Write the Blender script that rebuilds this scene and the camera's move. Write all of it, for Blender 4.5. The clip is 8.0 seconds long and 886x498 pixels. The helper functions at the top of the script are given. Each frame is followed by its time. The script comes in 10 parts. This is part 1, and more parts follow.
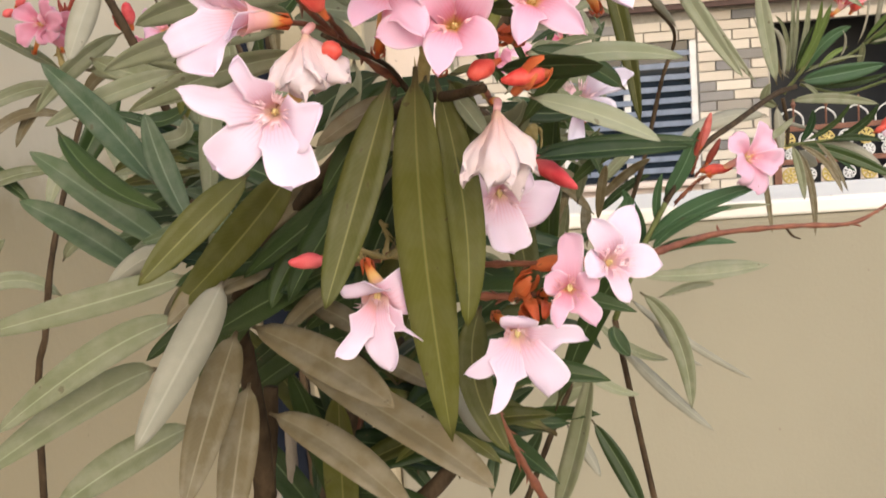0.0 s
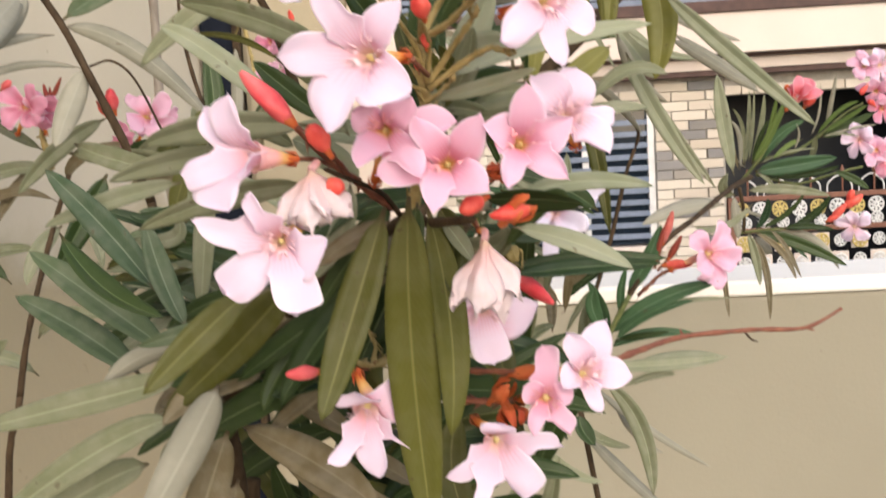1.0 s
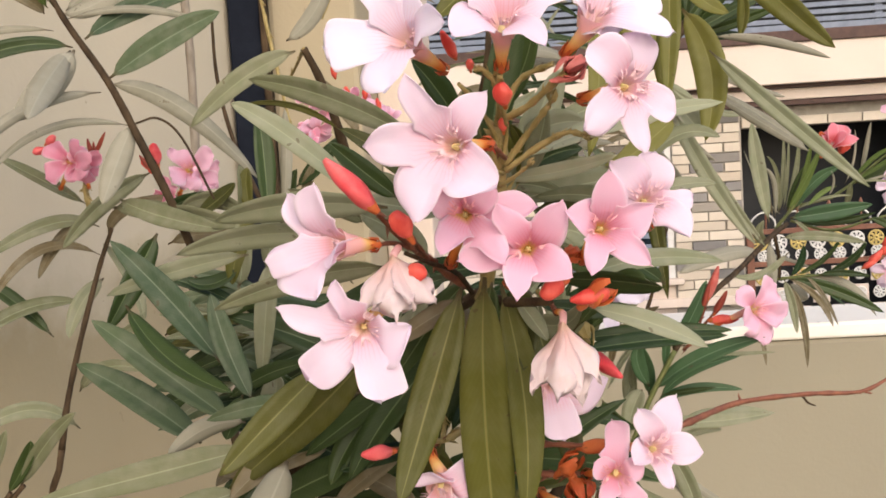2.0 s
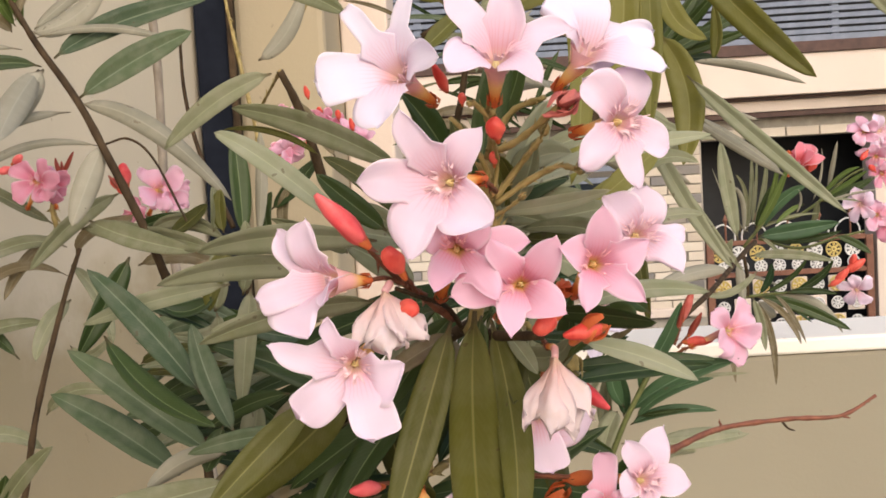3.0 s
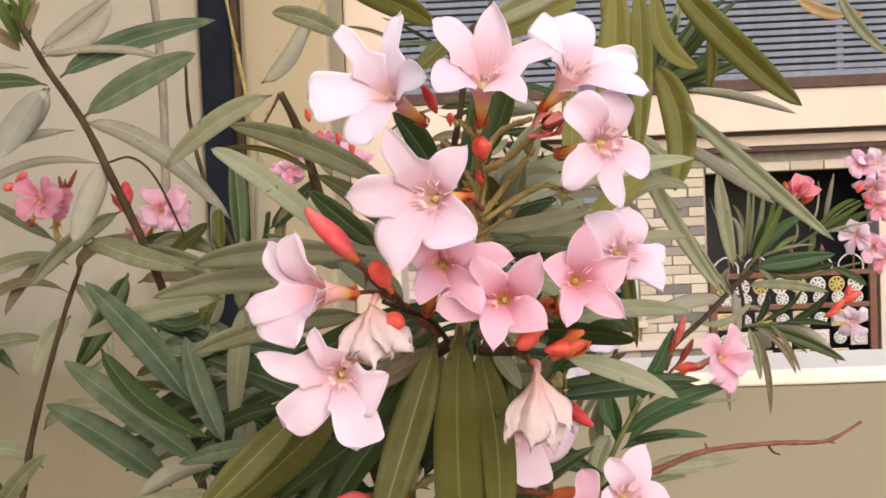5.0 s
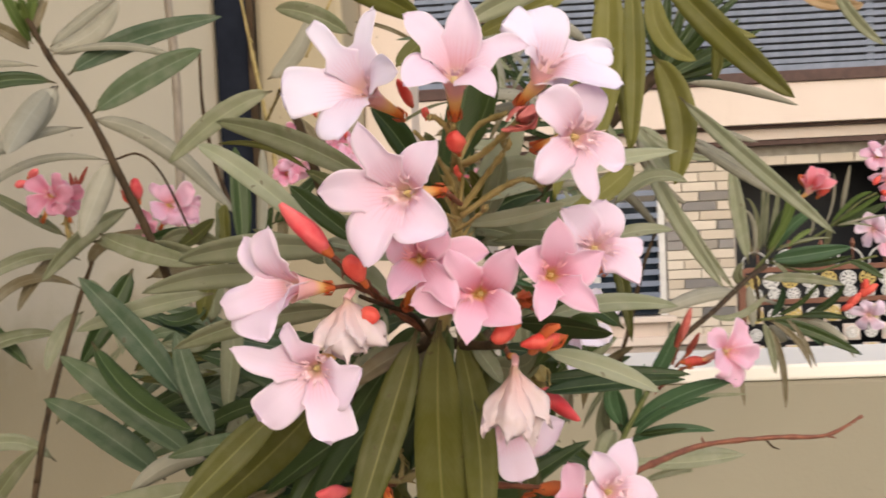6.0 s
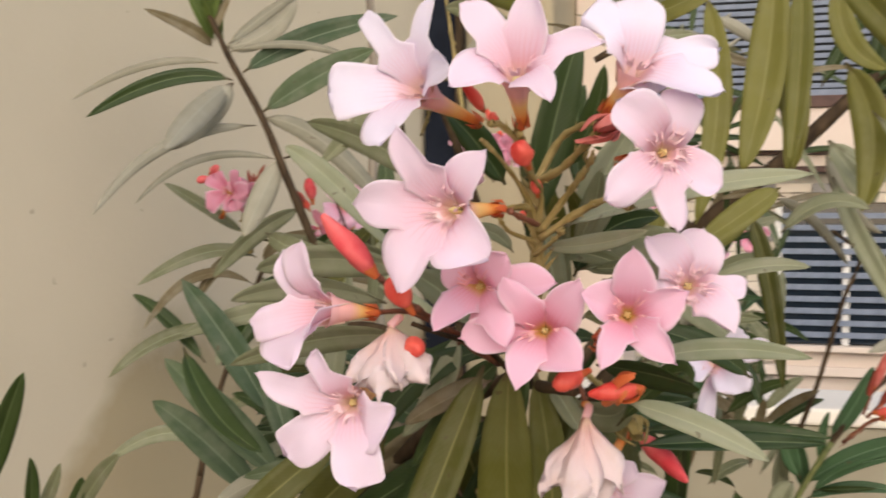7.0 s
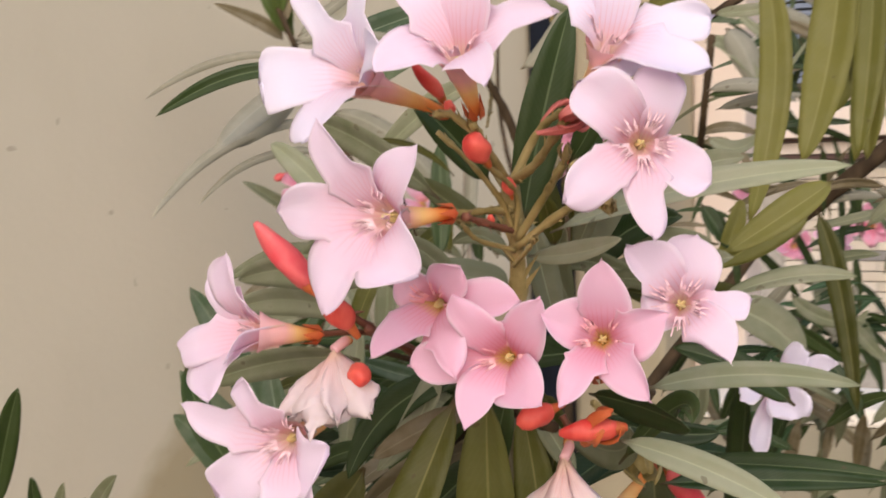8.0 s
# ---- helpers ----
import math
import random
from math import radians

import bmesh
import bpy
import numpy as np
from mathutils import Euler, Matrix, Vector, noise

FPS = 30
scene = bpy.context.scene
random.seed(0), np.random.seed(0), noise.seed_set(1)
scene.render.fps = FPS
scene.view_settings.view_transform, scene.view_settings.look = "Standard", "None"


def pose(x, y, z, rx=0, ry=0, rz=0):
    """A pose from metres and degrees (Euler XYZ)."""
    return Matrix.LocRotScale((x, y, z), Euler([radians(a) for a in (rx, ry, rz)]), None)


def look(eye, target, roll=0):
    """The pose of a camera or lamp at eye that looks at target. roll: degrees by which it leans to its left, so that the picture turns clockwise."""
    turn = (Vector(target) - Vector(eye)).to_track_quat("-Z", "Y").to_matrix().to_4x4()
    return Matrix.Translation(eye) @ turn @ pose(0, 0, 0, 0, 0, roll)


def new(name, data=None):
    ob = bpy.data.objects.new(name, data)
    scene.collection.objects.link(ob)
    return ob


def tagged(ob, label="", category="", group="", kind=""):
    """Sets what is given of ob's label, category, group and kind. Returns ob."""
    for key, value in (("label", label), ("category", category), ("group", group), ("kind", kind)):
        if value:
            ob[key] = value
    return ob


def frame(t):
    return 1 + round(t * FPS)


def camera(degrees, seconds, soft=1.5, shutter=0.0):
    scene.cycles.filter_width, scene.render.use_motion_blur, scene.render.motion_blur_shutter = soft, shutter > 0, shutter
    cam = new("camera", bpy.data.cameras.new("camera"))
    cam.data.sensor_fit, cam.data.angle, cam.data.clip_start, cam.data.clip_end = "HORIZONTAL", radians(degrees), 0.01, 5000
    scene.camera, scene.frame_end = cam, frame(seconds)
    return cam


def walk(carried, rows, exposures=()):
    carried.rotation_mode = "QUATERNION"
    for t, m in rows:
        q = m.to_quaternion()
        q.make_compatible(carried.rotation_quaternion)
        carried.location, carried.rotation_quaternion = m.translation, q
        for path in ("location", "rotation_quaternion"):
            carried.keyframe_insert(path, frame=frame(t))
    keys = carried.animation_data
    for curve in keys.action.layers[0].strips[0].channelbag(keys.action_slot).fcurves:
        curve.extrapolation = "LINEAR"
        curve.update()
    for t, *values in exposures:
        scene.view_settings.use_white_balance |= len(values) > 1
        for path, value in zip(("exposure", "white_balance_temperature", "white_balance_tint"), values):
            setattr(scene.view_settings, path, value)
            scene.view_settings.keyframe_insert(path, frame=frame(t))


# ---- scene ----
cam = camera(43.0, 8.0, soft=1.7, shutter=0.35)
PATH = [
    (0, (0.0255, 0.1329, 1.9882), (-0.1751, 2.0980, 1.6753), -4.57),
    (0.2, (0.0285, 0.1227, 1.9895), (-0.1766, 2.0842, 1.6570), -4.68),
    (0.3, (0.0332, 0.1192, 1.9937), (-0.1569, 2.0839, 1.6714), -5.11),
    (0.5, (0.0388, 0.1142, 2.0027), (-0.1438, 2.0865, 1.7258), -5.83),
    (0.6, (0.0388, 0.1103, 2.0074), (-0.1445, 2.0850, 1.7490), -5.09),
    (0.8, (0.0277, 0.1087, 2.0090), (-0.1327, 2.0851, 1.7485), -4.19),
    (1, (0.0187, 0.1079, 2.0116), (-0.1004, 2.0931, 1.7993), -3.28),
    (1.2, (0.0073, 0.1054, 2.0188), (-0.1353, 2.0911, 1.8270), -3.25),
    (1.5, (0.0011, 0.1034, 2.0226), (-0.1602, 2.0888, 1.8433), -3.46),
    (1.7, (0.0, 0.105, 2.027), (-0.154, 2.093, 1.871), -3.5),
    (2.8, (-0.005, 0.11, 2.032), (-0.095, 2.102, 1.876), -3.3),
    (3, (-0.01, 0.111, 2.037), (-0.082, 2.104, 1.897), -3.4),
    (3.5, (-0.0097, 0.1064, 2.0351), (-0.0866, 2.0996, 1.8901), -3.61),
    (4, (-0.007, 0.104, 2.042), (-0.082, 2.098, 1.915), -4.2),
    (4.5, (-0.002, 0.101, 2.039), (-0.087, 2.097, 1.942), -3.8),
    (4.7, (-0.006, 0.102, 2.035), (-0.072, 2.098, 1.945), -2.7),
    (5.8, (0.009, 0.098, 2.032), (-0.085, 2.094, 1.944), -2.5),
    (6, (0.0127, 0.1018, 2.0323), (-0.1165, 2.0953, 1.9362), -2.71),
    (6.3, (0.0233, 0.1176, 2.0356), (-0.2968, 2.0901, 1.9526), -2.28),
    (6.5, (0.0344, 0.1318, 2.0362), (-0.3327, 2.0961, 1.9550), -2.36),
    (6.6, (0.0396, 0.1400, 2.0355), (-0.3615, 2.0968, 1.9352), -1.86),
    (6.8, (0.0506, 0.1495, 2.0331), (-0.4070, 2.0954, 1.9696), -0.82),
    (7, (0.0582, 0.1561, 2.0340), (-0.4927, 2.0773, 1.9602), -0.04),
    (7.2, (0.0603, 0.1647, 2.0346), (-0.6032, 2.0495, 1.9505), -0.52),
    (7.3, (0.0611, 0.1678, 2.0350), (-0.6349, 2.0408, 1.9498), -0.59),
    (7.5, (0.0654, 0.1831, 2.0367), (-0.6191, 2.0609, 1.9632), -0.78),
    (7.7, (0.0743, 0.1940, 2.0352), (-0.6886, 2.0419, 1.9789), -1.05),
    (7.8, (0.0785, 0.2032, 2.0368), (-0.6750, 2.0544, 1.9643), -0.38),
    (7.9, (0.0833, 0.2082, 2.0367), (-0.6648, 2.0617, 1.9647), -0.84),
    (8, (0.0896, 0.2143, 2.0368), (-0.7053, 2.0475, 1.9500), -0.84),
]
walk(cam, [(t, look(eye, target, roll)) for t, eye, target, roll in PATH], [(0.0, 0.9, 6650, 9), (0.5, 0.97, 6450, 9), (1.0, 0.94, 6550, 10), (3.0, 0.73, 6880, 12), (4.5, 0.73, 6880, 13), (6.0, 0.59, 6880, 11), (7.0, 0.59, 6800, 10), (8.0, 0.59, 6600, 13)])

# ---- world, sun, exposure ----
world = bpy.data.worlds.new("sky")
scene.world = world
world.use_nodes = True
sky = world.node_tree.nodes.new("ShaderNodeTexSky")
sky.sky_type = "NISHITA"
sky.sun_disc = False
sky.sun_elevation = radians(30)
sky.sun_rotation = radians(160)
sky.air_density, sky.dust_density, sky.ozone_density = 1.0, 2.0, 1.5
world.node_tree.nodes["Background"].inputs["Strength"].default_value = 0.14
world.node_tree.links.new(sky.outputs[0], world.node_tree.nodes["Background"].inputs["Color"])

sun = new("sun", bpy.data.lights.new("sun", "SUN"))
sun.data.energy = 1.5
sun.data.angle = radians(85)
sun.data.color = (1.0, 0.92, 0.84)
sun.matrix_world = look((0.6, -1.7, 3.2), (0, 0.4, 1.9))



# ---- materials ----
def material(name, rough=0.6, spec=0.5):
    m = bpy.data.materials.new(name)
    m.use_nodes = True
    b = m.node_tree.nodes["Principled BSDF"]
    b.inputs["Roughness"].default_value = rough
    b.inputs["Specular IOR Level"].default_value = spec
    return m, m.node_tree, b


def node(nt, kind, **values):
    n = nt.nodes.new(kind)
    for key, v in values.items():
        n.inputs[key].default_value = v
    return n


def ramp(nt, fac, stops):
    r = nt.nodes.new("ShaderNodeValToRGB")
    while len(r.color_ramp.elements) < len(stops):
        r.color_ramp.elements.new(0.5)
    for e, (p, c) in zip(r.color_ramp.elements, stops):
        e.position, e.color = p, (*c, 1)
    nt.links.new(fac, r.inputs[0])
    return r.outputs[0]


def blend(nt, fac, a, b, kind="MIX"):
    m = nt.nodes.new("ShaderNodeMix")
    m.data_type, m.blend_type = "RGBA", kind
    for v, s in ((fac, m.inputs[0]), (a, m.inputs[6]), (b, m.inputs[7])):
        if isinstance(v, (int, float)):
            s.default_value = v
        elif isinstance(v, tuple):
            s.default_value = (*v, 1)
        else:
            nt.links.new(v, s)
    return m.outputs[2]


def calc(nt, op, a, b=0.0, c=0.0):
    m = nt.nodes.new("ShaderNodeMath")
    m.operation = op
    for v, s in zip((a, b, c), m.inputs):
        if isinstance(v, (int, float)):
            s.default_value = v
        else:
            nt.links.new(v, s)
    return m.outputs[0]


def grain(nt, scale, detail=4.0, rough=0.55, stretch=None, coords="Object"):
    t = nt.nodes.new("ShaderNodeTexCoord")
    n = node(nt, "ShaderNodeTexNoise", Scale=scale, Detail=detail, Roughness=rough)
    if stretch:
        mp = nt.nodes.new("ShaderNodeMapping")
        mp.inputs["Scale"].default_value = stretch
        nt.links.new(t.outputs[coords], mp.inputs[0])
        nt.links.new(mp.outputs[0], n.inputs["Vector"])
    else:
        nt.links.new(t.outputs[coords], n.inputs["Vector"])
    return n.outputs[0]


def bump(nt, b, height, strength, distance):
    n = node(nt, "ShaderNodeBump", Strength=strength, Distance=distance)
    nt.links.new(height, n.inputs["Height"])
    nt.links.new(n.outputs[0], b.inputs["Normal"])


def see_through(m, nt, b, colour, share):
    """Thin living tissue: part of the light passes through it."""
    t = nt.nodes.new("ShaderNodeBsdfTranslucent")
    nt.links.new(colour, t.inputs[0])
    x = nt.nodes.new("ShaderNodeMixShader")
    x.inputs[0].default_value = share
    nt.links.new(b.outputs[0], x.inputs[1])
    nt.links.new(t.outputs[0], x.inputs[2])
    nt.links.new(x.outputs[0], nt.nodes["Material Output"].inputs[0])


def leaf_material(name, low, high, rib, rough=0.5, glow=0.15, dust=(0.4, 0.37, 0.3), dusty=0.25):
    """Leathery leaf: pale midrib, fine side veins, dust and blotches."""
    m, nt, b = material(name, rough, 0.24)
    uv = nt.nodes.new("ShaderNodeUVMap")
    sep = nt.nodes.new("ShaderNodeSeparateXYZ")
    nt.links.new(uv.outputs[0], sep.inputs[0])
    off = calc(nt, "ABSOLUTE", calc(nt, "SUBTRACT", sep.outputs[0], 0.5))
    info = nt.nodes.new("ShaderNodeObjectInfo")
    tone = calc(nt, "ADD", calc(nt, "MULTIPLY", info.outputs["Random"], 0.55), calc(nt, "MULTIPLY", grain(nt, 28.0), 0.5))
    base = ramp(nt, tone, [(0.2, low), (0.8, high)])
    veins = calc(nt, "SINE", calc(nt, "ADD", calc(nt, "MULTIPLY", sep.outputs[1], 190.0), calc(nt, "MULTIPLY", off, -55.0)))
    base = blend(nt, calc(nt, "MULTIPLY", calc(nt, "MAXIMUM", veins, 0.0), 0.025), base, rib)
    base = blend(nt, calc(nt, "MULTIPLY", ramp(nt, grain(nt, 80.0, 6.0), [(0.42, (0, 0, 0)), (0.7, (1, 1, 1))]), dusty), base, dust)
    base = blend(nt, calc(nt, "MULTIPLY", calc(nt, "GREATER_THAN", grain(nt, 160.0, 2.0), 0.72), 0.5), base, (0.07, 0.045, 0.02))
    ribline = ramp(nt, off, [(0.014, (1, 1, 1)), (0.034, (0, 0, 0))])
    base = blend(nt, calc(nt, "MULTIPLY", ribline, 0.42), base, rib)
    base = blend(nt, ramp(nt, sep.outputs[1], [(0.03, (0.8, 0.8, 0.8)), (0.1, (0, 0, 0))]), base, (0.07, 0.045, 0.02))
    nt.links.new(base, b.inputs["Base Color"])
    bump(nt, b, calc(nt, "ADD", calc(nt, "MULTIPLY", veins, 0.06), grain(nt, 220.0, 3.0)), 0.22, 0.0004)
    see_through(m, nt, b, base, glow)
    return m


LEAF = {
    "S": leaf_material("leaf_sage", (0.122, 0.131, 0.066), (0.22, 0.23, 0.142), (0.38, 0.41, 0.26)),
    # olive darkened in colour for the shade below the flower heads
    "O": leaf_material("leaf_olive_shaded", (0.042, 0.047, 0.007), (0.1, 0.099, 0.018), (0.27, 0.25, 0.09), dusty=0.07, glow=0.2),
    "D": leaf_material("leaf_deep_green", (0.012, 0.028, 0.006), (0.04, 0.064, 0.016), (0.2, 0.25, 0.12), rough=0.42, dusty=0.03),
    "B": leaf_material("leaf_green_dusty", (0.034, 0.062, 0.03), (0.085, 0.115, 0.056), (0.24, 0.28, 0.19), rough=0.5, dusty=0.14),
    "E": leaf_material("leaf_fresh_green", (0.022, 0.055, 0.022), (0.055, 0.11, 0.048), (0.22, 0.32, 0.2), rough=0.45, dusty=0.03, glow=0.2),
    "K": leaf_material("leaf_dusty_brown_green", (0.1, 0.078, 0.036), (0.18, 0.142, 0.078), (0.29, 0.26, 0.17), dusty=0.25),
    # the same olive with the light on the upper leaves put into its colour
    "Y": leaf_material("leaf_olive_lit", (0.088, 0.092, 0.014), (0.17, 0.162, 0.034), (0.3, 0.28, 0.1), dusty=0.08, glow=0.25),
    "P": leaf_material("leaf_pale_sage", (0.195, 0.21, 0.128), (0.27, 0.285, 0.185), (0.4, 0.43, 0.28)),
    "G": leaf_material("leaf_young_green", (0.06, 0.1, 0.018), (0.13, 0.18, 0.045), (0.26, 0.32, 0.14), dusty=0.04, glow=0.25),
    "R": leaf_material("leaf_dead_brown", (0.2, 0.12, 0.05), (0.34, 0.22, 0.1), (0.4, 0.28, 0.15)),
    "U": leaf_material("leaf_grey_underside", (0.19, 0.18, 0.132), (0.29, 0.275, 0.215), (0.36, 0.35, 0.28), rough=0.65, glow=0.12),
}
BACK = {k: LEAF["U" if k in "SUP" else k] for k in LEAF}


def petal_material(name, throat, mid, edge, pit=(0.86, 0.66, 0.54), stain=0.0):
    """Petal: warm pit, deeper throat with fine streaks, paling to the rim; withered ones are stained."""
    m, nt, b = material(name, 0.55, 0.25)
    uv = nt.nodes.new("ShaderNodeUVMap")
    sep = nt.nodes.new("ShaderNodeSeparateXYZ")
    nt.links.new(uv.outputs[0], sep.inputs[0])
    info = nt.nodes.new("ShaderNodeObjectInfo")
    soft = grain(nt, 60.0, 3.0)
    along = calc(nt, "ADD", sep.outputs[1], calc(nt, "ADD", calc(nt, "MULTIPLY", soft, 0.25), calc(nt, "MULTIPLY_ADD", info.outputs["Random"], 0.22, -0.24)))
    base = ramp(nt, along, [(0.0, throat), (0.2, mid), (0.62, edge)])
    rays = calc(nt, "SINE", calc(nt, "ADD", calc(nt, "MULTIPLY", sep.outputs[0], 60.0), calc(nt, "MULTIPLY", soft, 6.0)))
    fade = ramp(nt, sep.outputs[1], [(0.12, (0.45, 0.45, 0.45)), (0.5, (0, 0, 0))])
    streak = calc(nt, "POWER", calc(nt, "MAXIMUM", rays, 0.0), 4.0)
    base = blend(nt, calc(nt, "MULTIPLY", streak, fade), base, tuple(c * k for c, k in zip(throat, (0.92, 0.66, 0.6))))
    rim = ramp(nt, calc(nt, "ABSOLUTE", calc(nt, "SUBTRACT", sep.outputs[0], 0.5)), [(0.36, (0, 0, 0)), (0.5, (0.75, 0.75, 0.75))])
    base = blend(nt, rim, base, tuple(0.35 * c + 0.65 * k for c, k in zip(edge, (0.87, 0.8, 0.84))))
    base = blend(nt, ramp(nt, calc(nt, "ADD", sep.outputs[1], calc(nt, "MULTIPLY", streak, 0.05)), [(0.07, (0.9, 0.9, 0.9)), (0.17, (0, 0, 0))]), base, pit)
    if stain:
        base = blend(nt, calc(nt, "MULTIPLY", ramp(nt, grain(nt, 95.0, 5.0), [(0.5, (0, 0, 0)), (0.66, (1, 1, 1))]), stain), base, (0.66, 0.46, 0.26))
    nt.links.new(base, b.inputs["Base Color"])
    bump(nt, b, calc(nt, "ADD", calc(nt, "MULTIPLY", rays, 0.1), calc(nt, "MULTIPLY", soft, 3.0)), 0.12, 0.0003)
    see_through(m, nt, b, base, 0.5)
    return m


PETAL = {
    "white": petal_material("petal_blush_white", (0.85, 0.56, 0.6), (0.875, 0.745, 0.86), (0.885, 0.835, 0.945)),
    "pale": petal_material("petal_pale_pink", (0.84, 0.49, 0.55), (0.865, 0.63, 0.74), (0.88, 0.755, 0.87)),
    "pink": petal_material("petal_pink", (0.82, 0.3, 0.4), (0.85, 0.45, 0.58), (0.87, 0.595, 0.73), (0.82, 0.6, 0.17)),
    "rose": petal_material("petal_rose", (0.74, 0.13, 0.26), (0.82, 0.31, 0.45), (0.84, 0.44, 0.58), (0.82, 0.55, 0.2)),
    "bell": petal_material("petal_red_bell", (0.6, 0.035, 0.03), (0.74, 0.13, 0.15), (0.84, 0.33, 0.4)),
    "wilt": petal_material("petal_withered_cream", (0.76, 0.5, 0.47), (0.84, 0.64, 0.63), (0.85, 0.74, 0.75), stain=0.22),
}


def two_tone(name, a, b_, rough=0.5, glow=0.0, scale=90.0, stretch=None, relief=0.3, depth=0.0008, spec=0.35):
    m, nt, b = material(name, rough, spec)
    base = ramp(nt, grain(nt, scale, 5.0, stretch=stretch), [(0.32, a), (0.68, b_)])
    nt.links.new(base, b.inputs["Base Color"])
    bump(nt, b, grain(nt, scale * 2.2, 4.0, stretch=stretch), relief, depth)
    if glow:
        see_through(m, nt, b, base, glow)
    return m


BUD_RED = two_tone("bud_coral_red", (0.58, 0.03, 0.028), (0.8, 0.14, 0.1), 0.42, 0.15, 130.0, (1, 1, 0.5))
BUD_PINK = two_tone("bud_rose_red", (0.66, 0.05, 0.065), (0.78, 0.17, 0.17), 0.45, 0.15)


def tube_material():
    m, nt, b = material("tube_pink_to_orange", 0.5, 0.3)
    uv = nt.nodes.new("ShaderNodeUVMap")
    sep = nt.nodes.new("ShaderNodeSeparateXYZ")
    nt.links.new(uv.outputs[0], sep.inputs[0])
    v = calc(nt, "ADD", sep.outputs[1], calc(nt, "MULTIPLY_ADD", grain(nt, 120.0), 0.16, -0.08))
    base = ramp(nt, v, [(0.0, (0.88, 0.56, 0.58)), (0.46, (0.87, 0.48, 0.46)), (0.64, (0.9, 0.6, 0.24)), (0.8, (0.82, 0.3, 0.07)), (1.0, (0.62, 0.15, 0.05))])
    nt.links.new(base, b.inputs["Base Color"])
    bump(nt, b, grain(nt, 200.0, stretch=(1, 1, 0.4)), 0.2, 0.0004)
    see_through(m, nt, b, base, 0.4)
    return m


TUBE = tube_material()
CALYX = two_tone("calyx_orange_red", (0.5, 0.07, 0.02), (0.58, 0.16, 0.05), 0.5, 0.1)
CROWN = two_tone("crown_pink_cream", (0.84, 0.35, 0.42), (0.87, 0.56, 0.56), 0.5, 0.2)
CROWN_PALE = two_tone("crown_pale_pink_cream", (0.86, 0.56, 0.62), (0.87, 0.64, 0.67), 0.5, 0.2)
ANTHER = two_tone("anther_yellow", (0.88, 0.74, 0.3), (0.9, 0.82, 0.5), 0.6, 0.1)
SPENT = two_tone("spent_dusky_red", (0.42, 0.06, 0.045), (0.62, 0.22, 0.19), 0.6, 0.15)
BUD_DARK = two_tone("bud_dark_red", (0.2, 0.03, 0.022), (0.34, 0.075, 0.045), 0.5, 0.1)
STALK = two_tone("stalk_olive_brown", (0.2, 0.148, 0.045), (0.37, 0.285, 0.12), 0.6, 0, 140.0)
STEM_GREEN = two_tone("stem_olive_green", (0.06, 0.08, 0.022), (0.13, 0.14, 0.045), 0.6, 0, 120.0)
STALK_RED = two_tone("stalk_red_brown", (0.13, 0.042, 0.025), (0.23, 0.086, 0.047), 0.55, 0, 140.0)
BARK = two_tone("bark_dark_brown", (0.03, 0.02, 0.012), (0.08, 0.053, 0.03), 0.8, 0, 110.0, (1, 1, 0.4), 0.6, 0.002, 0.12)
BARK_GREY = two_tone("bark_grey", (0.16, 0.13, 0.1), (0.3, 0.26, 0.21), 0.8, 0, 110.0, (1, 1, 0.3), 0.7, 0.002)


def plaster(name, a, b_, stain, scale=1.0, damp=None):
    m, nt, b = material(name, 0.85, 0.2)
    large = ramp(nt, grain(nt, 1.7 * scale, 4.0), [(0.3, a), (0.7, b_)])
    drips = ramp(nt, grain(nt, 5.0 * scale, 6.0, 0.65, (1, 1, 0.35)), [(0.55, (0, 0, 0)), (0.8, (1, 1, 1))])
    base = blend(nt, calc(nt, "MULTIPLY", drips, 0.35), large, stain)
    specks = calc(nt, "GREATER_THAN", grain(nt, 55.0, 2.0), 0.755)
    base = blend(nt, calc(nt, "MULTIPLY", specks, 0.4), base, (0.2, 0.16, 0.12))
    if damp is not None:  # ochre damp stain with a ragged edge
        sep = nt.nodes.new("ShaderNodeSeparateXYZ")
        nt.links.new(nt.nodes.new("ShaderNodeTexCoord").outputs["Object"], sep.inputs[0])
        level = calc(nt, "ADD", calc(nt, "MULTIPLY_ADD", calc(nt, "MINIMUM", sep.outputs[0], 1.5), -0.9, calc(nt, "ADD", sep.outputs[2], 1.26)), calc(nt, "MULTIPLY", calc(nt, "SUBTRACT", grain(nt, 6.0, 5.0), 0.5), 0.26))
        wet = ramp(nt, calc(nt, "MULTIPLY_ADD", calc(nt, "SUBTRACT", level, damp), -9.0, 0.5), [(0.3, (0, 0, 0)), (0.75, (1, 1, 1))])
        base = blend(nt, calc(nt, "MULTIPLY", wet, 0.7), base, (0.29, 0.23, 0.125))
    nt.links.new(base, b.inputs["Base Color"])
    bump(nt, b, calc(nt, "ADD", calc(nt, "MULTIPLY", grain(nt, 14.0, 3.0), 2.0), grain(nt, 160.0, 5.0)), 0.3, 0.0014)
    return m


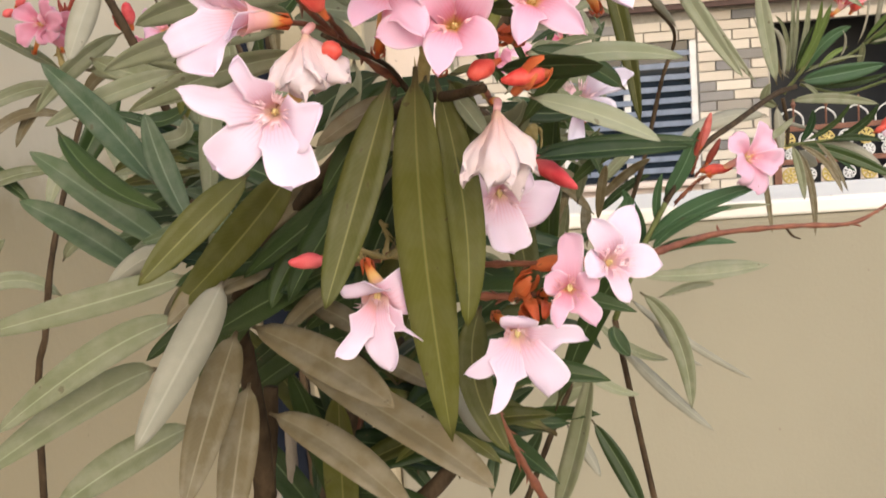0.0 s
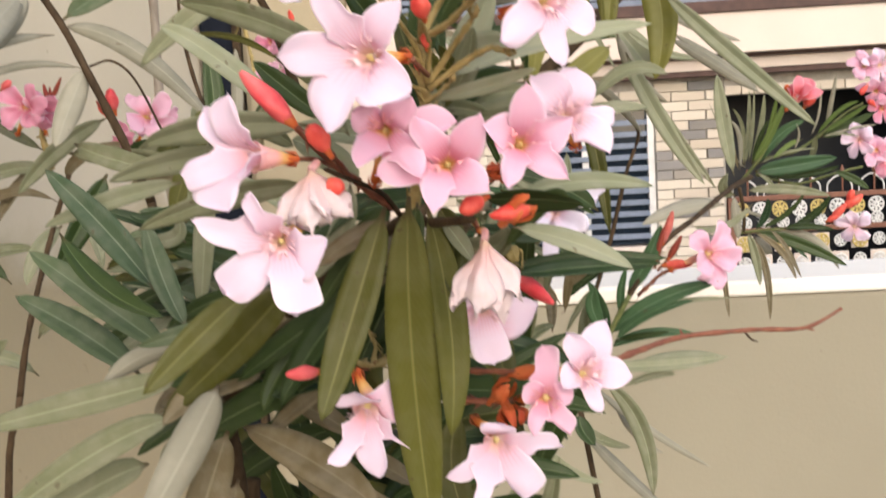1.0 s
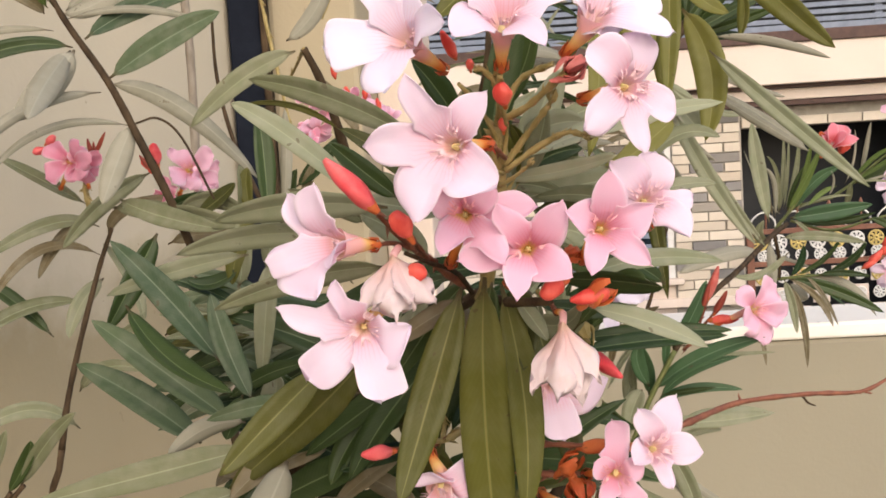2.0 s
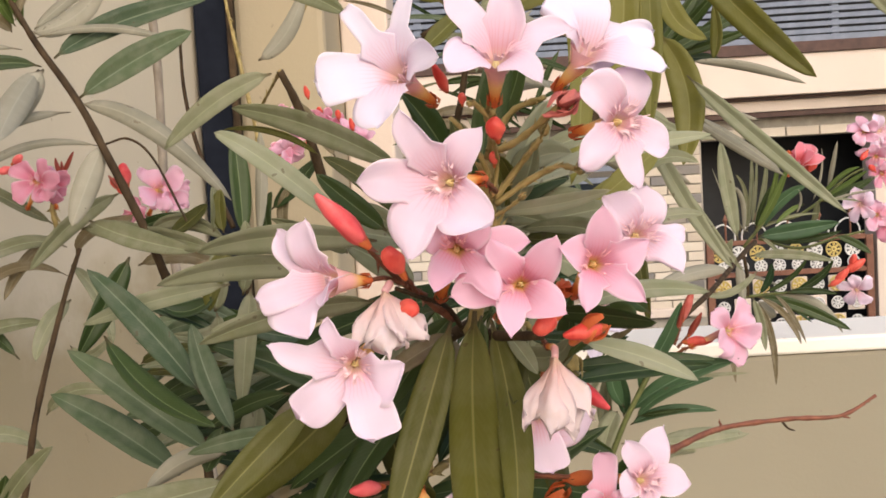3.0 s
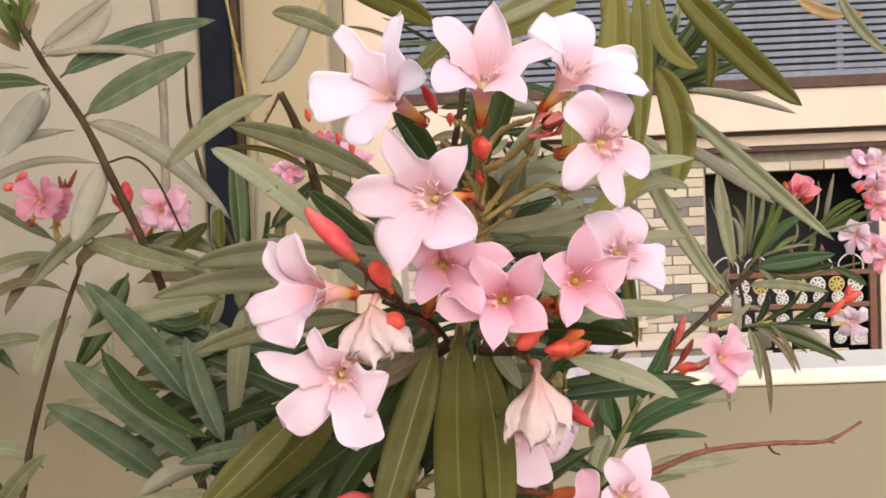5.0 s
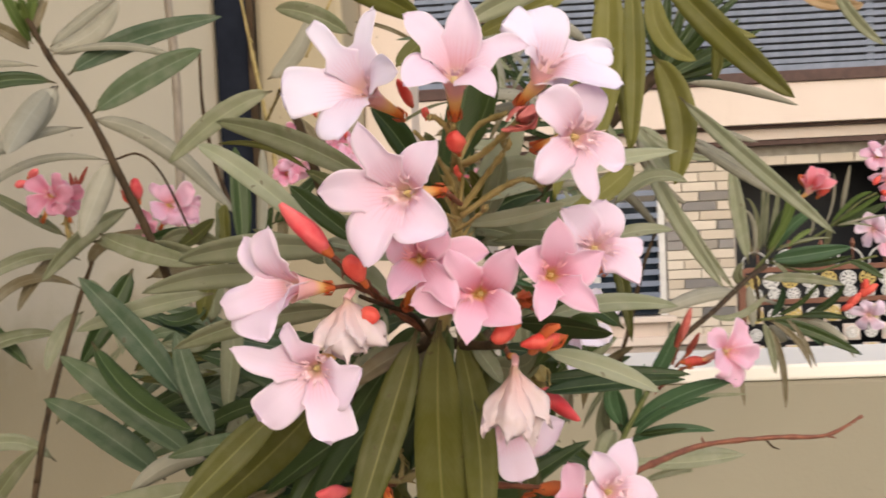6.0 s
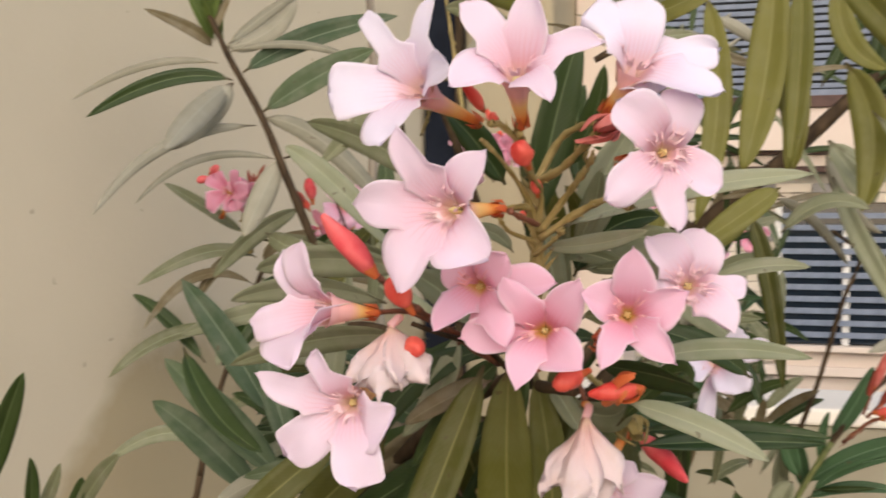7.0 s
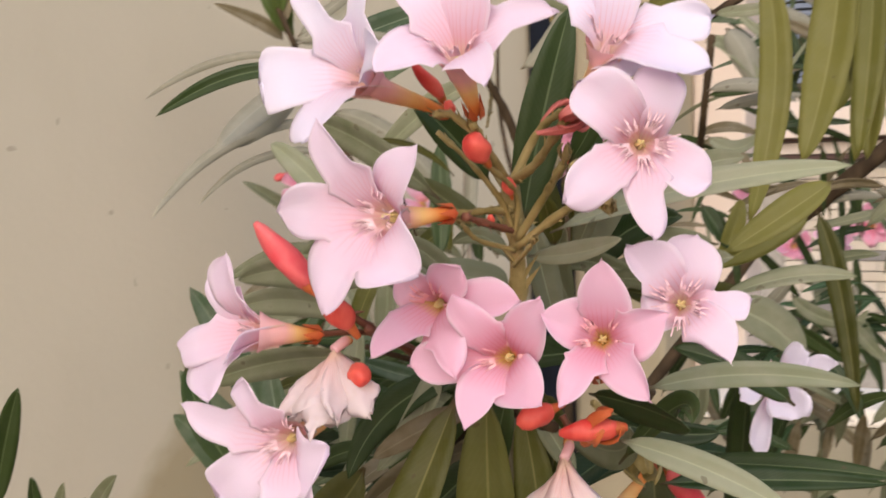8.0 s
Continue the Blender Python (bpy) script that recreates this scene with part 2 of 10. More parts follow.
WALL = plaster("plaster_beige", (0.45, 0.4, 0.305), (0.525, 0.468, 0.362), (0.385, 0.325, 0.235), damp=0.22)
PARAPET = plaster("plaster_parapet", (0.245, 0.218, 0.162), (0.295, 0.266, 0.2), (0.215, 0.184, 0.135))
# the light caught by the wall's top is put into this white
COPING_LIT = plaster("plaster_coping_lit", (0.77, 0.725, 0.65), (0.82, 0.775, 0.7), (0.66, 0.6, 0.51))
PILLAR = plaster("plaster_pillar_ochre", (0.335, 0.28, 0.19), (0.39, 0.335, 0.232), (0.28, 0.225, 0.15))
CREAM = plaster("paint_cream", (0.57, 0.47, 0.395), (0.64, 0.54, 0.46), (0.45, 0.34, 0.26), 0.5)
GROUND = plaster("ground_cement", (0.11, 0.096, 0.076), (0.15, 0.13, 0.104), (0.085, 0.07, 0.055))
NAVY = two_tone("steel_navy_paint", (0.006, 0.008, 0.014), (0.012, 0.015, 0.024), 0.8, 0, 30.0, spec=0.1)
BROWN = two_tone("paint_red_brown", (0.14, 0.056, 0.034), (0.2, 0.085, 0.05), 0.5, 0, 20.0)
DARKBROWN = two_tone("paint_dark_red_brown", (0.052, 0.026, 0.02), (0.085, 0.042, 0.032), 0.6, 0, 14.0)
GREYPAINT = two_tone("paint_slate_blue_grey", (0.125, 0.148, 0.195), (0.18, 0.208, 0.265), 0.5, 0, 12.0)
WHITEPAINT = two_tone("paint_white", (0.56, 0.54, 0.51), (0.66, 0.64, 0.6), 0.55, 0, 12.0)
# near-black: the shade inside the house is put into this colour
SHADE_BLACK = two_tone("interior_shade_black", (0.012, 0.013, 0.016), (0.025, 0.026, 0.03), 0.6, 0, 3.0)
YELLOW = two_tone("paint_yellow", (0.46, 0.33, 0.09), (0.54, 0.42, 0.16), 0.5, 0, 40.0)
MORTAR = two_tone("mortar_pale", (0.29, 0.26, 0.22), (0.38, 0.34, 0.29), 0.85, 0, 20.0)


def brick_material():
    m, nt, b = material("brick_tile_cream_and_slate", 0.6, 0.4)
    info = nt.nodes.new("ShaderNodeObjectInfo")
    base = ramp(nt, info.outputs["Random"], [(0.0, (0.6, 0.52, 0.42)), (0.74, (0.45, 0.37, 0.28)), (0.78, (0.09, 0.085, 0.085)), (1.0, (0.2, 0.18, 0.17))])
    base = blend(nt, calc(nt, "MULTIPLY", grain(nt, 9.0), 0.3), base, (0.4, 0.36, 0.3))
    nt.links.new(base, b.inputs["Base Color"])
    bump(nt, b, grain(nt, 40.0), 0.3, 0.004)
    return m


BRICK = brick_material()
glass_m, glass_nt, GLASS_B = material("window_glass_dark", 0.06, 0.6)
GLASS_B.inputs["Base Color"].default_value = (0.02, 0.03, 0.045, 1)
GLASS = glass_m


# ---- building helpers ----
def mesh_from(name, bm, *mats):
    me = bpy.data.meshes.new(name)
    bm.to_mesh(me)
    bm.free()
    for m in mats:
        me.materials.append(m)
    return me


def thing(name, at, label, category, group=""):
    ob = new(name)
    ob.location = at
    ob.empty_display_size = 0.02
    return tagged(ob, label, category, group)


def origin(ob):
    p = Vector((0, 0, 0))
    while ob:
        p = p + ob.location
        ob = ob.parent
    return p


def part(name, bm, mat, parent, label="", at=None):
    """Links a bmesh as one mesh object under a thing or a part; its vertices are relative to the place at."""
    mats = mat if isinstance(mat, tuple) else (mat,)
    ob = new(name, bm if isinstance(bm, bpy.types.Mesh) else mesh_from(name, bm, *mats))
    if parent:
        ob.parent = parent
        ob.location = Vector(at if at is not None else (0, 0, 0)) - origin(parent)
    elif at is not None:
        ob.location = at
    return tagged(ob, label)


def smooth(bm):
    for f in bm.faces:
        f.smooth = True
    return bm


def box(size, centre=(0, 0, 0), bevel=0.0, turn=None):
    bm = bmesh.new()
    bmesh.ops.create_cube(bm, size=1.0, matrix=Matrix.LocRotScale(centre, turn, size))
    if bevel:
        bmesh.ops.bevel(bm, geom=bm.edges[:], offset=bevel, segments=2, affect="EDGES", profile=0.5)
    return bm


def spline(points, steps=6):
    """A smooth curve through the points (Catmull-Rom)."""
    p = [Vector(q) for q in points]
    if len(p) == 2:
        p = [p[0], (p[0] + p[1]) / 2, p[1]]
    p = [2 * p[0] - p[1]] + p + [2 * p[-1] - p[-2]]
    out = []
    for i in range(1, len(p) - 2):
        a, b, c, d = p[i - 1 : i + 3]
        for k in range(steps):
            t = k / steps
            out.append(0.5 * (2 * b + (c - a) * t + (2 * a - 5 * b + 4 * c - d) * t * t + (3 * b - a - 3 * c + d) * t**3))
    return out + [p[-2]]


def sweep(points, radii, sides=8, rough=0.0, seed=0, mouth=False):
    """A tapering round stem along a smooth curve, with swollen nodes and uneven girth."""
    line = spline(points)
    rnd = random.Random(seed)
    bm = bmesh.new()
    rings, side = [], Vector((0.3, 0.2, 0.93))
    for i, q in enumerate(line):
        d = (line[min(i + 1, len(line) - 1)] - line[max(i - 1, 0)]).normalized()
        u = d.cross(side).normalized()
        v = d.cross(u)
        s = i / (len(line) - 1) * (len(radii) - 1)
        k = min(int(s), len(radii) - 2)
        r = radii[k] * (1 - s + k) + radii[k + 1] * (s - k)
        r *= 1 + (0.25 if i % 5 == 0 else 0) * min(1.0, rough * 4) + rough * rnd.uniform(-1, 1)
        rings.append([bm.verts.new(q + r * (math.cos(a) * u + math.sin(a) * v)) for a in (2 * math.pi * n / sides for n in range(sides))])
    lay = bm.loops.layers.uv.new("UVMap")
    for i, (a, b) in enumerate(zip(rings, rings[1:])):
        for n in range(sides):
            f = bm.faces.new((a[n], a[(n + 1) % sides], b[(n + 1) % sides], b[n]))
            for loop, q in zip(f.loops, (i, i, i + 1, i + 1)):
                loop[lay].uv = (n / sides, q / (len(rings) - 1))
    if not mouth:
        bm.faces.new(rings[0][::-1])
    bm.faces.new(rings[-1])
    return smooth(bm)


def branch(plant, name, points, radii, mat, label="", rough=0.06):
    """A stem; flower stalks also carry small pointed scales and scars."""
    base = Vector(points[0])
    line = [Vector(p) - base for p in points]
    slim = 0.6 if name in ("pedicel", "trunk") else 0.78 if mat == STALK else 0.68
    bm = sweep(line, [r * slim for r in radii], 8, rough * (3.5 if mat in (STALK, STALK_RED) else 1), len(points))
    if mat in (STALK, STALK_RED):
        rnd = random.Random(len(points) + int(1e4 * abs(base.x)))
        path = spline(line, 7)
        for p, q in zip(path, path[1:]):
            if rnd.random() < 0.7:
                d = (q - p).normalized()
                e = Vector((rnd.uniform(-1, 1), rnd.uniform(-1, 1), rnd.uniform(-1, 1)))
                e = (e - d * e.dot(d)).normalized()
                f, r = d.cross(e), radii[-1] * slim
                c = [bm.verts.new(x) for x in (p + e * r * 0.4 - f * r * 0.8, p + e * r * 0.4 + f * r * 0.8, p + d * r * 1.8 + e * r * 0.5, p + d * r * rnd.uniform(2, 5.5) + e * r * rnd.uniform(1.5, 2.8))]
                for t in ((0, 1, 3), (1, 2, 3), (2, 0, 3), (0, 2, 1)):
                    bm.faces.new([c[x] for x in t])
    return part(name, bm, mat, plant, label, base)


def sheet(rows, uvs, thick):
    """A thin leaf-like body from a grid of places; its two faces take the materials 0 and 1."""
    bm = bmesh.new()
    lay = bm.loops.layers.uv.new("UVMap")
    n, m = len(rows), len(rows[0])
    norm = {}
    for i in range(n):
        for j in range(m):
            a = rows[min(i + 1, n - 1)][j] - rows[max(i - 1, 0)][j]
            b = rows[i][min(j + 1, m - 1)] - rows[i][max(j - 1, 0)]
            c = b.cross(a)
            norm[i, j] = c.normalized() if c.length > 1e-12 else Vector((0, 0, 1))
    rim = lambda i, j: i in (0, n - 1) or j in (0, m - 1)
    top = [[bm.verts.new(rows[i][j]) for j in range(m)] for i in range(n)]
    low = [[bm.verts.new(rows[i][j] - thick * (0.35 if rim(i, j) else 1) * norm[i, j]) for j in range(m)] for i in range(n)]
    edge = [(0, j) for j in range(m)] + [(i, m - 1) for i in range(1, n)] + [(n - 1, j) for j in range(m - 2, -1, -1)] + [(i, 0) for i in range(n - 2, 0, -1)]
    for (a, b), (c, d) in zip(edge, edge[1:] + edge[:1]):
        f = bm.faces.new((top[a][b], low[a][b], low[c][d], top[c][d]))
        for loop, (x, y) in zip(f.loops, ((a, b), (a, b), (c, d), (c, d))):
            loop[lay].uv = uvs[x][y]
    for side, grid in ((0, top), (1, low)):
        for i in range(n - 1):
            for j in range(m - 1):
                at = [(i, j), (i, j + 1), (i + 1, j + 1), (i + 1, j)]
                if side:
                    at = at[::-1]
                vs = [grid[a][b] for a, b in at]
                f = bm.faces.new(vs)
                f.material_index = side
                f.smooth = True
                for loop, (a, b) in zip(f.loops, at):
                    loop[lay].uv = uvs[a][b]
    return bm


LEAF_COUNT = [0]


def leaf(plant, base, mid, tip, width, facing, kind, fold=0.28, wave=0.06, label=""):
    """One lance-shaped leaf: folded along its midrib, from a short stalk to a drawn-out point."""
    LEAF_COUNT[0] += 1
    rnd = random.Random(LEAF_COUNT[0])
    b, t = Vector((0, 0, 0)), Vector(tip) - Vector(base)
    c = 2 * (Vector(mid) - Vector(base)) - (b + t) / 2
    face = Vector(facing).normalized()
    fold = 0.12 if kind == "U" else fold
    n, cross = 18, (-1, -0.5, -0.06, 0.06, 0.5, 1)
    skew = rnd.uniform(0.82, 1.0)
    twist = rnd.uniform(-0.35, 0.35)
    ph = rnd.uniform(0, 6)
    rows, uvs = [], []
    for i in range(n + 1):
        s = i / n
        q = (1 - s) ** 2 * b + 2 * s * (1 - s) * c + s * s * t
        d = (2 * (1 - s) * (c - b) + 2 * s * (t - c)).normalized()
        side = d.cross(face).normalized()
        side = (Matrix.Rotation(twist * (s - 0.4), 3, d) @ side).normalized()
        up = side.cross(d)
        x = max(0.0, (s - 0.05) / 0.95)
        y = x**skew
        h = max(0.03 if s > 0.9 else 0.075, (y**0.7 * (1 - y) ** 0.75 / 0.366) ** 0.84) if s < 1 else 0.015
        half = width / 2 * h
        rows.append([q + side * half * u + up * half * (abs(u) * fold + wave * math.sin(ph + 9 * s + 2 * u) * abs(u) - (0.10 if abs(u) < 0.1 else 0)) for u in cross])
        uvs.append([(0.5 + u / 2, s) for u in cross])
    return part("leaf", sheet(rows, uvs, width * 0.02 + 0.0002), (LEAF[kind], BACK[kind]), plant, label, base)


SHAPES = {
    "pointed": ((0, 0.1), (0.12, 0.27), (0.27, 0.45), (0.45, 0.6), (0.62, 0.64), (0.78, 0.56), (0.91, 0.38), (1, 0.16)),
    "broad": ((0, 0.1), (0.12, 0.25), (0.27, 0.4), (0.46, 0.55), (0.66, 0.67), (0.82, 0.69), (0.93, 0.58), (1, 0.34)),
}


def petal_mesh(rnd, angle, lift, length, width, curl, frame3, shape):
    """One petal in the flower's frame: it rises out of the funnel, widens, and ends in an oblique rim like a propeller's blade."""
    a, u, v = frame3
    out = (math.cos(angle) * u + math.sin(angle) * v)
    side = a.cross(out)
    lift *= 0.45 if out.z > 0.2 else 0.8
    d = math.cos(lift) * out + math.sin(lift) * a
    up = math.cos(lift) * a - math.sin(lift) * out
    skew = rnd.uniform(0.02, 0.1)
    cup = rnd.uniform(-0.1, 0.1)
    ph, ph2 = rnd.uniform(0, 6), rnd.uniform(0, 6)
    tilt = rnd.uniform(-0.1, 0.3)
    oblique = rnd.uniform(0.06, 0.2)
    fold = rnd.choice((0.0, 0.06, 0.12, 0.2))
    roll, hand = rnd.choice((-0.7, -0.4, -0.15, 0.2, 0.5)), rnd.choice((-1, 1))
    rows, uvs = [], []
    n, cross = 16, [-1, -0.8, -0.55, -0.28, 0, 0.28, 0.55, 0.8, 1]
    xs, ys = zip(*SHAPES[shape])
    for i in range(n + 1):
        s = i / n
        half = float(np.interp(s, xs, ys)) * width / 0.74 / 2
        row, uv = [], []
        for w in cross:
            se = s - s**3 * (0.08 * w * w - oblique * 0.6 * w + 0.03 * math.sin(4.5 * w + ph))
            x = half * w * (1 + (0.16 * s if w > 0 else -0.1 * s) + 0.05 * math.sin(ph2 + 6 * s) * s)
            funnel = -0.32 * (1 - s) ** 3
            crumple = noise.noise((ph + 1.7 * w, ph2 + 2.6 * s, ph - ph2))
            z = length * (funnel + curl * s * s + 0.05 * math.sin(math.pi * s))
            z += width * (cup * w * w * s + fold * (abs(w) - 0.4) * math.sin(math.pi * s) + 0.17 * crumple * s)
            z += width * roll * s**3 * max(0.0, w * hand - 0.45) ** 1.5 + x * tilt * s
            inner = max(0.0, 1 - s / 0.35)
            axis_pull = a * (length * funnel * inner)
            row.append(d * (0.0006 + length * se) + side * (x + length * skew * s * s) + up * (z - length * funnel * inner) + axis_pull)
            uv.append((0.5 + w / 2, s))
        rows.append(row)
        uvs.append(uv)
    return sheet(rows, uvs, 0.00025)


FLOWER_COUNT = [0]


def flower(plant, centre, axis, petals, tint, tube=None, shape="broad", label=""):
    """Oleander flower: five petals (degrees round the axis, degrees of lift, length, width) on a funnel tube, with a fringed crown in the throat."""
    FLOWER_COUNT[0] += 1
    rnd = random.Random(100 + FLOWER_COUNT[0])
    a = Vector(axis).normalized()
    u = a.cross(Vector((0.1, 0.2, 1))).normalized()
    v = a.cross(u)
    size = max(p[2] for p in petals)
    foot = Vector(tube) - Vector(centre) if tube else -a * size * 0.95
    k = size / 0.026
    body = sweep([-a * 0.0068 * k, -a * 0.009 * k, foot * 0.65 - a * 0.003 * k, foot], [0.0031 * k, 0.0033 * k, 0.0022 * k, 0.0013 * k], 10)
    f = part("flower", body, TUBE, plant, label, centre)
    for deg, lift, length, width in petals:
        curl = rnd.uniform(-0.14, 0.04)
        if size < 0.023:  # small far flowers are half open and ruffled
            lift, length, width = lift + rnd.uniform(-20, 35), length * rnd.uniform(0.75, 1.12), width * rnd.uniform(0.85, 1.25)
        part("petal", petal_mesh(rnd, radians(deg), radians(lift), length, width, curl, (a, u, v), shape), (PETAL[tint], PETAL[tint]), f, "", centre)
    if size > 0.018:
        throat(f, centre, a, u, v, k, rnd, tint)
    sepals(f, centre, foot, k)
    return f


def throat(f, centre, a, u, v, k, rnd, tint):
    """The fringed crown round the mouth of the tube, and the cone of anthers in it."""
    bm = bmesh.new()
    for n in range(30):
        an = 2 * math.pi * (n // 6 + 0.2 + 0.11 * (n % 6) + rnd.uniform(-0.03, 0.03)) / 5
        o = math.cos(an) * u + math.sin(an) * v
        p0 = o * 0.003 * k - a * 0.001 * k
        p1 = o * rnd.uniform(0.0052, 0.0086) * k + a * rnd.uniform(0.0022, 0.0044) * k
        w = a.cross(o) * 0.00024 * k
        m = (p0 + p1) / 2 + a * 0.0012 * k
        q = [bm.verts.new(x) for x in (p0 - w * 1.6, p0 + w * 1.6, m + w, m - w, p1 + w * 0.5, p1 - w * 0.5, m + a * 0.0006 * k + o * 0.0003)]
        bm.faces.new((q[0], q[1], q[2], q[3]))
        bm.faces.new((q[3], q[2], q[4], q[5]))
        bm.faces.new((q[0], q[3], q[6]))
        bm.faces.new((q[1], q[6], q[2]))
    part("crown", smooth(bm), CROWN if tint in ("pink", "rose") else CROWN_PALE, f, "fringed pink and cream crown", centre)
    bm = bmesh.new()
    for n in range(5):
        an = 2 * math.pi * n / 5 + 0.3
        o = math.cos(an) * u + math.sin(an) * v
        p = [o * 0.001 * k - a * 0.006 * k, o * 0.0007 * k - a * 0.0036 * k, o * 0.0002 * k - a * 0.0012 * k]
        part_bm = sweep(p, [0.0005 * k, 0.00042 * k, 0.0001 * k], 6)
        tmp = bpy.data.meshes.new("t")
        part_bm.to_mesh(tmp)
        part_bm.free()
        bm.from_mesh(tmp)
        bpy.data.meshes.remove(tmp)
    part("anther_cone", smooth(bm), CROWN_PALE if tint == "white" else ANTHER, f, "pale pink anther cone" if tint == "white" else "yellow anther cone", centre)


def sepals(f, centre, foot, k):
    """The five small pointed lobes that hold the foot of the tube."""
    d = foot.normalized()
    s0 = d.cross(Vector((0.2, 0.9, 0.1))).normalized()
    s1 = d.cross(s0)
    bm = bmesh.new()
    for n in range(5):
        an = 2 * math.pi * n / 5
        o = math.cos(an) * s0 + math.sin(an) * s1
        w = d.cross(o) * 0.0013 * k
        q = [bm.verts.new(x) for x in (foot + d * 0.002 * k + o * 0.0006, foot - w + o * 0.002 * k, foot + w + o * 0.002 * k, foot - d * 0.005 * k + o * 0.0027 * k, foot + o * 0.0028 * k)]
        for t3 in ((0, 1, 4), (0, 4, 2), (1, 3, 4), (4, 3, 2)):
            bm.faces.new([q[x] for x in t3])
    part("calyx", smooth(bm), CALYX, f, "", centre)


def blade(rnd, tip, facing, a, left, left_at, right, right_at, blunt, k):
    """One petal of a large flower: it leaves the funnel, arches over, is widest at its two shoulders and ends blunt or pointed."""
    length = tip.length
    d = tip.normalized()
    up = (facing - d * facing.dot(d)).normalized()
    side = d.cross(up)
    arch = rnd.uniform(0.03, 0.09)
    cup = rnd.uniform(-0.16, 0.14)
    crease = rnd.uniform(0.0, 0.1)
    ph, ph2 = rnd.uniform(0, 6), rnd.uniform(0, 6)
    roll, hand = rnd.choice((-0.6, 0.4, 0.8, 1.15)), rnd.choice((-1, 1))
    tilt = rnd.uniform(-0.22, 0.22)
    foot_half = 0.0038 * k

    def half(s, wide, at):
        low = min(foot_half, 0.9 * wide)
        joined = 0.66 * length * min(s, 0.4) * min(1.0, max(0.0, (0.66 - s) / 0.26))
        if s <= at:
            return max(low + (wide - low) * math.sin(math.pi / 2 * s / at) ** 0.85, joined)
        q = (s - at) / (1 - at)
        return max(wide * max(0.0, 1 - q ** (1.05 + 2.0 * blunt)) ** (1.0 - 0.6 * blunt), joined)

    cross = [-1, -0.86, -0.62, -0.32, 0, 0.32, 0.62, 0.86, 1]
    rows, uvs = [], []
    for i in range(19):
        s = 1 - (1 - i / 18) ** 1.25
        dip = 0.0075 * k * max(0.0, 1 - s * length / 0.0065) ** 1.6
        hl, hr = half(s, left, left_at), half(s, right, right_at)
        row = []
        for w in cross:
            x = (hr if w > 0 else hl) * w
            h = (hl + hr) / 2
            se = s + 0.018 * s**4 * math.sin(5.0 * w + ph) - 0.03 * s**6 * w * w
            z = length * arch * math.sin(math.pi * s) * min(1.0, 2.2 * s)
            z += h * (cup * w * w * s + crease * (abs(w) - 0.5) * math.sin(math.pi * s) + 0.2 * s * noise.noise((ph + 1.7 * w, ph2 + 2.4 * s, ph - ph2)))
            z += h * roll * s**2 * max(0.0, w * hand - 0.4) ** 1.4 * 1.8 + x * tilt * s * s
            x += 0.035 * length * s * s * noise.noise((ph2 + 3.0 * s, ph + w, 0.5))
            row.append(d * length * se + side * x + up * z - a * dip)
        rows.append(row)
        uvs.append([(0.5 + w / 2, s) for w in cross])
    return sheet(rows, uvs, 0.00022)


def bloom(plant, centre, axis, petals, tint, tube, label=""):
    """Large open oleander flower. petals: the tip from the throat, half width and place of the one shoulder and of the other, bluntness."""
    FLOWER_COUNT[0] += 1
    rnd = random.Random(100 + FLOWER_COUNT[0])
    a = Vector(axis).normalized()
    u = a.cross(Vector((0.1, 0.2, 1))).normalized()
    v = a.cross(u)
    facing = (a + Vector((0, -0.8, 0.08))).normalized()
    k = 0.9
    foot = Vector(tube) - Vector(centre)
    body = sweep([-a * 0.0022 * k, -a * 0.005 * k, -a * 0.009 * k, foot * 0.62 - a * 0.003 * k, foot], [0.0056 * k, 0.004 * k, 0.003 * k, 0.0019 * k, 0.0012 * k], 12, mouth=True)
    f = part("flower", body, TUBE, plant, label, centre)
    for tip, left, left_at, right, right_at, blunt in petals:
        part("petal", blade(rnd, Vector(tip), facing, a, left, left_at, right, right_at, blunt, k), (PETAL[tint], PETAL[tint]), f, "", centre)
    throat(f, centre, a, u, v, k, rnd, tint)
    sepals(f, centre, foot, k)
    return f


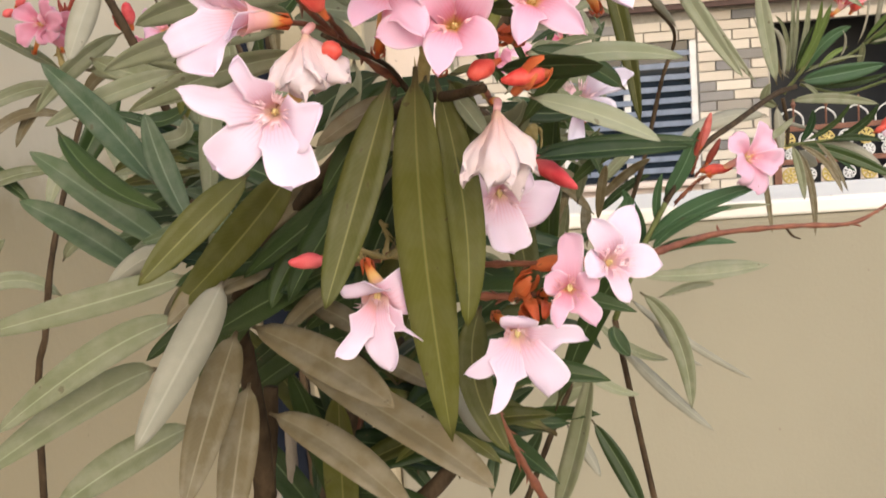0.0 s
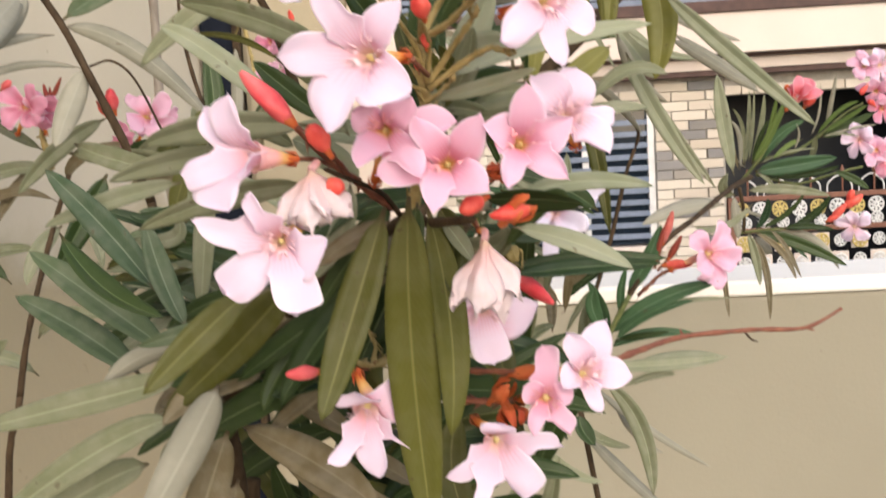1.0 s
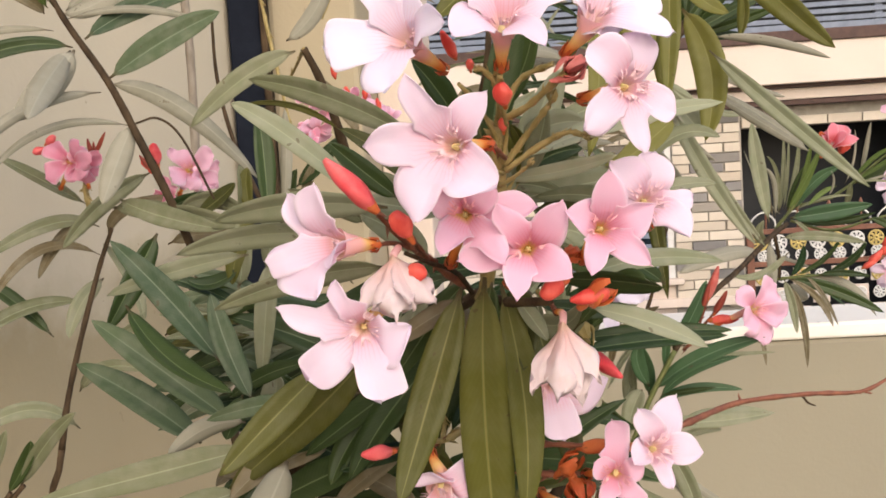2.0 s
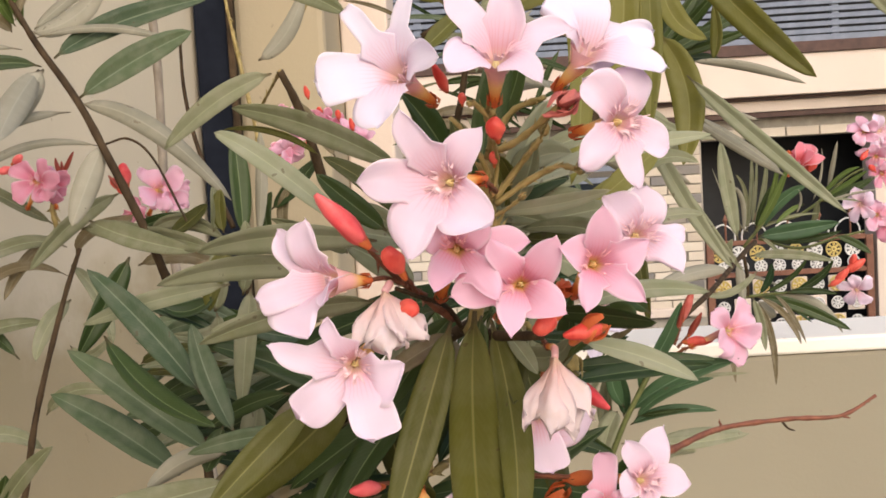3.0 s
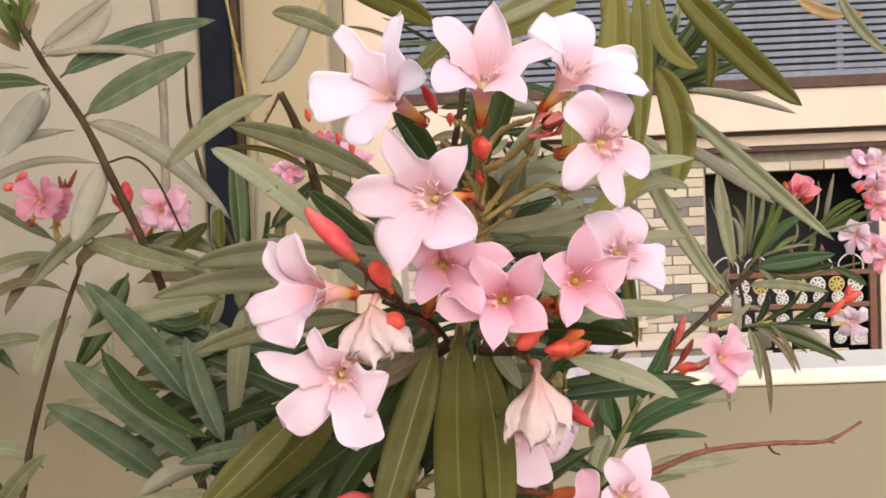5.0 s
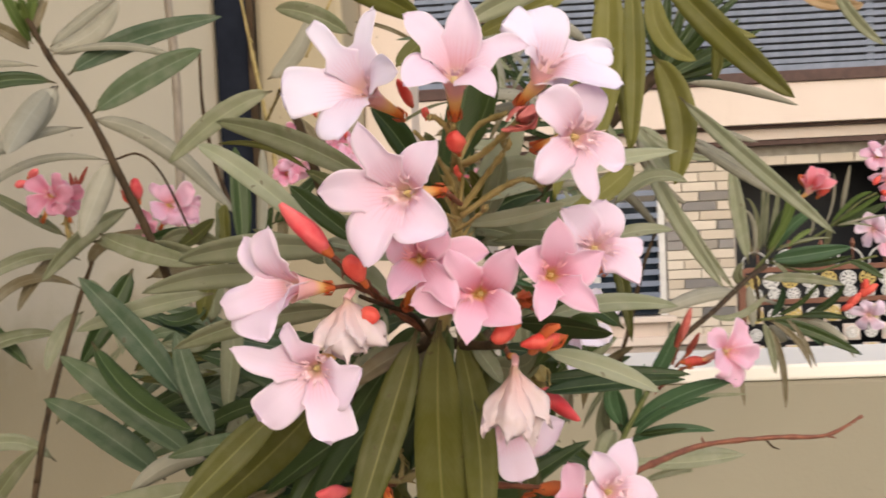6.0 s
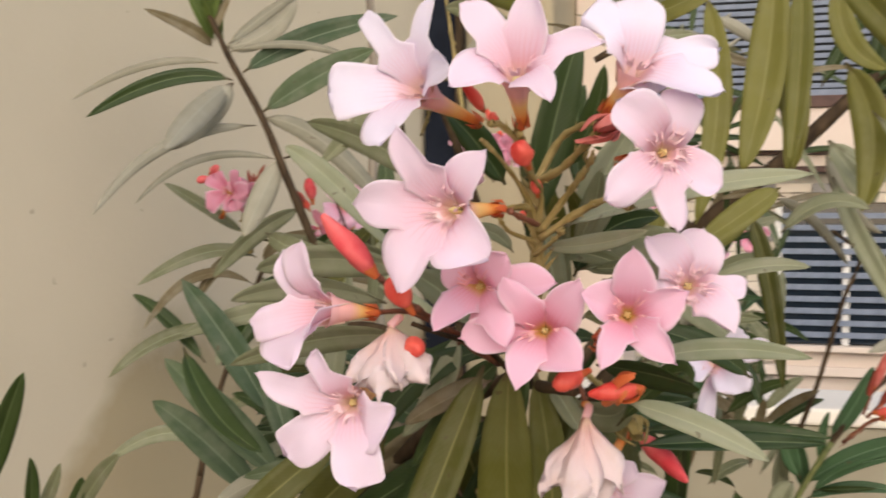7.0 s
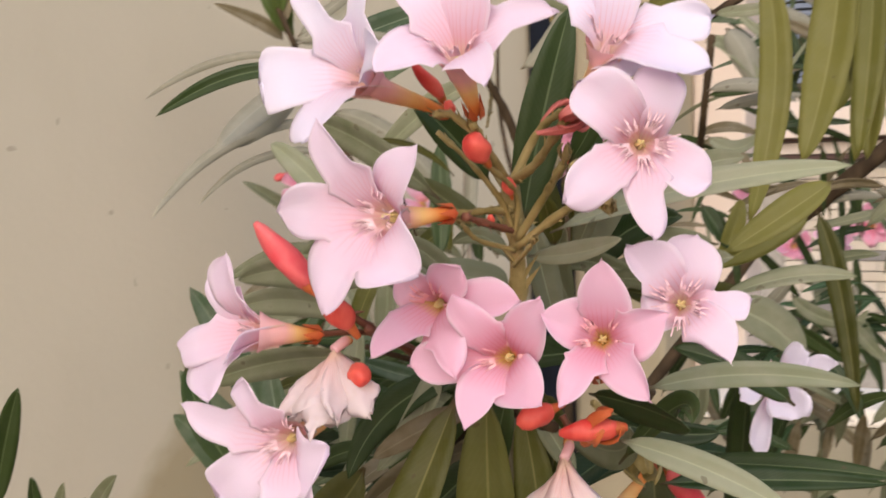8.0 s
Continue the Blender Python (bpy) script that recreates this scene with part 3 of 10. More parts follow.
def withered_flower(plant, centre, petals, foot, tint="wilt", label="collapsed cream-pink withered flower"):
    """A spent flower: crumpled petals hanging together. petals: tip offset, width, facing."""
    FLOWER_COUNT[0] += 1
    rnd = random.Random(300 + FLOWER_COUNT[0])
    c = Vector(centre)
    f = part("flower", sweep([Vector((0, 0, 0)), (Vector(foot) - c) * 0.5 + Vector((0.001, 0, 0.001)), Vector(foot) - c], [0.0012, 0.0013, 0.001], 8), TUBE, plant, label, centre)
    for tip, width, facing in petals:
        t = Vector(tip) - c
        d = t.normalized()
        side = d.cross(Vector(facing).normalized()).normalized()
        up = side.cross(d)
        ph, ph2 = rnd.uniform(0, 6), rnd.uniform(0, 6)
        rows, uvs = [], []
        for i in range(13):
            s = i / 12
            h = 0.16 + 0.84 * min(1, s / 0.72) ** 0.9
            if s > 0.72:
                h *= 1 - ((s - 0.72) / 0.28) ** 2 * 0.75
            row = []
            for w in (-1, -0.7, -0.4, -0.15, 0.15, 0.4, 0.7, 1):
                z = width * (0.14 * math.sin(ph + 2.4 * w + 2 * s) * (0.2 + s) + 0.6 * s * abs(noise.noise((ph + 2.1 * w, ph2 + 3.3 * s, ph))) + 0.22 * s * noise.noise((ph2 + 4.5 * w, ph + 5.0 * s, ph2)) - 0.2 * w * w)
                row.append(t * s * (1 - 0.2 * s * abs(w + 0.3 * math.sin(ph)) + 0.025 * s * math.sin(ph2 + 5 * w)) + side * (width / 2 * h * w * (1 + 0.12 * math.sin(ph + 9 * s))) + up * z)
            rows.append(row)
            uvs.append([(0.5 + w / 2, s) for w in (-1, -0.7, -0.4, -0.15, 0.15, 0.4, 0.7, 1)])
        part("petal", sheet(rows, uvs, 0.00025), (PETAL[tint], PETAL[tint]), f, "", centre)
    return f


def bud(plant, base, tip, radius, mat, label="", name="bud"):
    """A closed bud: spindle with spirally wrapped petal ridges, in a small calyx."""
    b = Vector(base)
    t = Vector(tip) - b
    d = t.normalized()
    u = d.cross(Vector((0.3, 0.8, 0.2))).normalized()
    v = d.cross(u)
    bm = bmesh.new()
    slim = t.length > 4 * radius
    n, sides, rings = 12, 15, []
    for i in range(n + 1):
        s = i / n
        r = radius * (max(0.06, math.sin(math.pi * (s * 0.9 + 0.06) ** 0.72) ** 0.62) if slim else max(0.05, math.sqrt(max(0.0, 1 - (2 * s - 1) ** 2))))
        rings.append([bm.verts.new(t * s + r * (1 + 0.09 * math.sin(3 * (an + 2.5 * s))) * (math.cos(an) * u + math.sin(an) * v)) for an in (2 * math.pi * k / sides for k in range(sides))])
    for p, q in zip(rings, rings[1:]):
        for k in range(sides):
            bm.faces.new((p[k], p[(k + 1) % sides], q[(k + 1) % sides], q[k]))
    bm.faces.new(rings[0][::-1])
    bm.faces.new(rings[-1])
    o = part(name, smooth(bm), mat, plant, label, base)
    bm = sweep([-d * radius * 0.9, d * 0, d * radius * 0.7], [radius * 0.3, radius * 0.62, radius * 0.66] if slim else [radius * 0.25, radius * 0.4, radius * 0.62], 8)
    part("calyx", bm, CALYX, o, "", base)
    return o


def tuft(plant, base, tip, radius, mat=None, seed=0, label="shrivelled orange-red spent calyx"):
    """A shrivelled spent flower: a twist of narrow dry lobes."""
    rnd = random.Random(seed + 500)
    b = Vector(base)
    t = Vector(tip) - b
    d = t.normalized()
    u = d.cross(Vector((0.3, 0.8, 0.2))).normalized()
    v = d.cross(u)
    o = part("spent_flower", sweep([Vector((0, 0, 0)), t * 0.4, t * 0.7], [radius * 0.4, radius * 0.6, radius * 0.35], 8, 0.15, seed), mat or CALYX, plant, label, base)
    for k in range(6):
        an = k * 1.05 + rnd.uniform(-0.4, 0.4)
        e = math.cos(an) * u + math.sin(an) * v
        f = d.cross(e)
        tip_at = t * rnd.uniform(0.75, 1.15) + e * radius * rnd.uniform(0.1, 1.0)
        wide = radius * rnd.uniform(0.5, 1.0)
        ph = rnd.uniform(0, 6)
        rows, uvs = [], []
        for i in range(8):
            q = i / 7
            c = t * 0.2 * (1 - q) + tip_at * q + e * radius * 0.9 * math.sin(math.pi * q)
            h = wide / 2 * (0.25 + math.sin(math.pi * min(1, q * 0.85 + 0.08)))
            rows.append([c + f * h * w + e * h * (0.7 * noise.noise((ph + 1.5 * w, 3 * q, ph)) + 0.4 * w * w) for w in (-1, -0.5, 0, 0.5, 1)])
            uvs.append([(0.5 + w / 2, q) for w in (-1, -0.5, 0, 0.5, 1)])
        part("lobe", sheet(rows, uvs, 0.0003), (mat or CALYX, mat or CALYX), o, "", base)
    return o

# ---- ground, walls ----
def structure(name, bm, mat, label, category, at=(0, 0, 0)):
    return tagged(part(name, bm, mat, None, "", at), label, category, "", "structure")


structure("ground", box((80, 80, 0.1), (0, 10, -0.05)), GROUND, "grey cement ground of yard and street", "ground")
along = Vector((0.145, 0.6, 0)).normalized()
wall_turn = Euler((0, 0, math.atan2(along.y, along.x)))
wall_mid = Vector((-0.347, 1.5, 1.6)) - along * 2.0 + Vector((-along.y, along.x, 0)) * 0.12
structure("wall_west", box((4.0, 0.24, 3.2), (0, 0, 0), 0.006), WALL, "beige plastered side wall with faint stains", "wall", wall_mid).rotation_euler = wall_turn
structure("wall_north", box((0.066, 0.14, 3.2), (0, 0, 0), 0.004), CREAM, "pale cream plastered wall end behind the pillar", "wall", (-0.157, 1.74, 1.6))
structure("pillar", box((0.112, 0.3, 3.2), (0, 0, 0), 0.008), PILLAR, "ochre plastered pillar at the end of the low wall", "pillar", (-0.247, 1.66, 1.6))
post = thing("gate_post", (-0.324, 1.5, 0), "dark navy painted steel gate post", "post")
part("tube", box((0.042, 0.042, 3.15), (0, 0, 1.575), 0.003), NAVY, post, "", (-0.324, 1.5, 0))
part("hinge_strip", box((0.008, 0.012, 3.1), (0, 0, 1.55), 0.001), BARK, post, "", (-0.3, 1.478, 0))
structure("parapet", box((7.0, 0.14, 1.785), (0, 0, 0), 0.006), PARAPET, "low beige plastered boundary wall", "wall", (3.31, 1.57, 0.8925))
# thin separate slab, so that the top can carry its brighter lit colour
structure("coping", box((7.0, 0.147, 0.02), (0, 0, 0), 0.004), COPING_LIT, "top of the boundary wall, coloured white for the light it catches", "wall coping", (3.31, 1.57, 1.795))

# ---- house across the street ----
house = thing("house", (2.0, 8.5, 0), "two-storey cream house with brick-tile front and slatted balcony", "house")


def block(name, x0, x1, y0, y1, z0, z1, mat, parent=None, label="", bevel=0.006):
    return part(name, box((x1 - x0, y1 - y0, z1 - z0), (0, 0, 0), bevel), mat, parent or house, label, ((x0 + x1) / 2, (y0 + y1) / 2, (z0 + z1) / 2))


block("wall", -4.0, 0.12, 8.0, 8.25, 0, 2.4, MORTAR)
block("wall", 0.12, 1.05, 8.0, 8.25, 0, 1.12, CREAM)
block("wall", 1.05, 1.535, 8.0, 8.25, 0, 2.4, MORTAR)
block("wall", 0.12, 1.05, 8.0, 8.25, 2.06, 2.4, MORTAR)
block("wall", 1.535, 2.72, 8.0, 8.25, 2.125, 2.4, MORTAR)
block("wall", 2.72, 8.0, 8.0, 8.25, 0, 2.4, CREAM)
# black backing walls, coloured for the shade behind the doorway and the slats
block("wall", -4.0, 8.0, 8.9, 9.1, 0, 2.4, SHADE_BLACK)
block("wall", -4.0, 8.0, 8.6, 8.8, 2.6, 6.2, SHADE_BLACK)
block("ledge", -4.0, 8.0, 7.86, 8.0, 2.262, 2.3, DARKBROWN, None, "", 0.004)
block("ledge", -4.0, 8.0, 7.84, 8.0, 2.3, 2.375, CREAM)
block("ledge", -4.0, 8.0, 7.8, 8.0, 2.375, 2.4, DARKBROWN, None, "", 0.004)
block("floor_slab", -4.0, 8.0, 7.72, 9.0, 2.4, 2.668, CREAM)
block("band", -4.0, 8.0, 7.7, 7.9, 2.668, 2.745, DARKBROWN)
block("roof", -4.2, 8.2, 7.4, 9.4, 6.2, 6.45, CREAM)
rail = block("balcony_rail", -4.0, 8.0, 7.79, 7.81, 2.745, 2.79, GREYPAINT, None, "slate-grey horizontal slats of the balcony", 0.002)
slat_mesh = mesh_from("slat", box((12.0, 0.012, 0.031), (0, 0, 0), 0.002), GREYPAINT)
for n in range(30):
    part("slat", slat_mesh, GREYPAINT, rail, "", (2.0, 7.8, 2.815 + 0.048 * n))
for x in (-3.2, -1.8, -0.4, 1.0, 2.4, 3.8, 5.2):
    block("post", x, x + 0.05, 7.81, 7.86, 2.745, 4.3, GREYPAINT, rail, "", 0.003)

# barred window
win = block("window", 0.12, 1.05, 8.06, 8.1, 1.12, 2.06, GLASS, None, "dark window behind white horizontal bars", 0.002)
for x in (0.12, 0.55, 1.005):
    block("frame", x, x + 0.045, 8.0, 8.06, 1.12, 2.06, WHITEPAINT, win, "", 0.003)
block("sill", 0.05, 1.1, 7.92, 8.06, 1.08, 1.12, CREAM, win)
for n in range(11):
    block("bar", 0.165, 1.005, 7.985, 8.003, 1.17 + 0.079 * n, 1.207 + 0.079 * n, GREYPAINT, win, "", 0.002)
block("ledge", 0.0, 1.5, 7.93, 8.0, 0.92, 0.98, CREAM)

# door opening with the ornamented gate
gate = thing("gate", (2.1, 8.0, 0), "red-brown gate with rows of yellow and white wheel ornaments", "gate")
for x in (1.54, 2.64):
    block("upright", x, x + 0.05, 7.98, 8.02, 0, 1.42, BROWN, gate, "", 0.004)
for z in (1.39, 1.165, 0.6):
    block("crossbar", 1.59, 2.64, 7.985, 8.015, z, z + 0.036, BROWN, gate, "", 0.004)
block("sheet", 1.595, 2.635, 8.022, 8.028, 0.02, 0.6, BROWN, gate, "", 0.001)


def tube_ring(bm, r, thick, y, sides=20, loops=6):
    """A round-section ring in the upright plane, added to bm."""
    rings = [[bm.verts.new(((r + thick * math.cos(b)) * math.cos(a), y + thick * math.sin(b), (r + thick * math.cos(b)) * math.sin(a))) for b in (2 * math.pi * m / loops for m in range(loops))] for a in (2 * math.pi * k / sides for k in range(sides))]
    for k in range(sides):
        p, q = rings[k], rings[(k + 1) % sides]
        for m in range(loops):
            bm.faces.new((p[m], q[m], q[(m + 1) % loops], p[(m + 1) % loops]))


def wheel_mesh(r, mat):
    """A cast wheel: rim, eight lobed spokes and a boss."""
    bm = bmesh.new()
    tube_ring(bm, r, r * 0.13, 0.0)
    tube_ring(bm, r * 0.26, r * 0.16, -0.004, 12)
    for k in range(8):
        a = math.pi * k / 4
        d, w = Vector((math.cos(a), 0, math.sin(a))), Vector((-math.sin(a), 0, math.cos(a)))
        for h in (-0.007, 0.003):
            row = [bm.verts.new(d * r * q + w * r * t * e + Vector((0, h, 0))) for q, t in ((0.3, 0.07), (0.68, 0.17), (0.95, 0.1)) for e in (-1, 1)]
            for m in (0, 2):
                bm.faces.new((row[m], row[m + 1], row[m + 3], row[m + 2]))
    return mesh_from("wheel", smooth(bm), mat)


WHEELS = [wheel_mesh(0.05, YELLOW), wheel_mesh(0.05, WHITEPAINT)]
SMALL_WHEEL = wheel_mesh(0.04, WHITEPAINT)
for n in range(8):
    part("wheel", WHEELS[n % 2], (YELLOW, WHITEPAINT)[n % 2], gate, "", (1.634 + 0.131 * n, 8.0, 1.328))
    part("wheel", SMALL_WHEEL, WHITEPAINT, gate, "", (1.66 + 0.128 * n, 8.0, 1.236))
tile_mesh = mesh_from("tile", box((0.115, 0.014, 0.115), (0, 0, 0), 0.004), CREAM)
for n in range(8):
    for row in range(3):
        x, z = 1.65 + 0.131 * n, 1.09 - 0.135 * row
        if (n + row) % 2 == 0:
            part("tile", tile_mesh, CREAM, gate, "", (x, 8.008, z))
            part("wheel", SMALL_WHEEL if row == 1 else WHEELS[0], YELLOW, gate, "", (x, 7.995, z))
        else:
            part("wheel", SMALL_WHEEL, WHITEPAINT, gate, "", (x, 8.0, z))
for n in range(5):
    x = 1.66 + 0.215 * n
    part("scroll", sweep([(-0.085, 0, 0), (-0.075, 0, 0.07), (0, 0, 0.12), (0.075, 0, 0.07), (0.085, 0, 0)], [0.006] * 5, 6), WHITEPAINT, gate, "thin pale arch", (x, 8.0, 1.42))
    part("finial", sweep([(0, 0, 0), (0, 0, 0.12), (0, 0, 0.15), (0, 0, 0.19)], [0.006, 0.008, 0.018, 0.003], 8), BROWN, gate, "", (x + 0.02, 8.0, 1.42))

# ---- brick tiles of the house front ----
brick_mesh = mesh_from("brick", box((0.224, 0.03, 0.06), (0, 0, 0), 0.003), BRICK)
half_mesh = mesh_from("brick", box((0.108, 0.03, 0.06), (0, 0, 0), 0.003), BRICK)


def brick_field(x0, x1, z0, z1):
    for r in range(int((z1 - z0) / 0.067)):
        x = x0 + (0.0 if r % 2 else -0.116)
        while x < x1 - 0.05:
            a, b = max(x, x0), min(x + 0.232, x1)
            if b - a > 0.2:
                part("brick", brick_mesh, BRICK, house, "", ((a + b) / 2, 7.99, z0 + 0.033 + r * 0.067))
            elif b - a > 0.1:
                part("brick", half_mesh, BRICK, house, "", ((a + b) / 2, 7.99, z0 + 0.033 + r * 0.067))
            x += 0.232


brick_field(1.055, 1.53, 0.9, 2.26)
brick_field(1.535, 2.72, 2.128, 2.26)
brick_field(0.12, 1.05, 2.062, 2.26)
brick_field(-0.8, 0.115, 1.0, 2.26)

# ---- front oleander: the branch with the large flower heads ----
bush = thing("oleander_bush", (-0.05, 0.62, 0), "pink-flowering oleander bush with long dusty green leaves", "shrub", "oleander bushes")
branch(bush, "trunk", [(-0.116, 0.62, 1.8), (-0.11, 0.6, 1.84), (-0.106, 0.58, 1.875), (-0.101, 0.56, 1.904), (-0.082, 0.55, 1.929), (-0.049, 0.53, 1.961), (-0.017, 0.51, 1.981)], [0.009, 0.008, 0.0065, 0.0055, 0.005, 0.0045, 0.004], BARK)
branch(bush, "trunk", [(-0.05, 0.62, 0), (-0.08, 0.6, 0.9), (-0.085, 0.61, 1.45), (-0.098, 0.62, 1.79)], [0.022, 0.017, 0.012, 0.009], BARK)
branch(bush, "branch", [(-0.016, 0.5, 1.98), (-0.01, 0.49, 2), (-0.007, 0.485, 2.02), (-0.007, 0.48, 2.04)], [0.0035, 0.0032, 0.003, 0.0028], STALK)
branch(bush, "branch", [(-0.019, 0.505, 1.981), (-0.024, 0.49, 1.991), (-0.032, 0.47, 1.997), (-0.038, 0.46, 2.001)], [0.0016, 0.0013, 0.0011, 0.001], BARK)
branch(bush, "branch", [(-0.019, 0.505, 1.981), (-0.007, 0.49, 1.98), (0.007, 0.47, 1.982)], [0.0032, 0.0028, 0.002], BARK)
branch(bush, "pedicel", [(-0.007, 0.48, 2.04), (-0.005, 0.46, 2.048), (-0.005, 0.45, 2.054)], [0.002, 0.0018, 0.0015], STALK)
branch(bush, "pedicel", [(-0.007, 0.48, 2.041), (0.003, 0.47, 2.045), (0.015, 0.455, 2.054)], [0.002, 0.002, 0.0016], STALK)
branch(bush, "pedicel", [(-0.007, 0.48, 2.04), (0.001, 0.48, 2.054), (0.012, 0.47, 2.058)], [0.002, 0.0018, 0.0014], STALK)
branch(bush, "pedicel", [(-0.007, 0.48, 2.034), (-0.01, 0.47, 2.034), (-0.014, 0.455, 2.033)], [0.002, 0.0016, 0.0013], STALK)
branch(bush, "pedicel", [(-0.005, 0.455, 2.051), (-0.01, 0.45, 2.056), (-0.012, 0.445, 2.056)], [0.0017, 0.0015, 0.0013], STALK)
branch(bush, "pedicel", [(-0.005, 0.46, 2.048), (-0.007, 0.455, 2.053), (-0.005, 0.45, 2.056)], [0.0017, 0.0015, 0.0013], STALK)
bloom(bush, (-0.0329, 0.4485, 2.0667), (-0.46, -0.76, 0.46), [((-0.0125, -0.0046, 0.0204), 0.0040, 0.95, 0.0029, 0.47, 0.8), ((0.0056, -0.0053, 0.0234), 0.0036, 0.61, 0.0021, 0.90, 0.8), ((0.0132, -0.0139, 0.0026), 0.0058, 0.64, 0.0029, 0.60, 0.7), ((-0.024, -0.0049, -0.0013), 0.0085, 0.89, 0.0066, 0.81, 0.9), ((-0.0054, -0.0167, -0.0168), 0.0047, 0.55, 0.0097, 0.60, 0.8)], "white", (-0.0234, 0.4775, 2.0591))
bloom(bush, (-0.0033, 0.437, 2.0695), (0.03, -0.62, 0.78), [((0.0039, 0.0004, 0.0214), 0.0042, 0.58, 0.0076, 0.42, 0.25), ((-0.0143, -0.0013, 0.0167), 0.0036, 0.63, 0.0062, 0.73, 0.5), ((-0.014, -0.0124, -0.0056), 0.0033, 0.60, 0.0103, 0.26, 0.6), ((0.0229, -0.0002, 0.0055), 0.0051, 0.69, 0.0021, 0.46, 0.45), ((0.0117, -0.0139, -0.0104), 0.0058, 0.40, 0.0015, 0.59, 0.6)], "pale", (-0.0043, 0.4505, 2.0561))
bloom(bush, (0.0253, 0.4555, 2.0723), (0.4, -0.5, 0.77), [((-0.0138, -0.0041, 0.012), 0.0016, 0.73, 0.0093, 0.95, 0.7), ((0.0017, 0.0019, 0.0172), 0.0075, 0.89, 0.0063, 0.65, 0.9), ((0.021, 0.0085, 0.0037), 0.0036, 0.56, 0.0066, 0.76, 0.7), ((0.0227, -0.0038, -0.0089), 0.0038, 0.75, 0.0088, 0.95, 0.7), ((0.0042, 0.0039, -0.0088), 0.0085, 0.95, 0.0051, 0.25, 0.6)], "white", (0.0157, 0.4665, 2.0601))
bloom(bush, (0.0337, 0.45, 2.0483), (0.33, -0.94, 0.02), [((-0.0122, -0.0076, 0.0128), 0.0050, 0.79, 0.0080, 0.65, 0.8), ((0.0054, -0.0003, 0.0156), 0.0062, 0.84, 0.0056, 0.68, 0.85), ((0.0138, 0.003, -0.0089), 0.0052, 0.63, 0.0050, 0.80, 0.7), ((0.0033, -0.0029, -0.0207), 0.0031, 0.71, 0.0053, 0.40, 0.5), ((-0.0149, -0.0092, -0.0124), 0.0053, 0.68, 0.0051, 0.55, 0.7)], "pale", (0.02, 0.465, 2.046))
bloom(bush, (-0.0199, 0.432, 2.0335), (-0.35, -0.93, 0.06), [((-0.0113, -0.0062, 0.0213), 0.0056, 0.77, 0.0034, 0.46, 0.45), ((0.0114, -0.0042, 0.0149), 0.0066, 0.46, 0.0045, 0.45, 0.4), ((-0.0255, -0.0003, 0.0012), 0.0059, 0.64, 0.0068, 0.59, 0.45), ((-0.0111, -0.0049, -0.0213), 0.0038, 0.66, 0.0114, 0.59, 0.4), ((0.0128, -0.0075, -0.0123), 0.0054, 0.46, 0.0105, 0.48, 0.75)], "pale", (-0.0093, 0.447, 2.0337))
bloom(bush, (0.001, 0.453, 2.0008), (0.06, -0.99, 0.12), [((-0.009, -0.0093, 0.0151), 0.0044, 0.78, 0.0047, 0.38, 0.35), ((0.0109, -0.007, 0.0147), 0.0042, 0.50, 0.0075, 0.37, 0.45), ((0.0125, -0.0114, -0.0083), 0.0055, 0.50, 0.0078, 0.43, 0.35), ((-0.0045, -0.014, -0.0142), 0.0031, 0.64, 0.0065, 0.50, 0.3), ((-0.022, -0.0048, -0.0022), 0.0048, 0.62, 0.0053, 0.73, 0.6)], "pink", (-0.006, 0.475, 1.988))
bloom(bush, (-0.0186, 0.457, 2.0115), (-0.05, -0.99, -0.1), [((0.0101, -0.0065, 0.0101), 0.0055, 0.68, 0.0049, 0.72, 0.5), ((0.0231, -0.0025, 0.002), 0.0063, 0.68, 0.0031, 0.67, 0.45), ((0.0121, -0.0156, -0.0144), 0.0061, 0.61, 0.0026, 0.43, 0.5), ((-0.0065, -0.0199, -0.0099), 0.0043, 0.39, 0.0056, 0.40, 0.45), ((-0.0094, -0.0001, 0.0071), 0.0048, 0.56, 0.0058, 0.59, 0.5)], "pink", (-0.025, 0.48, 1.995))
bloom(bush, (0.0239, 0.452, 2.006), (0.19, -0.97, 0.16), [((0.0019, -0.007, 0.018), 0.0047, 0.60, 0.0068, 0.44, 0.35), ((-0.0117, -0.0073, 0.0063), 0.0047, 0.41, 0.0071, 0.39, 0.4), ((-0.005, -0.0148, -0.0128), 0.0031, 0.67, 0.0044, 0.45, 0.45), ((0.0132, -0.0101, -0.0115), 0.0037, 0.61, 0.0050, 0.45, 0.45), ((0.0159, -0.0035, 0.0065), 0.0033, 0.61, 0.0077, 0.51, 0.25)], "pink", (0.018, 0.47, 1.995))
bloom(bush, (0.0386, 0.463, 2.0129), (0.12, -0.99, 0.1), [((-0.0112, -0.0032, 0.0132), 0.0027, 0.66, 0.0080, 0.58, 0.45), ((0.0034, 0.0024, 0.0155), 0.0054, 0.71, 0.0073, 0.53, 0.6), ((0.0153, 0.0041, 0.0013), 0.0022, 0.70, 0.0047, 0.82, 0.5), ((0.0123, -0.0057, -0.0121), 0.0070, 0.60, 0.0024, 0.34, 0.3), ((-0.008, -0.0005, -0.0035), 0.0043, 0.49, 0.0050, 0.75, 0.5)], "pale", (0.043, 0.5, 2.003))
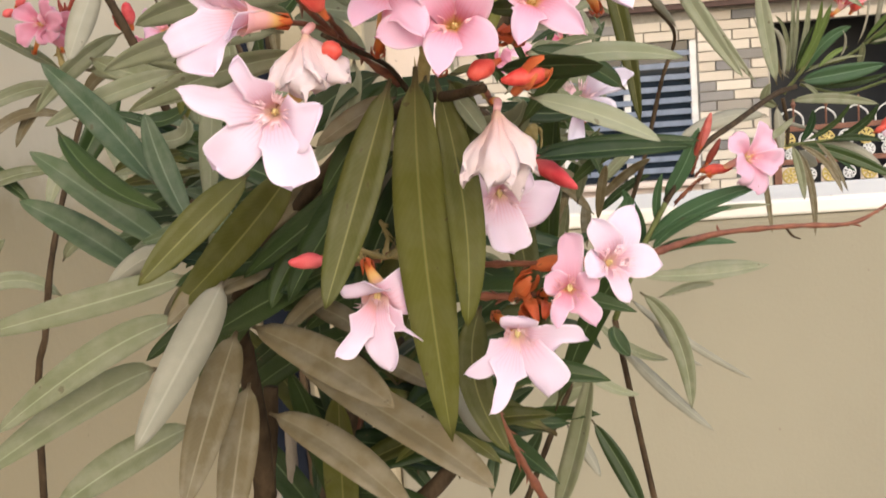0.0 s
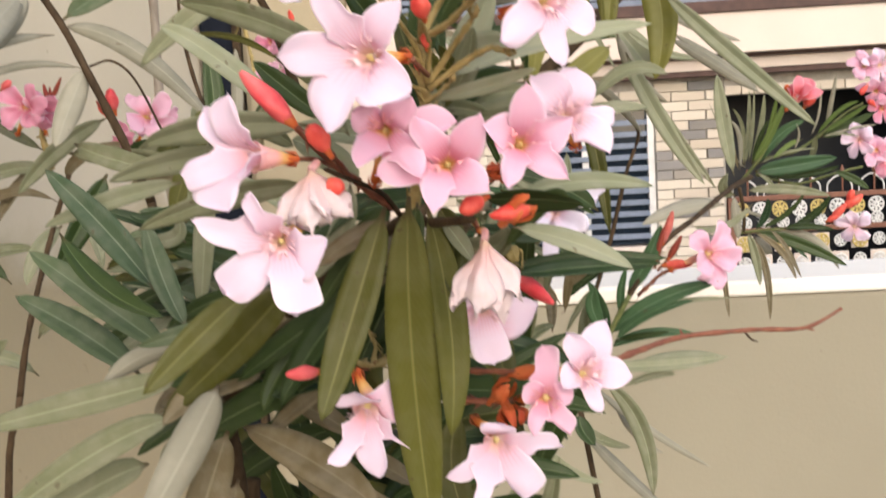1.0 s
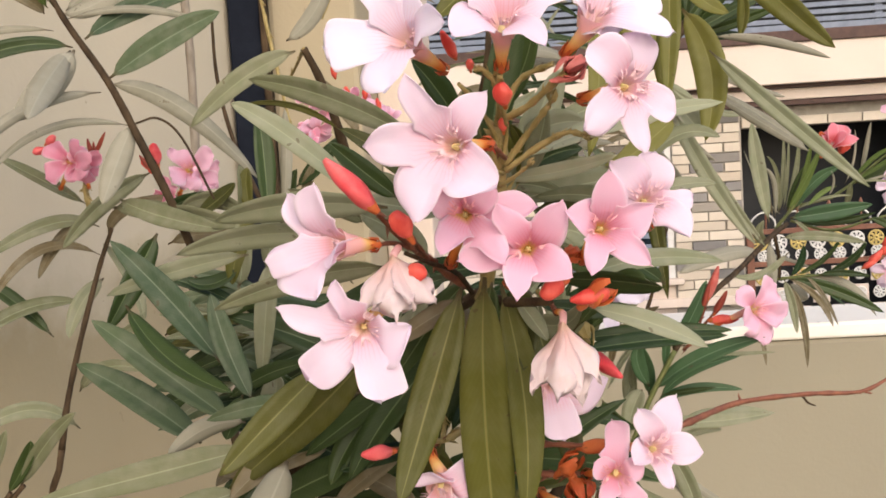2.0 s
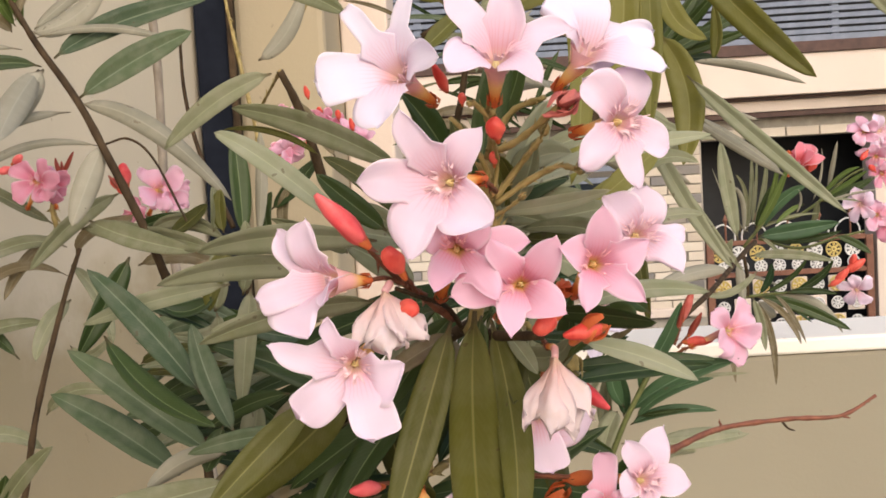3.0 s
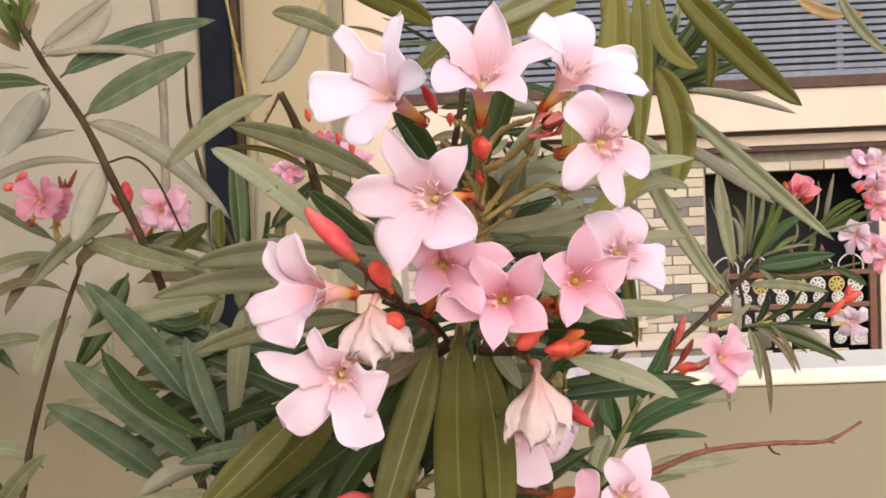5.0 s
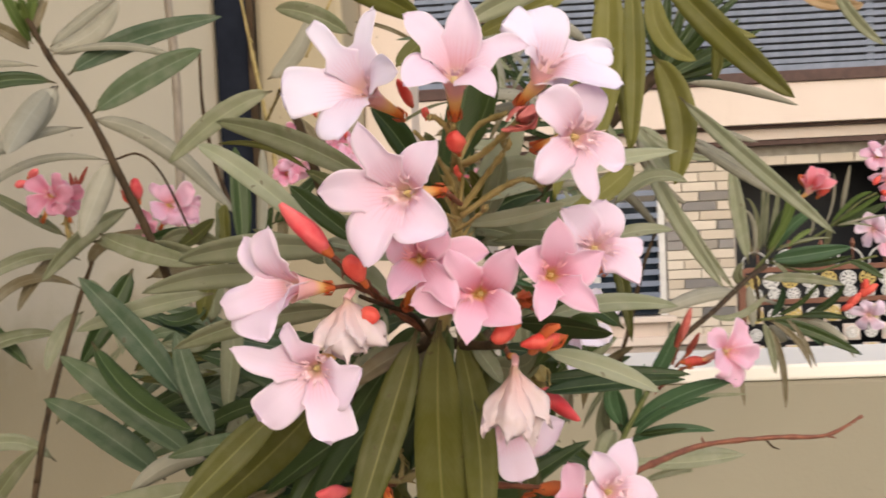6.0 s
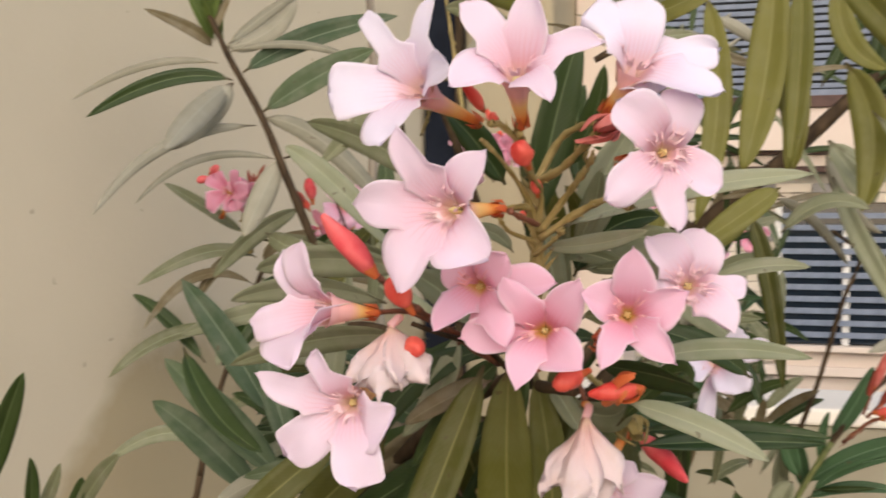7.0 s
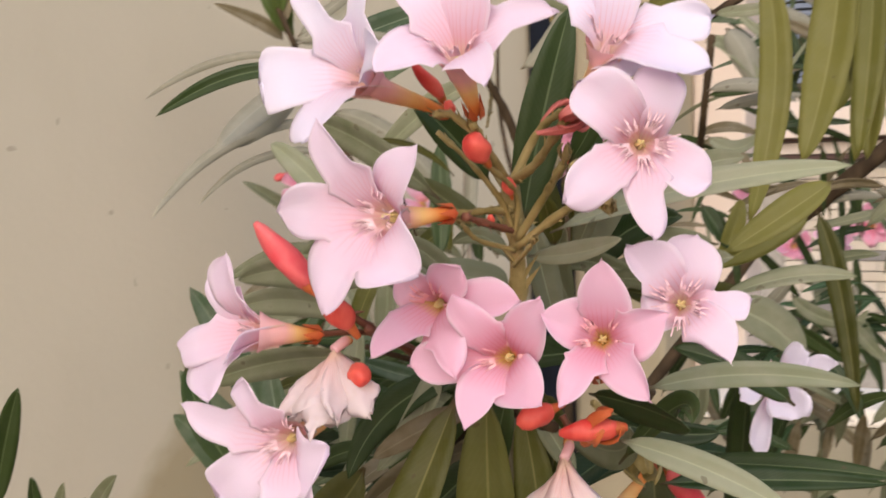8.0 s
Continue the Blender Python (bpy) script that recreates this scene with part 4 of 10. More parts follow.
bloom(bush, (-0.0571, 0.4377, 2.0066), (-0.81, -0.58, 0.1), [((-0.0037, -0.0034, 0.0188), 0.0080, 0.61, 0.0027, 0.25, 0.8), ((-0.0142, 0.0077, 0.0157), 0.0053, 0.58, 0.0026, 0.75, 0.5), ((-0.0208, -0.0003, -0.0038), 0.0062, 0.90, 0.0037, 0.63, 0.85), ((-0.0042, -0.0112, -0.015), 0.0020, 0.53, 0.0161, 0.56, 0.7), ((0.0008, -0.0117, -0.0058), 0.0044, 0.51, 0.0025, 0.68, 0.6)], "pale", (-0.0456, 0.4492, 2.005))
bloom(bush, (-0.0501, 0.441, 1.9806), (0.1, -0.99, 0.05), [((-0.0245, -0.0066, 0.0085), 0.0057, 0.63, 0.0028, 0.65, 0.55), ((-0.0061, -0.0083, 0.016), 0.0045, 0.88, 0.0008, 0.38, 0.55), ((-0.0178, -0.0027, -0.0145), 0.0072, 0.69, 0.0063, 0.87, 0.95), ((0.0054, -0.0088, -0.0212), 0.0089, 0.90, 0.0053, 0.73, 0.95), ((0.0151, -0.0057, 0.0006), 0.0015, 0.80, 0.0121, 0.63, 0.8)], "pale", (-0.041, 0.465, 1.989))
withered_flower(bush, (-0.0405, 0.448, 2.0016), [((-0.0497, 0.44, 1.9854), 0.0098, (-0.3, -0.93, 0.2)), ((-0.0455, 0.438, 1.9848), 0.008, (-0.6, -0.75, 0.2)), ((-0.039, 0.436, 1.9815), 0.0122, (0.1, -0.98, 0.2)), ((-0.0335, 0.437, 1.985), 0.0085, (0.65, -0.72, 0.1)), ((-0.0277, 0.444, 1.9855), 0.0105, (0.35, -0.9, 0.25))], (-0.04, 0.455, 2.003), "wilt")
branch(bush, "pedicel", [(-0.0456, 0.4492, 2.005), (-0.04, 0.466, 2.0035), (-0.03, 0.48, 1.996)], [0.0013, 0.0013, 0.0015], STALK_RED)
bud(bush, (-0.046, 0.447, 2.017), (-0.059, 0.444, 2.032), 0.0033, BUD_PINK, "long rose-red closed flower bud")
bud(bush, (-0.035, 0.447, 2.007), (-0.039, 0.442, 2.015), 0.0032, BUD_RED)
bud(bush, (-0.036, 0.45, 1.997), (-0.031, 0.445, 1.995), 0.0027, BUD_RED)
bud(bush, (-0.004, 0.455, 2.046), (-0.005, 0.448, 2.051), 0.0030, BUD_RED)
bud(bush, (-0.019, 0.465, 2.062), (-0.022, 0.455, 2.069), 0.0018, BUD_RED)
bud(bush, (-0.014, 0.46, 2.057), (-0.014, 0.457, 2.06), 0.0013, BUD_RED)
bud(bush, (-0.005, 0.475, 2.038), (-0.005, 0.472, 2.042), 0.0017, BUD_RED)
bud(bush, (-0.008, 0.47, 2.031), (-0.008, 0.468, 2.033), 0.0009, BUD_RED)
bud(bush, (0.011, 0.458, 1.989), (0.004, 0.452, 1.986), 0.0029, BUD_RED)
bud(bush, (0.025, 0.46, 1.985), (0.013, 0.455, 1.984), 0.0027, BUD_RED)
tuft(bush, (0.016, 0.465, 1.98), (0.026, 0.455, 1.989), 0.0030, CALYX, 1)
tuft(bush, (0.024, 0.46, 2.058), (0.012, 0.45, 2.053), 0.0029, SPENT, 2)
tuft(bush, (0.018, 0.475, 1.996), (0.013, 0.465, 1.997), 0.0023, CALYX, 3)
branch(bush, "pedicel", [(-0.045, 0.45, 2.015), (-0.041, 0.46, 2.008), (-0.032, 0.48, 1.996), (-0.022, 0.5, 1.985)], [0.0014, 0.0014, 0.0016, 0.002], STALK_RED)
branch(bush, "pedicel", [(-0.035, 0.455, 2.006), (-0.032, 0.48, 1.996)], [0.0013, 0.0014], STALK_RED)
branch(bush, "pedicel", [(-0.008, 0.452, 2.033), (-0.005, 0.475, 2.029)], [0.0012, 0.0014], STALK_RED)
withered_flower(bush, (0.0107, 0.466, 1.9756), [((-0.0005, 0.459, 1.9535), 0.0098, (-0.45, -0.85, 0.1)), ((0.0156, 0.466, 1.9465), 0.0112, (0.15, -0.95, 0.2)), ((0.0068, 0.453, 1.951), 0.0118, (-0.1, -0.99, 0.05)), ((0.0135, 0.4545, 1.9525), 0.0095, (0.45, -0.88, 0.05)), ((0.0215, 0.462, 1.9555), 0.0098, (0.4, -0.88, 0.15))], (0.009, 0.474, 1.978), "wilt")
bloom(bush, (0.0072, 0.522, 1.9426), (0.1, -0.93, -0.36), [((0.0037, -0.005, -0.0186), 0.0073, 0.80, 0.0073, 0.64, 0.9), ((0.0208, 0.0014, 0.0025), 0.0043, 0.58, 0.0121, 0.39, 0.6), ((-0.011, -0.0033, -0.0139), 0.0029, 0.63, 0.0071, 0.50, 0.5), ((-0.0082, -0.0035, 0.009), 0.0054, 0.83, 0.0040, 0.63, 0.5), ((0.0108, -0.0021, 0.0092), 0.0040, 0.63, 0.0049, 0.80, 0.5)], "pale", (0.012, 0.55, 1.955))
bud(bush, (0.018, 0.55, 1.9535), (0.034, 0.533, 1.9434), 0.0034, BUD_PINK, "rose-red closed flower bud")
branch(bush, "pedicel", [(0.018, 0.55, 1.9535), (0.012, 0.54, 1.966), (0.004, 0.515, 1.98)], [0.0014, 0.0014, 0.0016], STALK)
branch(bush, "pedicel", [(0.006, 0.48, 1.983), (0.008, 0.48, 1.979), (0.009, 0.475, 1.977)], [0.0015, 0.0015, 0.0012], STALK_RED)
bloom(bush, (-0.0344, 0.488, 1.9143), (-0.1, -0.78, -0.62), [((-0.0023, -0.0036, 0.009), 0.0095, 0.87, 0.0069, 0.44, 0.95), ((0.0153, 0.0082, 0.0109), 0.0054, 0.39, 0.0108, 0.57, 0.7), ((0.0147, 0.0005, -0.0126), 0.0013, 0.47, 0.0006, 0.60, 0.4), ((0.005, -0.0075, -0.0201), 0.0047, 0.82, 0.0068, 0.41, 0.7), ((-0.0126, -0.0105, -0.0136), 0.0045, 0.77, 0.0020, 0.36, 0.7)], "pale", (-0.038, 0.5, 1.927))
bud(bush, (-0.05, 0.485, 1.931), (-0.059, 0.478, 1.932), 0.0026, BUD_PINK)
branch(bush, "pedicel", [(-0.039, 0.5, 1.926), (-0.043, 0.505, 1.931), (-0.035, 0.52, 1.925), (-0.029, 0.53, 1.926)], [0.0015, 0.0016, 0.002, 0.0025], STALK)
branch(bush, "pedicel", [(-0.052, 0.5, 1.928), (-0.042, 0.515, 1.924), (-0.035, 0.52, 1.925)], [0.0012, 0.0013, 0.0016], STALK_RED)
branch(bush, "pedicel", [(-0.037, 0.53, 1.937), (-0.034, 0.525, 1.931), (-0.035, 0.52, 1.925)], [0.0012, 0.0012, 0.0016], STALK)
bloom(bush, (0.0098, 0.52, 1.8927), (0, -0.96, -0.28), [((0.0008, 0.0002, 0.0083), 0.0065, 0.76, 0.0071, 0.86, 0.95), ((0.0248, 0.0004, -0.0021), 0.0069, 0.76, 0.0004, 0.42, 0.7), ((0.0098, -0.0054, -0.02), 0.0111, 0.78, 0.0029, 0.55, 0.85), ((-0.0106, -0.0122, -0.0234), 0.0044, 0.75, 0.0018, 0.56, 0.5), ((-0.0192, -0.0086, -0.0089), 0.0056, 0.68, 0.0019, 0.51, 0.45)], "pale", (0.001, 0.55, 1.895))
bloom(bush, (0.0448, 0.522, 1.9181), (0.31, -0.92, 0.25), [((0.0089, 0.0073, 0.0187), 0.0072, 0.53, 0.0062, 0.45, 0.4), ((-0.0067, -0.0011, 0.0158), 0.0042, 0.67, 0.0065, 0.27, 0.6), ((0.0171, 0.0019, -0.0027), 0.0071, 0.54, 0.0052, 0.48, 0.45), ((0.0046, -0.0053, -0.014), 0.0023, 0.71, 0.0042, 0.44, 0.8), ((-0.0094, -0.005, -0.0043), 0.0027, 0.25, 0.0077, 0.50, 0.6)], "pale", (0.031, 0.53, 1.918))
bloom(bush, (0.0287, 0.52, 1.9086), (-0.1, -0.99, -0.1), [((-0.0001, 0.0072, 0.0201), 0.0029, 0.60, 0.0066, 0.83, 0.7), ((0.0111, 0.0018, 0.0029), 0.0052, 0.59, 0.0042, 0.68, 0.5), ((0.0089, -0.0048, -0.0117), 0.0054, 0.71, 0.0023, 0.49, 0.6), ((-0.0047, -0.0071, -0.0113), 0.0021, 0.43, 0.0043, 0.49, 0.4), ((-0.0077, -0.0019, 0.0064), 0.0047, 0.51, 0.0049, 0.66, 0.6)], "pink", (0.019, 0.545, 1.903))
branch(bush, "pedicel", [(0.031, 0.53, 1.918), (0.016, 0.54, 1.916), (-0.003, 0.55, 1.915)], [0.0016, 0.0018, 0.002], STALK_RED)
branch(bush, "pedicel", [(0.02, 0.545, 1.903), (0.007, 0.55, 1.902), (-0.007, 0.555, 1.902)], [0.002, 0.0022, 0.0025], STALK_RED)
bud(bush, (0.018, 0.54, 1.915), (0.033, 0.53, 1.918), 0.0029, CALYX)
tuft(bush, (0.013, 0.545, 1.904), (0.017, 0.535, 1.894), 0.0042, CALYX, 4)
tuft(bush, (0.007, 0.55, 1.901), (0.016, 0.54, 1.911), 0.0030, CALYX, 5)
branch(bush, "pedicel", [(-0.001, 0.55, 1.857), (0.005, 0.56, 1.837), (0.014, 0.57, 1.813)], [0.0018, 0.0022, 0.0026], STALK_RED)
flower(bush, (0.039, 0.613, 1.973), (-0.1, -0.91, 0.4), [(87, -9, 0.0266, 0.0082), (131, 18, 0.0180, 0.0149), (-167, 25, 0.0228, 0.0089), (-146, 48, 0.0168, 0.0119), (42, 33, 0.0120, 0.0104)], "white", None)
tuft(bush, (0.015, 0.52, 1.969), (0.021, 0.51, 1.961), 0.0036, STALK, 6)
branch(bush, "twig", [(0.053, 0.6, 1.902), (0.074, 0.62, 1.905), (0.1, 0.65, 1.905), (0.137, 0.67, 1.903), (0.166, 0.68, 1.901), (0.187, 0.69, 1.908)], [0.0027, 0.0022, 0.0019, 0.0017, 0.0014, 0.0012], STALK_RED, "bare red-brown twig with swollen nodes")
branch(bush, "twig", [(0.133, 0.67, 1.903), (0.137, 0.672, 1.898), (0.141, 0.674, 1.896)], [0.0009, 0.0009, 0.0004], BARK)
branch(bush, "twig", [(0.1, 0.65, 1.905), (0.099, 0.652, 1.908)], [0.0012, 0.0006], STALK_RED)
branch(bush, "twig", [(0.166, 0.68, 1.901), (0.171, 0.682, 1.899)], [0.0012, 0.0005], STALK_RED)
leaf(bush, (-0.006, 0.49, 2.022), (0.013, 0.47, 2.024), (0.029, 0.45, 2.028), 0.0056, (-0.04, -0.95, 0.3), "P")
leaf(bush, (0, 0.49, 2.028), (0.033, 0.5, 2.039), (0.072, 0.51, 2.044), 0.0077, (-0.2, -0.9, 0.39), "P")
leaf(bush, (0.001, 0.52, 2.034), (0.012, 0.515, 2.04), (0.023, 0.51, 2.04), 0.0103, (-0.1, -0.92, 0.37), "S")
leaf(bush, (0.022, 0.5, 1.987), (0.046, 0.515, 1.99), (0.073, 0.53, 1.986), 0.0070, (-0.13, -0.96, 0.23), "P")
leaf(bush, (0.037, 0.52, 2.009), (0.055, 0.525, 2.015), (0.072, 0.53, 2.015), 0.0056, (-0.25, -0.84, 0.47), "S")
leaf(bush, (0.01, 0.49, 1.987), (0.028, 0.474, 1.987), (0.042, 0.458, 1.986), 0.0078, (-0.07, -0.97, -0.23), "D")
leaf(bush, (0.02, 0.48, 1.978), (0.041, 0.485, 1.971), (0.06, 0.49, 1.961), 0.0075, (-0.02, -0.9, 0.44), "P")
leaf(bush, (0.019, 0.53, 1.955), (0.046, 0.545, 1.955), (0.079, 0.56, 1.953), 0.0072, (-0.15, -0.88, 0.46), "D")
leaf(bush, (-0.035, 0.5, 2.037), (-0.069, 0.518, 2.055), (-0.102, 0.536, 2.065), 0.0095, (0.11, -0.98, -0.15), "S")
leaf(bush, (-0.054, 0.51, 2.015), (-0.085, 0.52, 2.042), (-0.108, 0.53, 2.056), 0.0087, (0.34, -0.93, 0.15), "P")
leaf(bush, (-0.045, 0.48, 2.015), (-0.081, 0.5, 2.017), (-0.115, 0.52, 2.012), 0.0111, (0.23, -0.94, -0.27), "P")
leaf(bush, (-0.056, 0.49, 2.004), (-0.097, 0.52, 2.006), (-0.14, 0.55, 1.998), 0.0098, (0.26, -0.94, -0.21), "P")
leaf(bush, (-0.045, 0.47, 1.996), (-0.075, 0.478, 1.993), (-0.108, 0.485, 1.983), 0.0086, (0.26, -0.94, -0.21), "S")
leaf(bush, (-0.043, 0.5, 2.017), (-0.055, 0.495, 2.028), (-0.065, 0.49, 2.038), 0.0079, (0.22, -0.97, 0.13), "D")
leaf(bush, (-0.02, 0.56, 2.102), (-0.038, 0.57, 2.115), (-0.06, 0.58, 2.123), 0.0111, (0.01, -0.94, -0.33), "Y")
leaf(bush, (-0.02, 0.5, 2.041), (-0.027, 0.49, 2.054), (-0.034, 0.48, 2.063), 0.0100, (0.37, -0.9, 0.24), "D")
leaf(bush, (-0.027, 0.5, 2.078), (-0.02, 0.505, 2.085), (-0.011, 0.51, 2.093), 0.0066, (-0.11, -0.99, 0.05), "O")
leaf(bush, (0.033, 0.5, 2.008), (0.024, 0.51, 2.014), (0.004, 0.52, 2.014), 0.0072, (0.03, -0.94, 0.34), "S")
leaf(bush, (0.017, 0.52, 2.014), (0.002, 0.52, 2.019), (-0.006, 0.52, 2.017), 0.0064, (0.02, -0.97, 0.26), "S")
leaf(bush, (0, 0.51, 2.022), (0.006, 0.505, 2.032), (0.01, 0.5, 2.046), 0.0082, (-0.35, -0.92, 0.19), "S")
leaf(bush, (-0.004, 0.52, 2.018), (0.001, 0.515, 2.03), (-0.003, 0.51, 2.041), 0.0069, (-0.43, -0.9, 0.08), "O")
leaf(bush, (-0.007, 0.52, 1.971), (0.011, 0.51, 1.968), (0.018, 0.5, 1.977), 0.0098, (0.01, -1, -0.05), "S")
leaf(bush, (0.036, 0.58, 2.119), (0.015, 0.58, 2.113), (-0.006, 0.58, 2.103), 0.0098, (0.03, -0.94, -0.33), "S")
leaf(bush, (0.042, 0.6, 2.119), (0.022, 0.6, 2.111), (-0.001, 0.6, 2.101), 0.0112, (-0.15, -0.99, 0.09), "Y")
leaf(bush, (0.002, 0.52, 1.975), (0.023, 0.525, 1.971), (0.036, 0.53, 1.971), 0.0072, (-0.05, -0.96, 0.29), "D")
leaf(bush, (0.034, 0.54, 2.023), (0.018, 0.54, 2.024), (0.005, 0.54, 2.02), 0.0075, (-0.07, -0.95, 0.3), "S")
leaf(bush, (0.054, 0.55, 1.976), (0.039, 0.545, 1.987), (0.021, 0.54, 1.993), 0.0091, (0.06, -0.87, 0.48), "D")
leaf(bush, (-0.038, 0.52, 2.011), (-0.046, 0.515, 2.021), (-0.055, 0.51, 2.026), 0.0071, (0.24, -0.94, 0.24), "S")
leaf(bush, (-0.061, 0.53, 2.008), (-0.071, 0.54, 2.014), (-0.093, 0.55, 2.022), 0.0068, (0.03, -0.97, -0.25), "S")
leaf(bush, (-0.081, 0.62, 2.046), (-0.103, 0.63, 2.059), (-0.129, 0.64, 2.062), 0.0036, (0.09, -0.89, -0.45), "O")
leaf(bush, (-0.043, 0.56, 2.02), (-0.054, 0.56, 2.033), (-0.072, 0.56, 2.045), 0.0092, (0.38, -0.87, 0.32), "O")
leaf(bush, (-0.007, 0.53, 2.047), (0.003, 0.525, 2.062), (0.008, 0.52, 2.08), 0.0078, (-0.14, -0.99, 0.01), "D")
leaf(bush, (-0.011, 0.5, 2.029), (-0.005, 0.5, 2.058), (0.003, 0.5, 2.087), 0.0124, (0.31, -0.95, -0.07), "D")
leaf(bush, (-0.003, 0.505, 2.002), (-0.006, 0.502, 2.017), (-0.008, 0.5, 2.03), 0.0086, (0.55, -0.82, 0.13), "S")
leaf(bush, (-0.003, 0.52, 2.006), (-0.006, 0.515, 2.018), (-0.002, 0.51, 2.029), 0.0079, (0.18, -0.98, 0.05), "S")
leaf(bush, (-0.005, 0.51, 2.024), (-0.005, 0.505, 2.031), (-0.005, 0.5, 2.038), 0.0064, (0.46, -0.89, 0.06), "O")
leaf(bush, (-0.022, 0.52, 2.019), (-0.03, 0.52, 2.026), (-0.04, 0.52, 2.024), 0.0055, (0.42, -0.88, 0.22), "S")
leaf(bush, (0.015, 0.5, 1.967), (0.032, 0.49, 1.985), (0.038, 0.48, 1.983), 0.0067, (0.08, -0.89, 0.45), "D")
leaf(bush, (-0.026, 0.5, 1.989), (-0.048, 0.495, 1.979), (-0.06, 0.49, 1.959), 0.0095, (0.26, -0.89, 0.38), "D")
leaf(bush, (-0.022, 0.5, 1.986), (-0.034, 0.5, 1.973), (-0.051, 0.5, 1.95), 0.0097, (0.15, -0.91, 0.39), "D")
leaf(bush, (-0.012, 0.49, 1.987), (-0.016, 0.49, 1.971), (-0.021, 0.49, 1.954), 0.0089, (0.19, -0.95, 0.26), "D")
leaf(bush, (-0.006, 0.5, 1.985), (-0.001, 0.495, 1.973), (-0.003, 0.49, 1.956), 0.0097, (-0.13, -0.97, 0.18), "O")
leaf(bush, (-0.063, 0.49, 1.992), (-0.087, 0.5, 1.989), (-0.11, 0.51, 1.984), 0.0064, (0.51, -0.83, 0.23), "S")
leaf(bush, (-0.166, 0.56, 1.978), (-0.143, 0.54, 1.958), (-0.113, 0.52, 1.947), 0.0102, (0.65, -0.73, 0.23), "D")
leaf(bush, (-0.022, 0.48, 1.987), (-0.034, 0.47, 1.952), (-0.045, 0.46, 1.92), 0.0131, (0.09, -0.99, 0.13), "O")
leaf(bush, (-0.014, 0.48, 1.99), (-0.017, 0.49, 1.936), (-0.014, 0.5, 1.863), 0.0177, (0.12, -0.98, 0.14), "O")
leaf(bush, (-0.009, 0.49, 1.986), (-0.003, 0.49, 1.944), (-0.005, 0.49, 1.905), 0.0121, (0.21, -0.97, 0.12), "O")
leaf(bush, (-0.022, 0.49, 1.981), (-0.034, 0.485, 1.976), (-0.047, 0.48, 1.968), 0.0073, (-0.02, -0.94, 0.34), "K")
leaf(bush, (-0.036, 0.5, 1.994), (-0.04, 0.495, 1.977), (-0.051, 0.49, 1.962), 0.0082, (-0.06, -0.99, 0.14), "S")
leaf(bush, (-0.004, 0.49, 1.981), (0.001, 0.49, 1.974), (0.006, 0.49, 1.966), 0.0063, (0.35, -0.91, 0.22), "S")
leaf(bush, (-0.03, 0.54, 1.969), (-0.034, 0.54, 1.944), (-0.036, 0.54, 1.922), 0.0088, (0.39, -0.92, 0.07), "K")
leaf(bush, (-0.014, 0.53, 1.962), (-0.013, 0.53, 1.933), (-0.018, 0.53, 1.9), 0.0101, (0.26, -0.96, 0.12), "K")
leaf(bush, (-0.028, 0.52, 1.979), (-0.022, 0.52, 1.959), (-0.021, 0.52, 1.931), 0.0105, (0.5, -0.86, 0.12), "K")
leaf(bush, (-0.072, 0.49, 1.96), (-0.087, 0.48, 1.947), (-0.106, 0.47, 1.929), 0.0114, (0.19, -0.95, 0.24), "O")
leaf(bush, (-0.06, 0.5, 1.96), (-0.085, 0.52, 1.936), (-0.123, 0.54, 1.904), 0.0150, (0.18, -0.96, 0.22), "O")
leaf(bush, (-0.122, 0.57, 1.924), (-0.137, 0.565, 1.924), (-0.154, 0.56, 1.913), 0.0090, (-0.41, 0.91, 0.06), "U")
leaf(bush, (-0.115, 0.55, 1.918), (-0.157, 0.55, 1.909), (-0.21, 0.55, 1.898), 0.0123, (0.34, -0.85, 0.41), "S")
leaf(bush, (-0.118, 0.54, 1.903), (-0.149, 0.535, 1.892), (-0.193, 0.53, 1.864), 0.0131, (0.26, -0.86, 0.44), "S")
leaf(bush, (-0.137, 0.56, 1.879), (-0.165, 0.55, 1.869), (-0.213, 0.54, 1.841), 0.0146, (0.27, -0.83, 0.48), "S")
leaf(bush, (-0.094, 0.52, 1.92), (-0.103, 0.502, 1.9), (-0.12, 0.485, 1.87), 0.0146, (-0.32, 0.92, -0.22), "U")
leaf(bush, (-0.097, 0.54, 1.897), (-0.103, 0.52, 1.874), (-0.111, 0.5, 1.843), 0.0154, (0.3, -0.92, 0.27), "K")
leaf(bush, (-0.097, 0.55, 1.874), (-0.1, 0.535, 1.851), (-0.104, 0.52, 1.819), 0.0143, (0.28, -0.91, 0.31), "K")
leaf(bush, (-0.124, 0.56, 1.855), (-0.152, 0.55, 1.844), (-0.178, 0.54, 1.829), 0.0147, (0.24, -0.81, 0.53), "S")
leaf(bush, (-0.102, 0.55, 1.918), (-0.08, 0.55, 1.93), (-0.059, 0.55, 1.94), 0.0128, (0.02, -0.83, 0.55), "K")
leaf(bush, (-0.11, 0.55, 1.894), (-0.084, 0.54, 1.908), (-0.057, 0.53, 1.92), 0.0133, (0.17, -0.9, 0.4), "D")
leaf(bush, (-0.103, 0.58, 1.933), (-0.078, 0.575, 1.943), (-0.058, 0.57, 1.948), 0.0097, (0.14, -0.9, 0.4), "D")
leaf(bush, (-0.085, 0.56, 1.901), (-0.072, 0.555, 1.907), (-0.056, 0.55, 1.912), 0.0100, (0.15, -0.89, 0.42), "D")
leaf(bush, (-0.095, 0.55, 1.897), (-0.06, 0.525, 1.887), (-0.033, 0.5, 1.876), 0.0156, (0.32, -0.86, 0.39), "K")
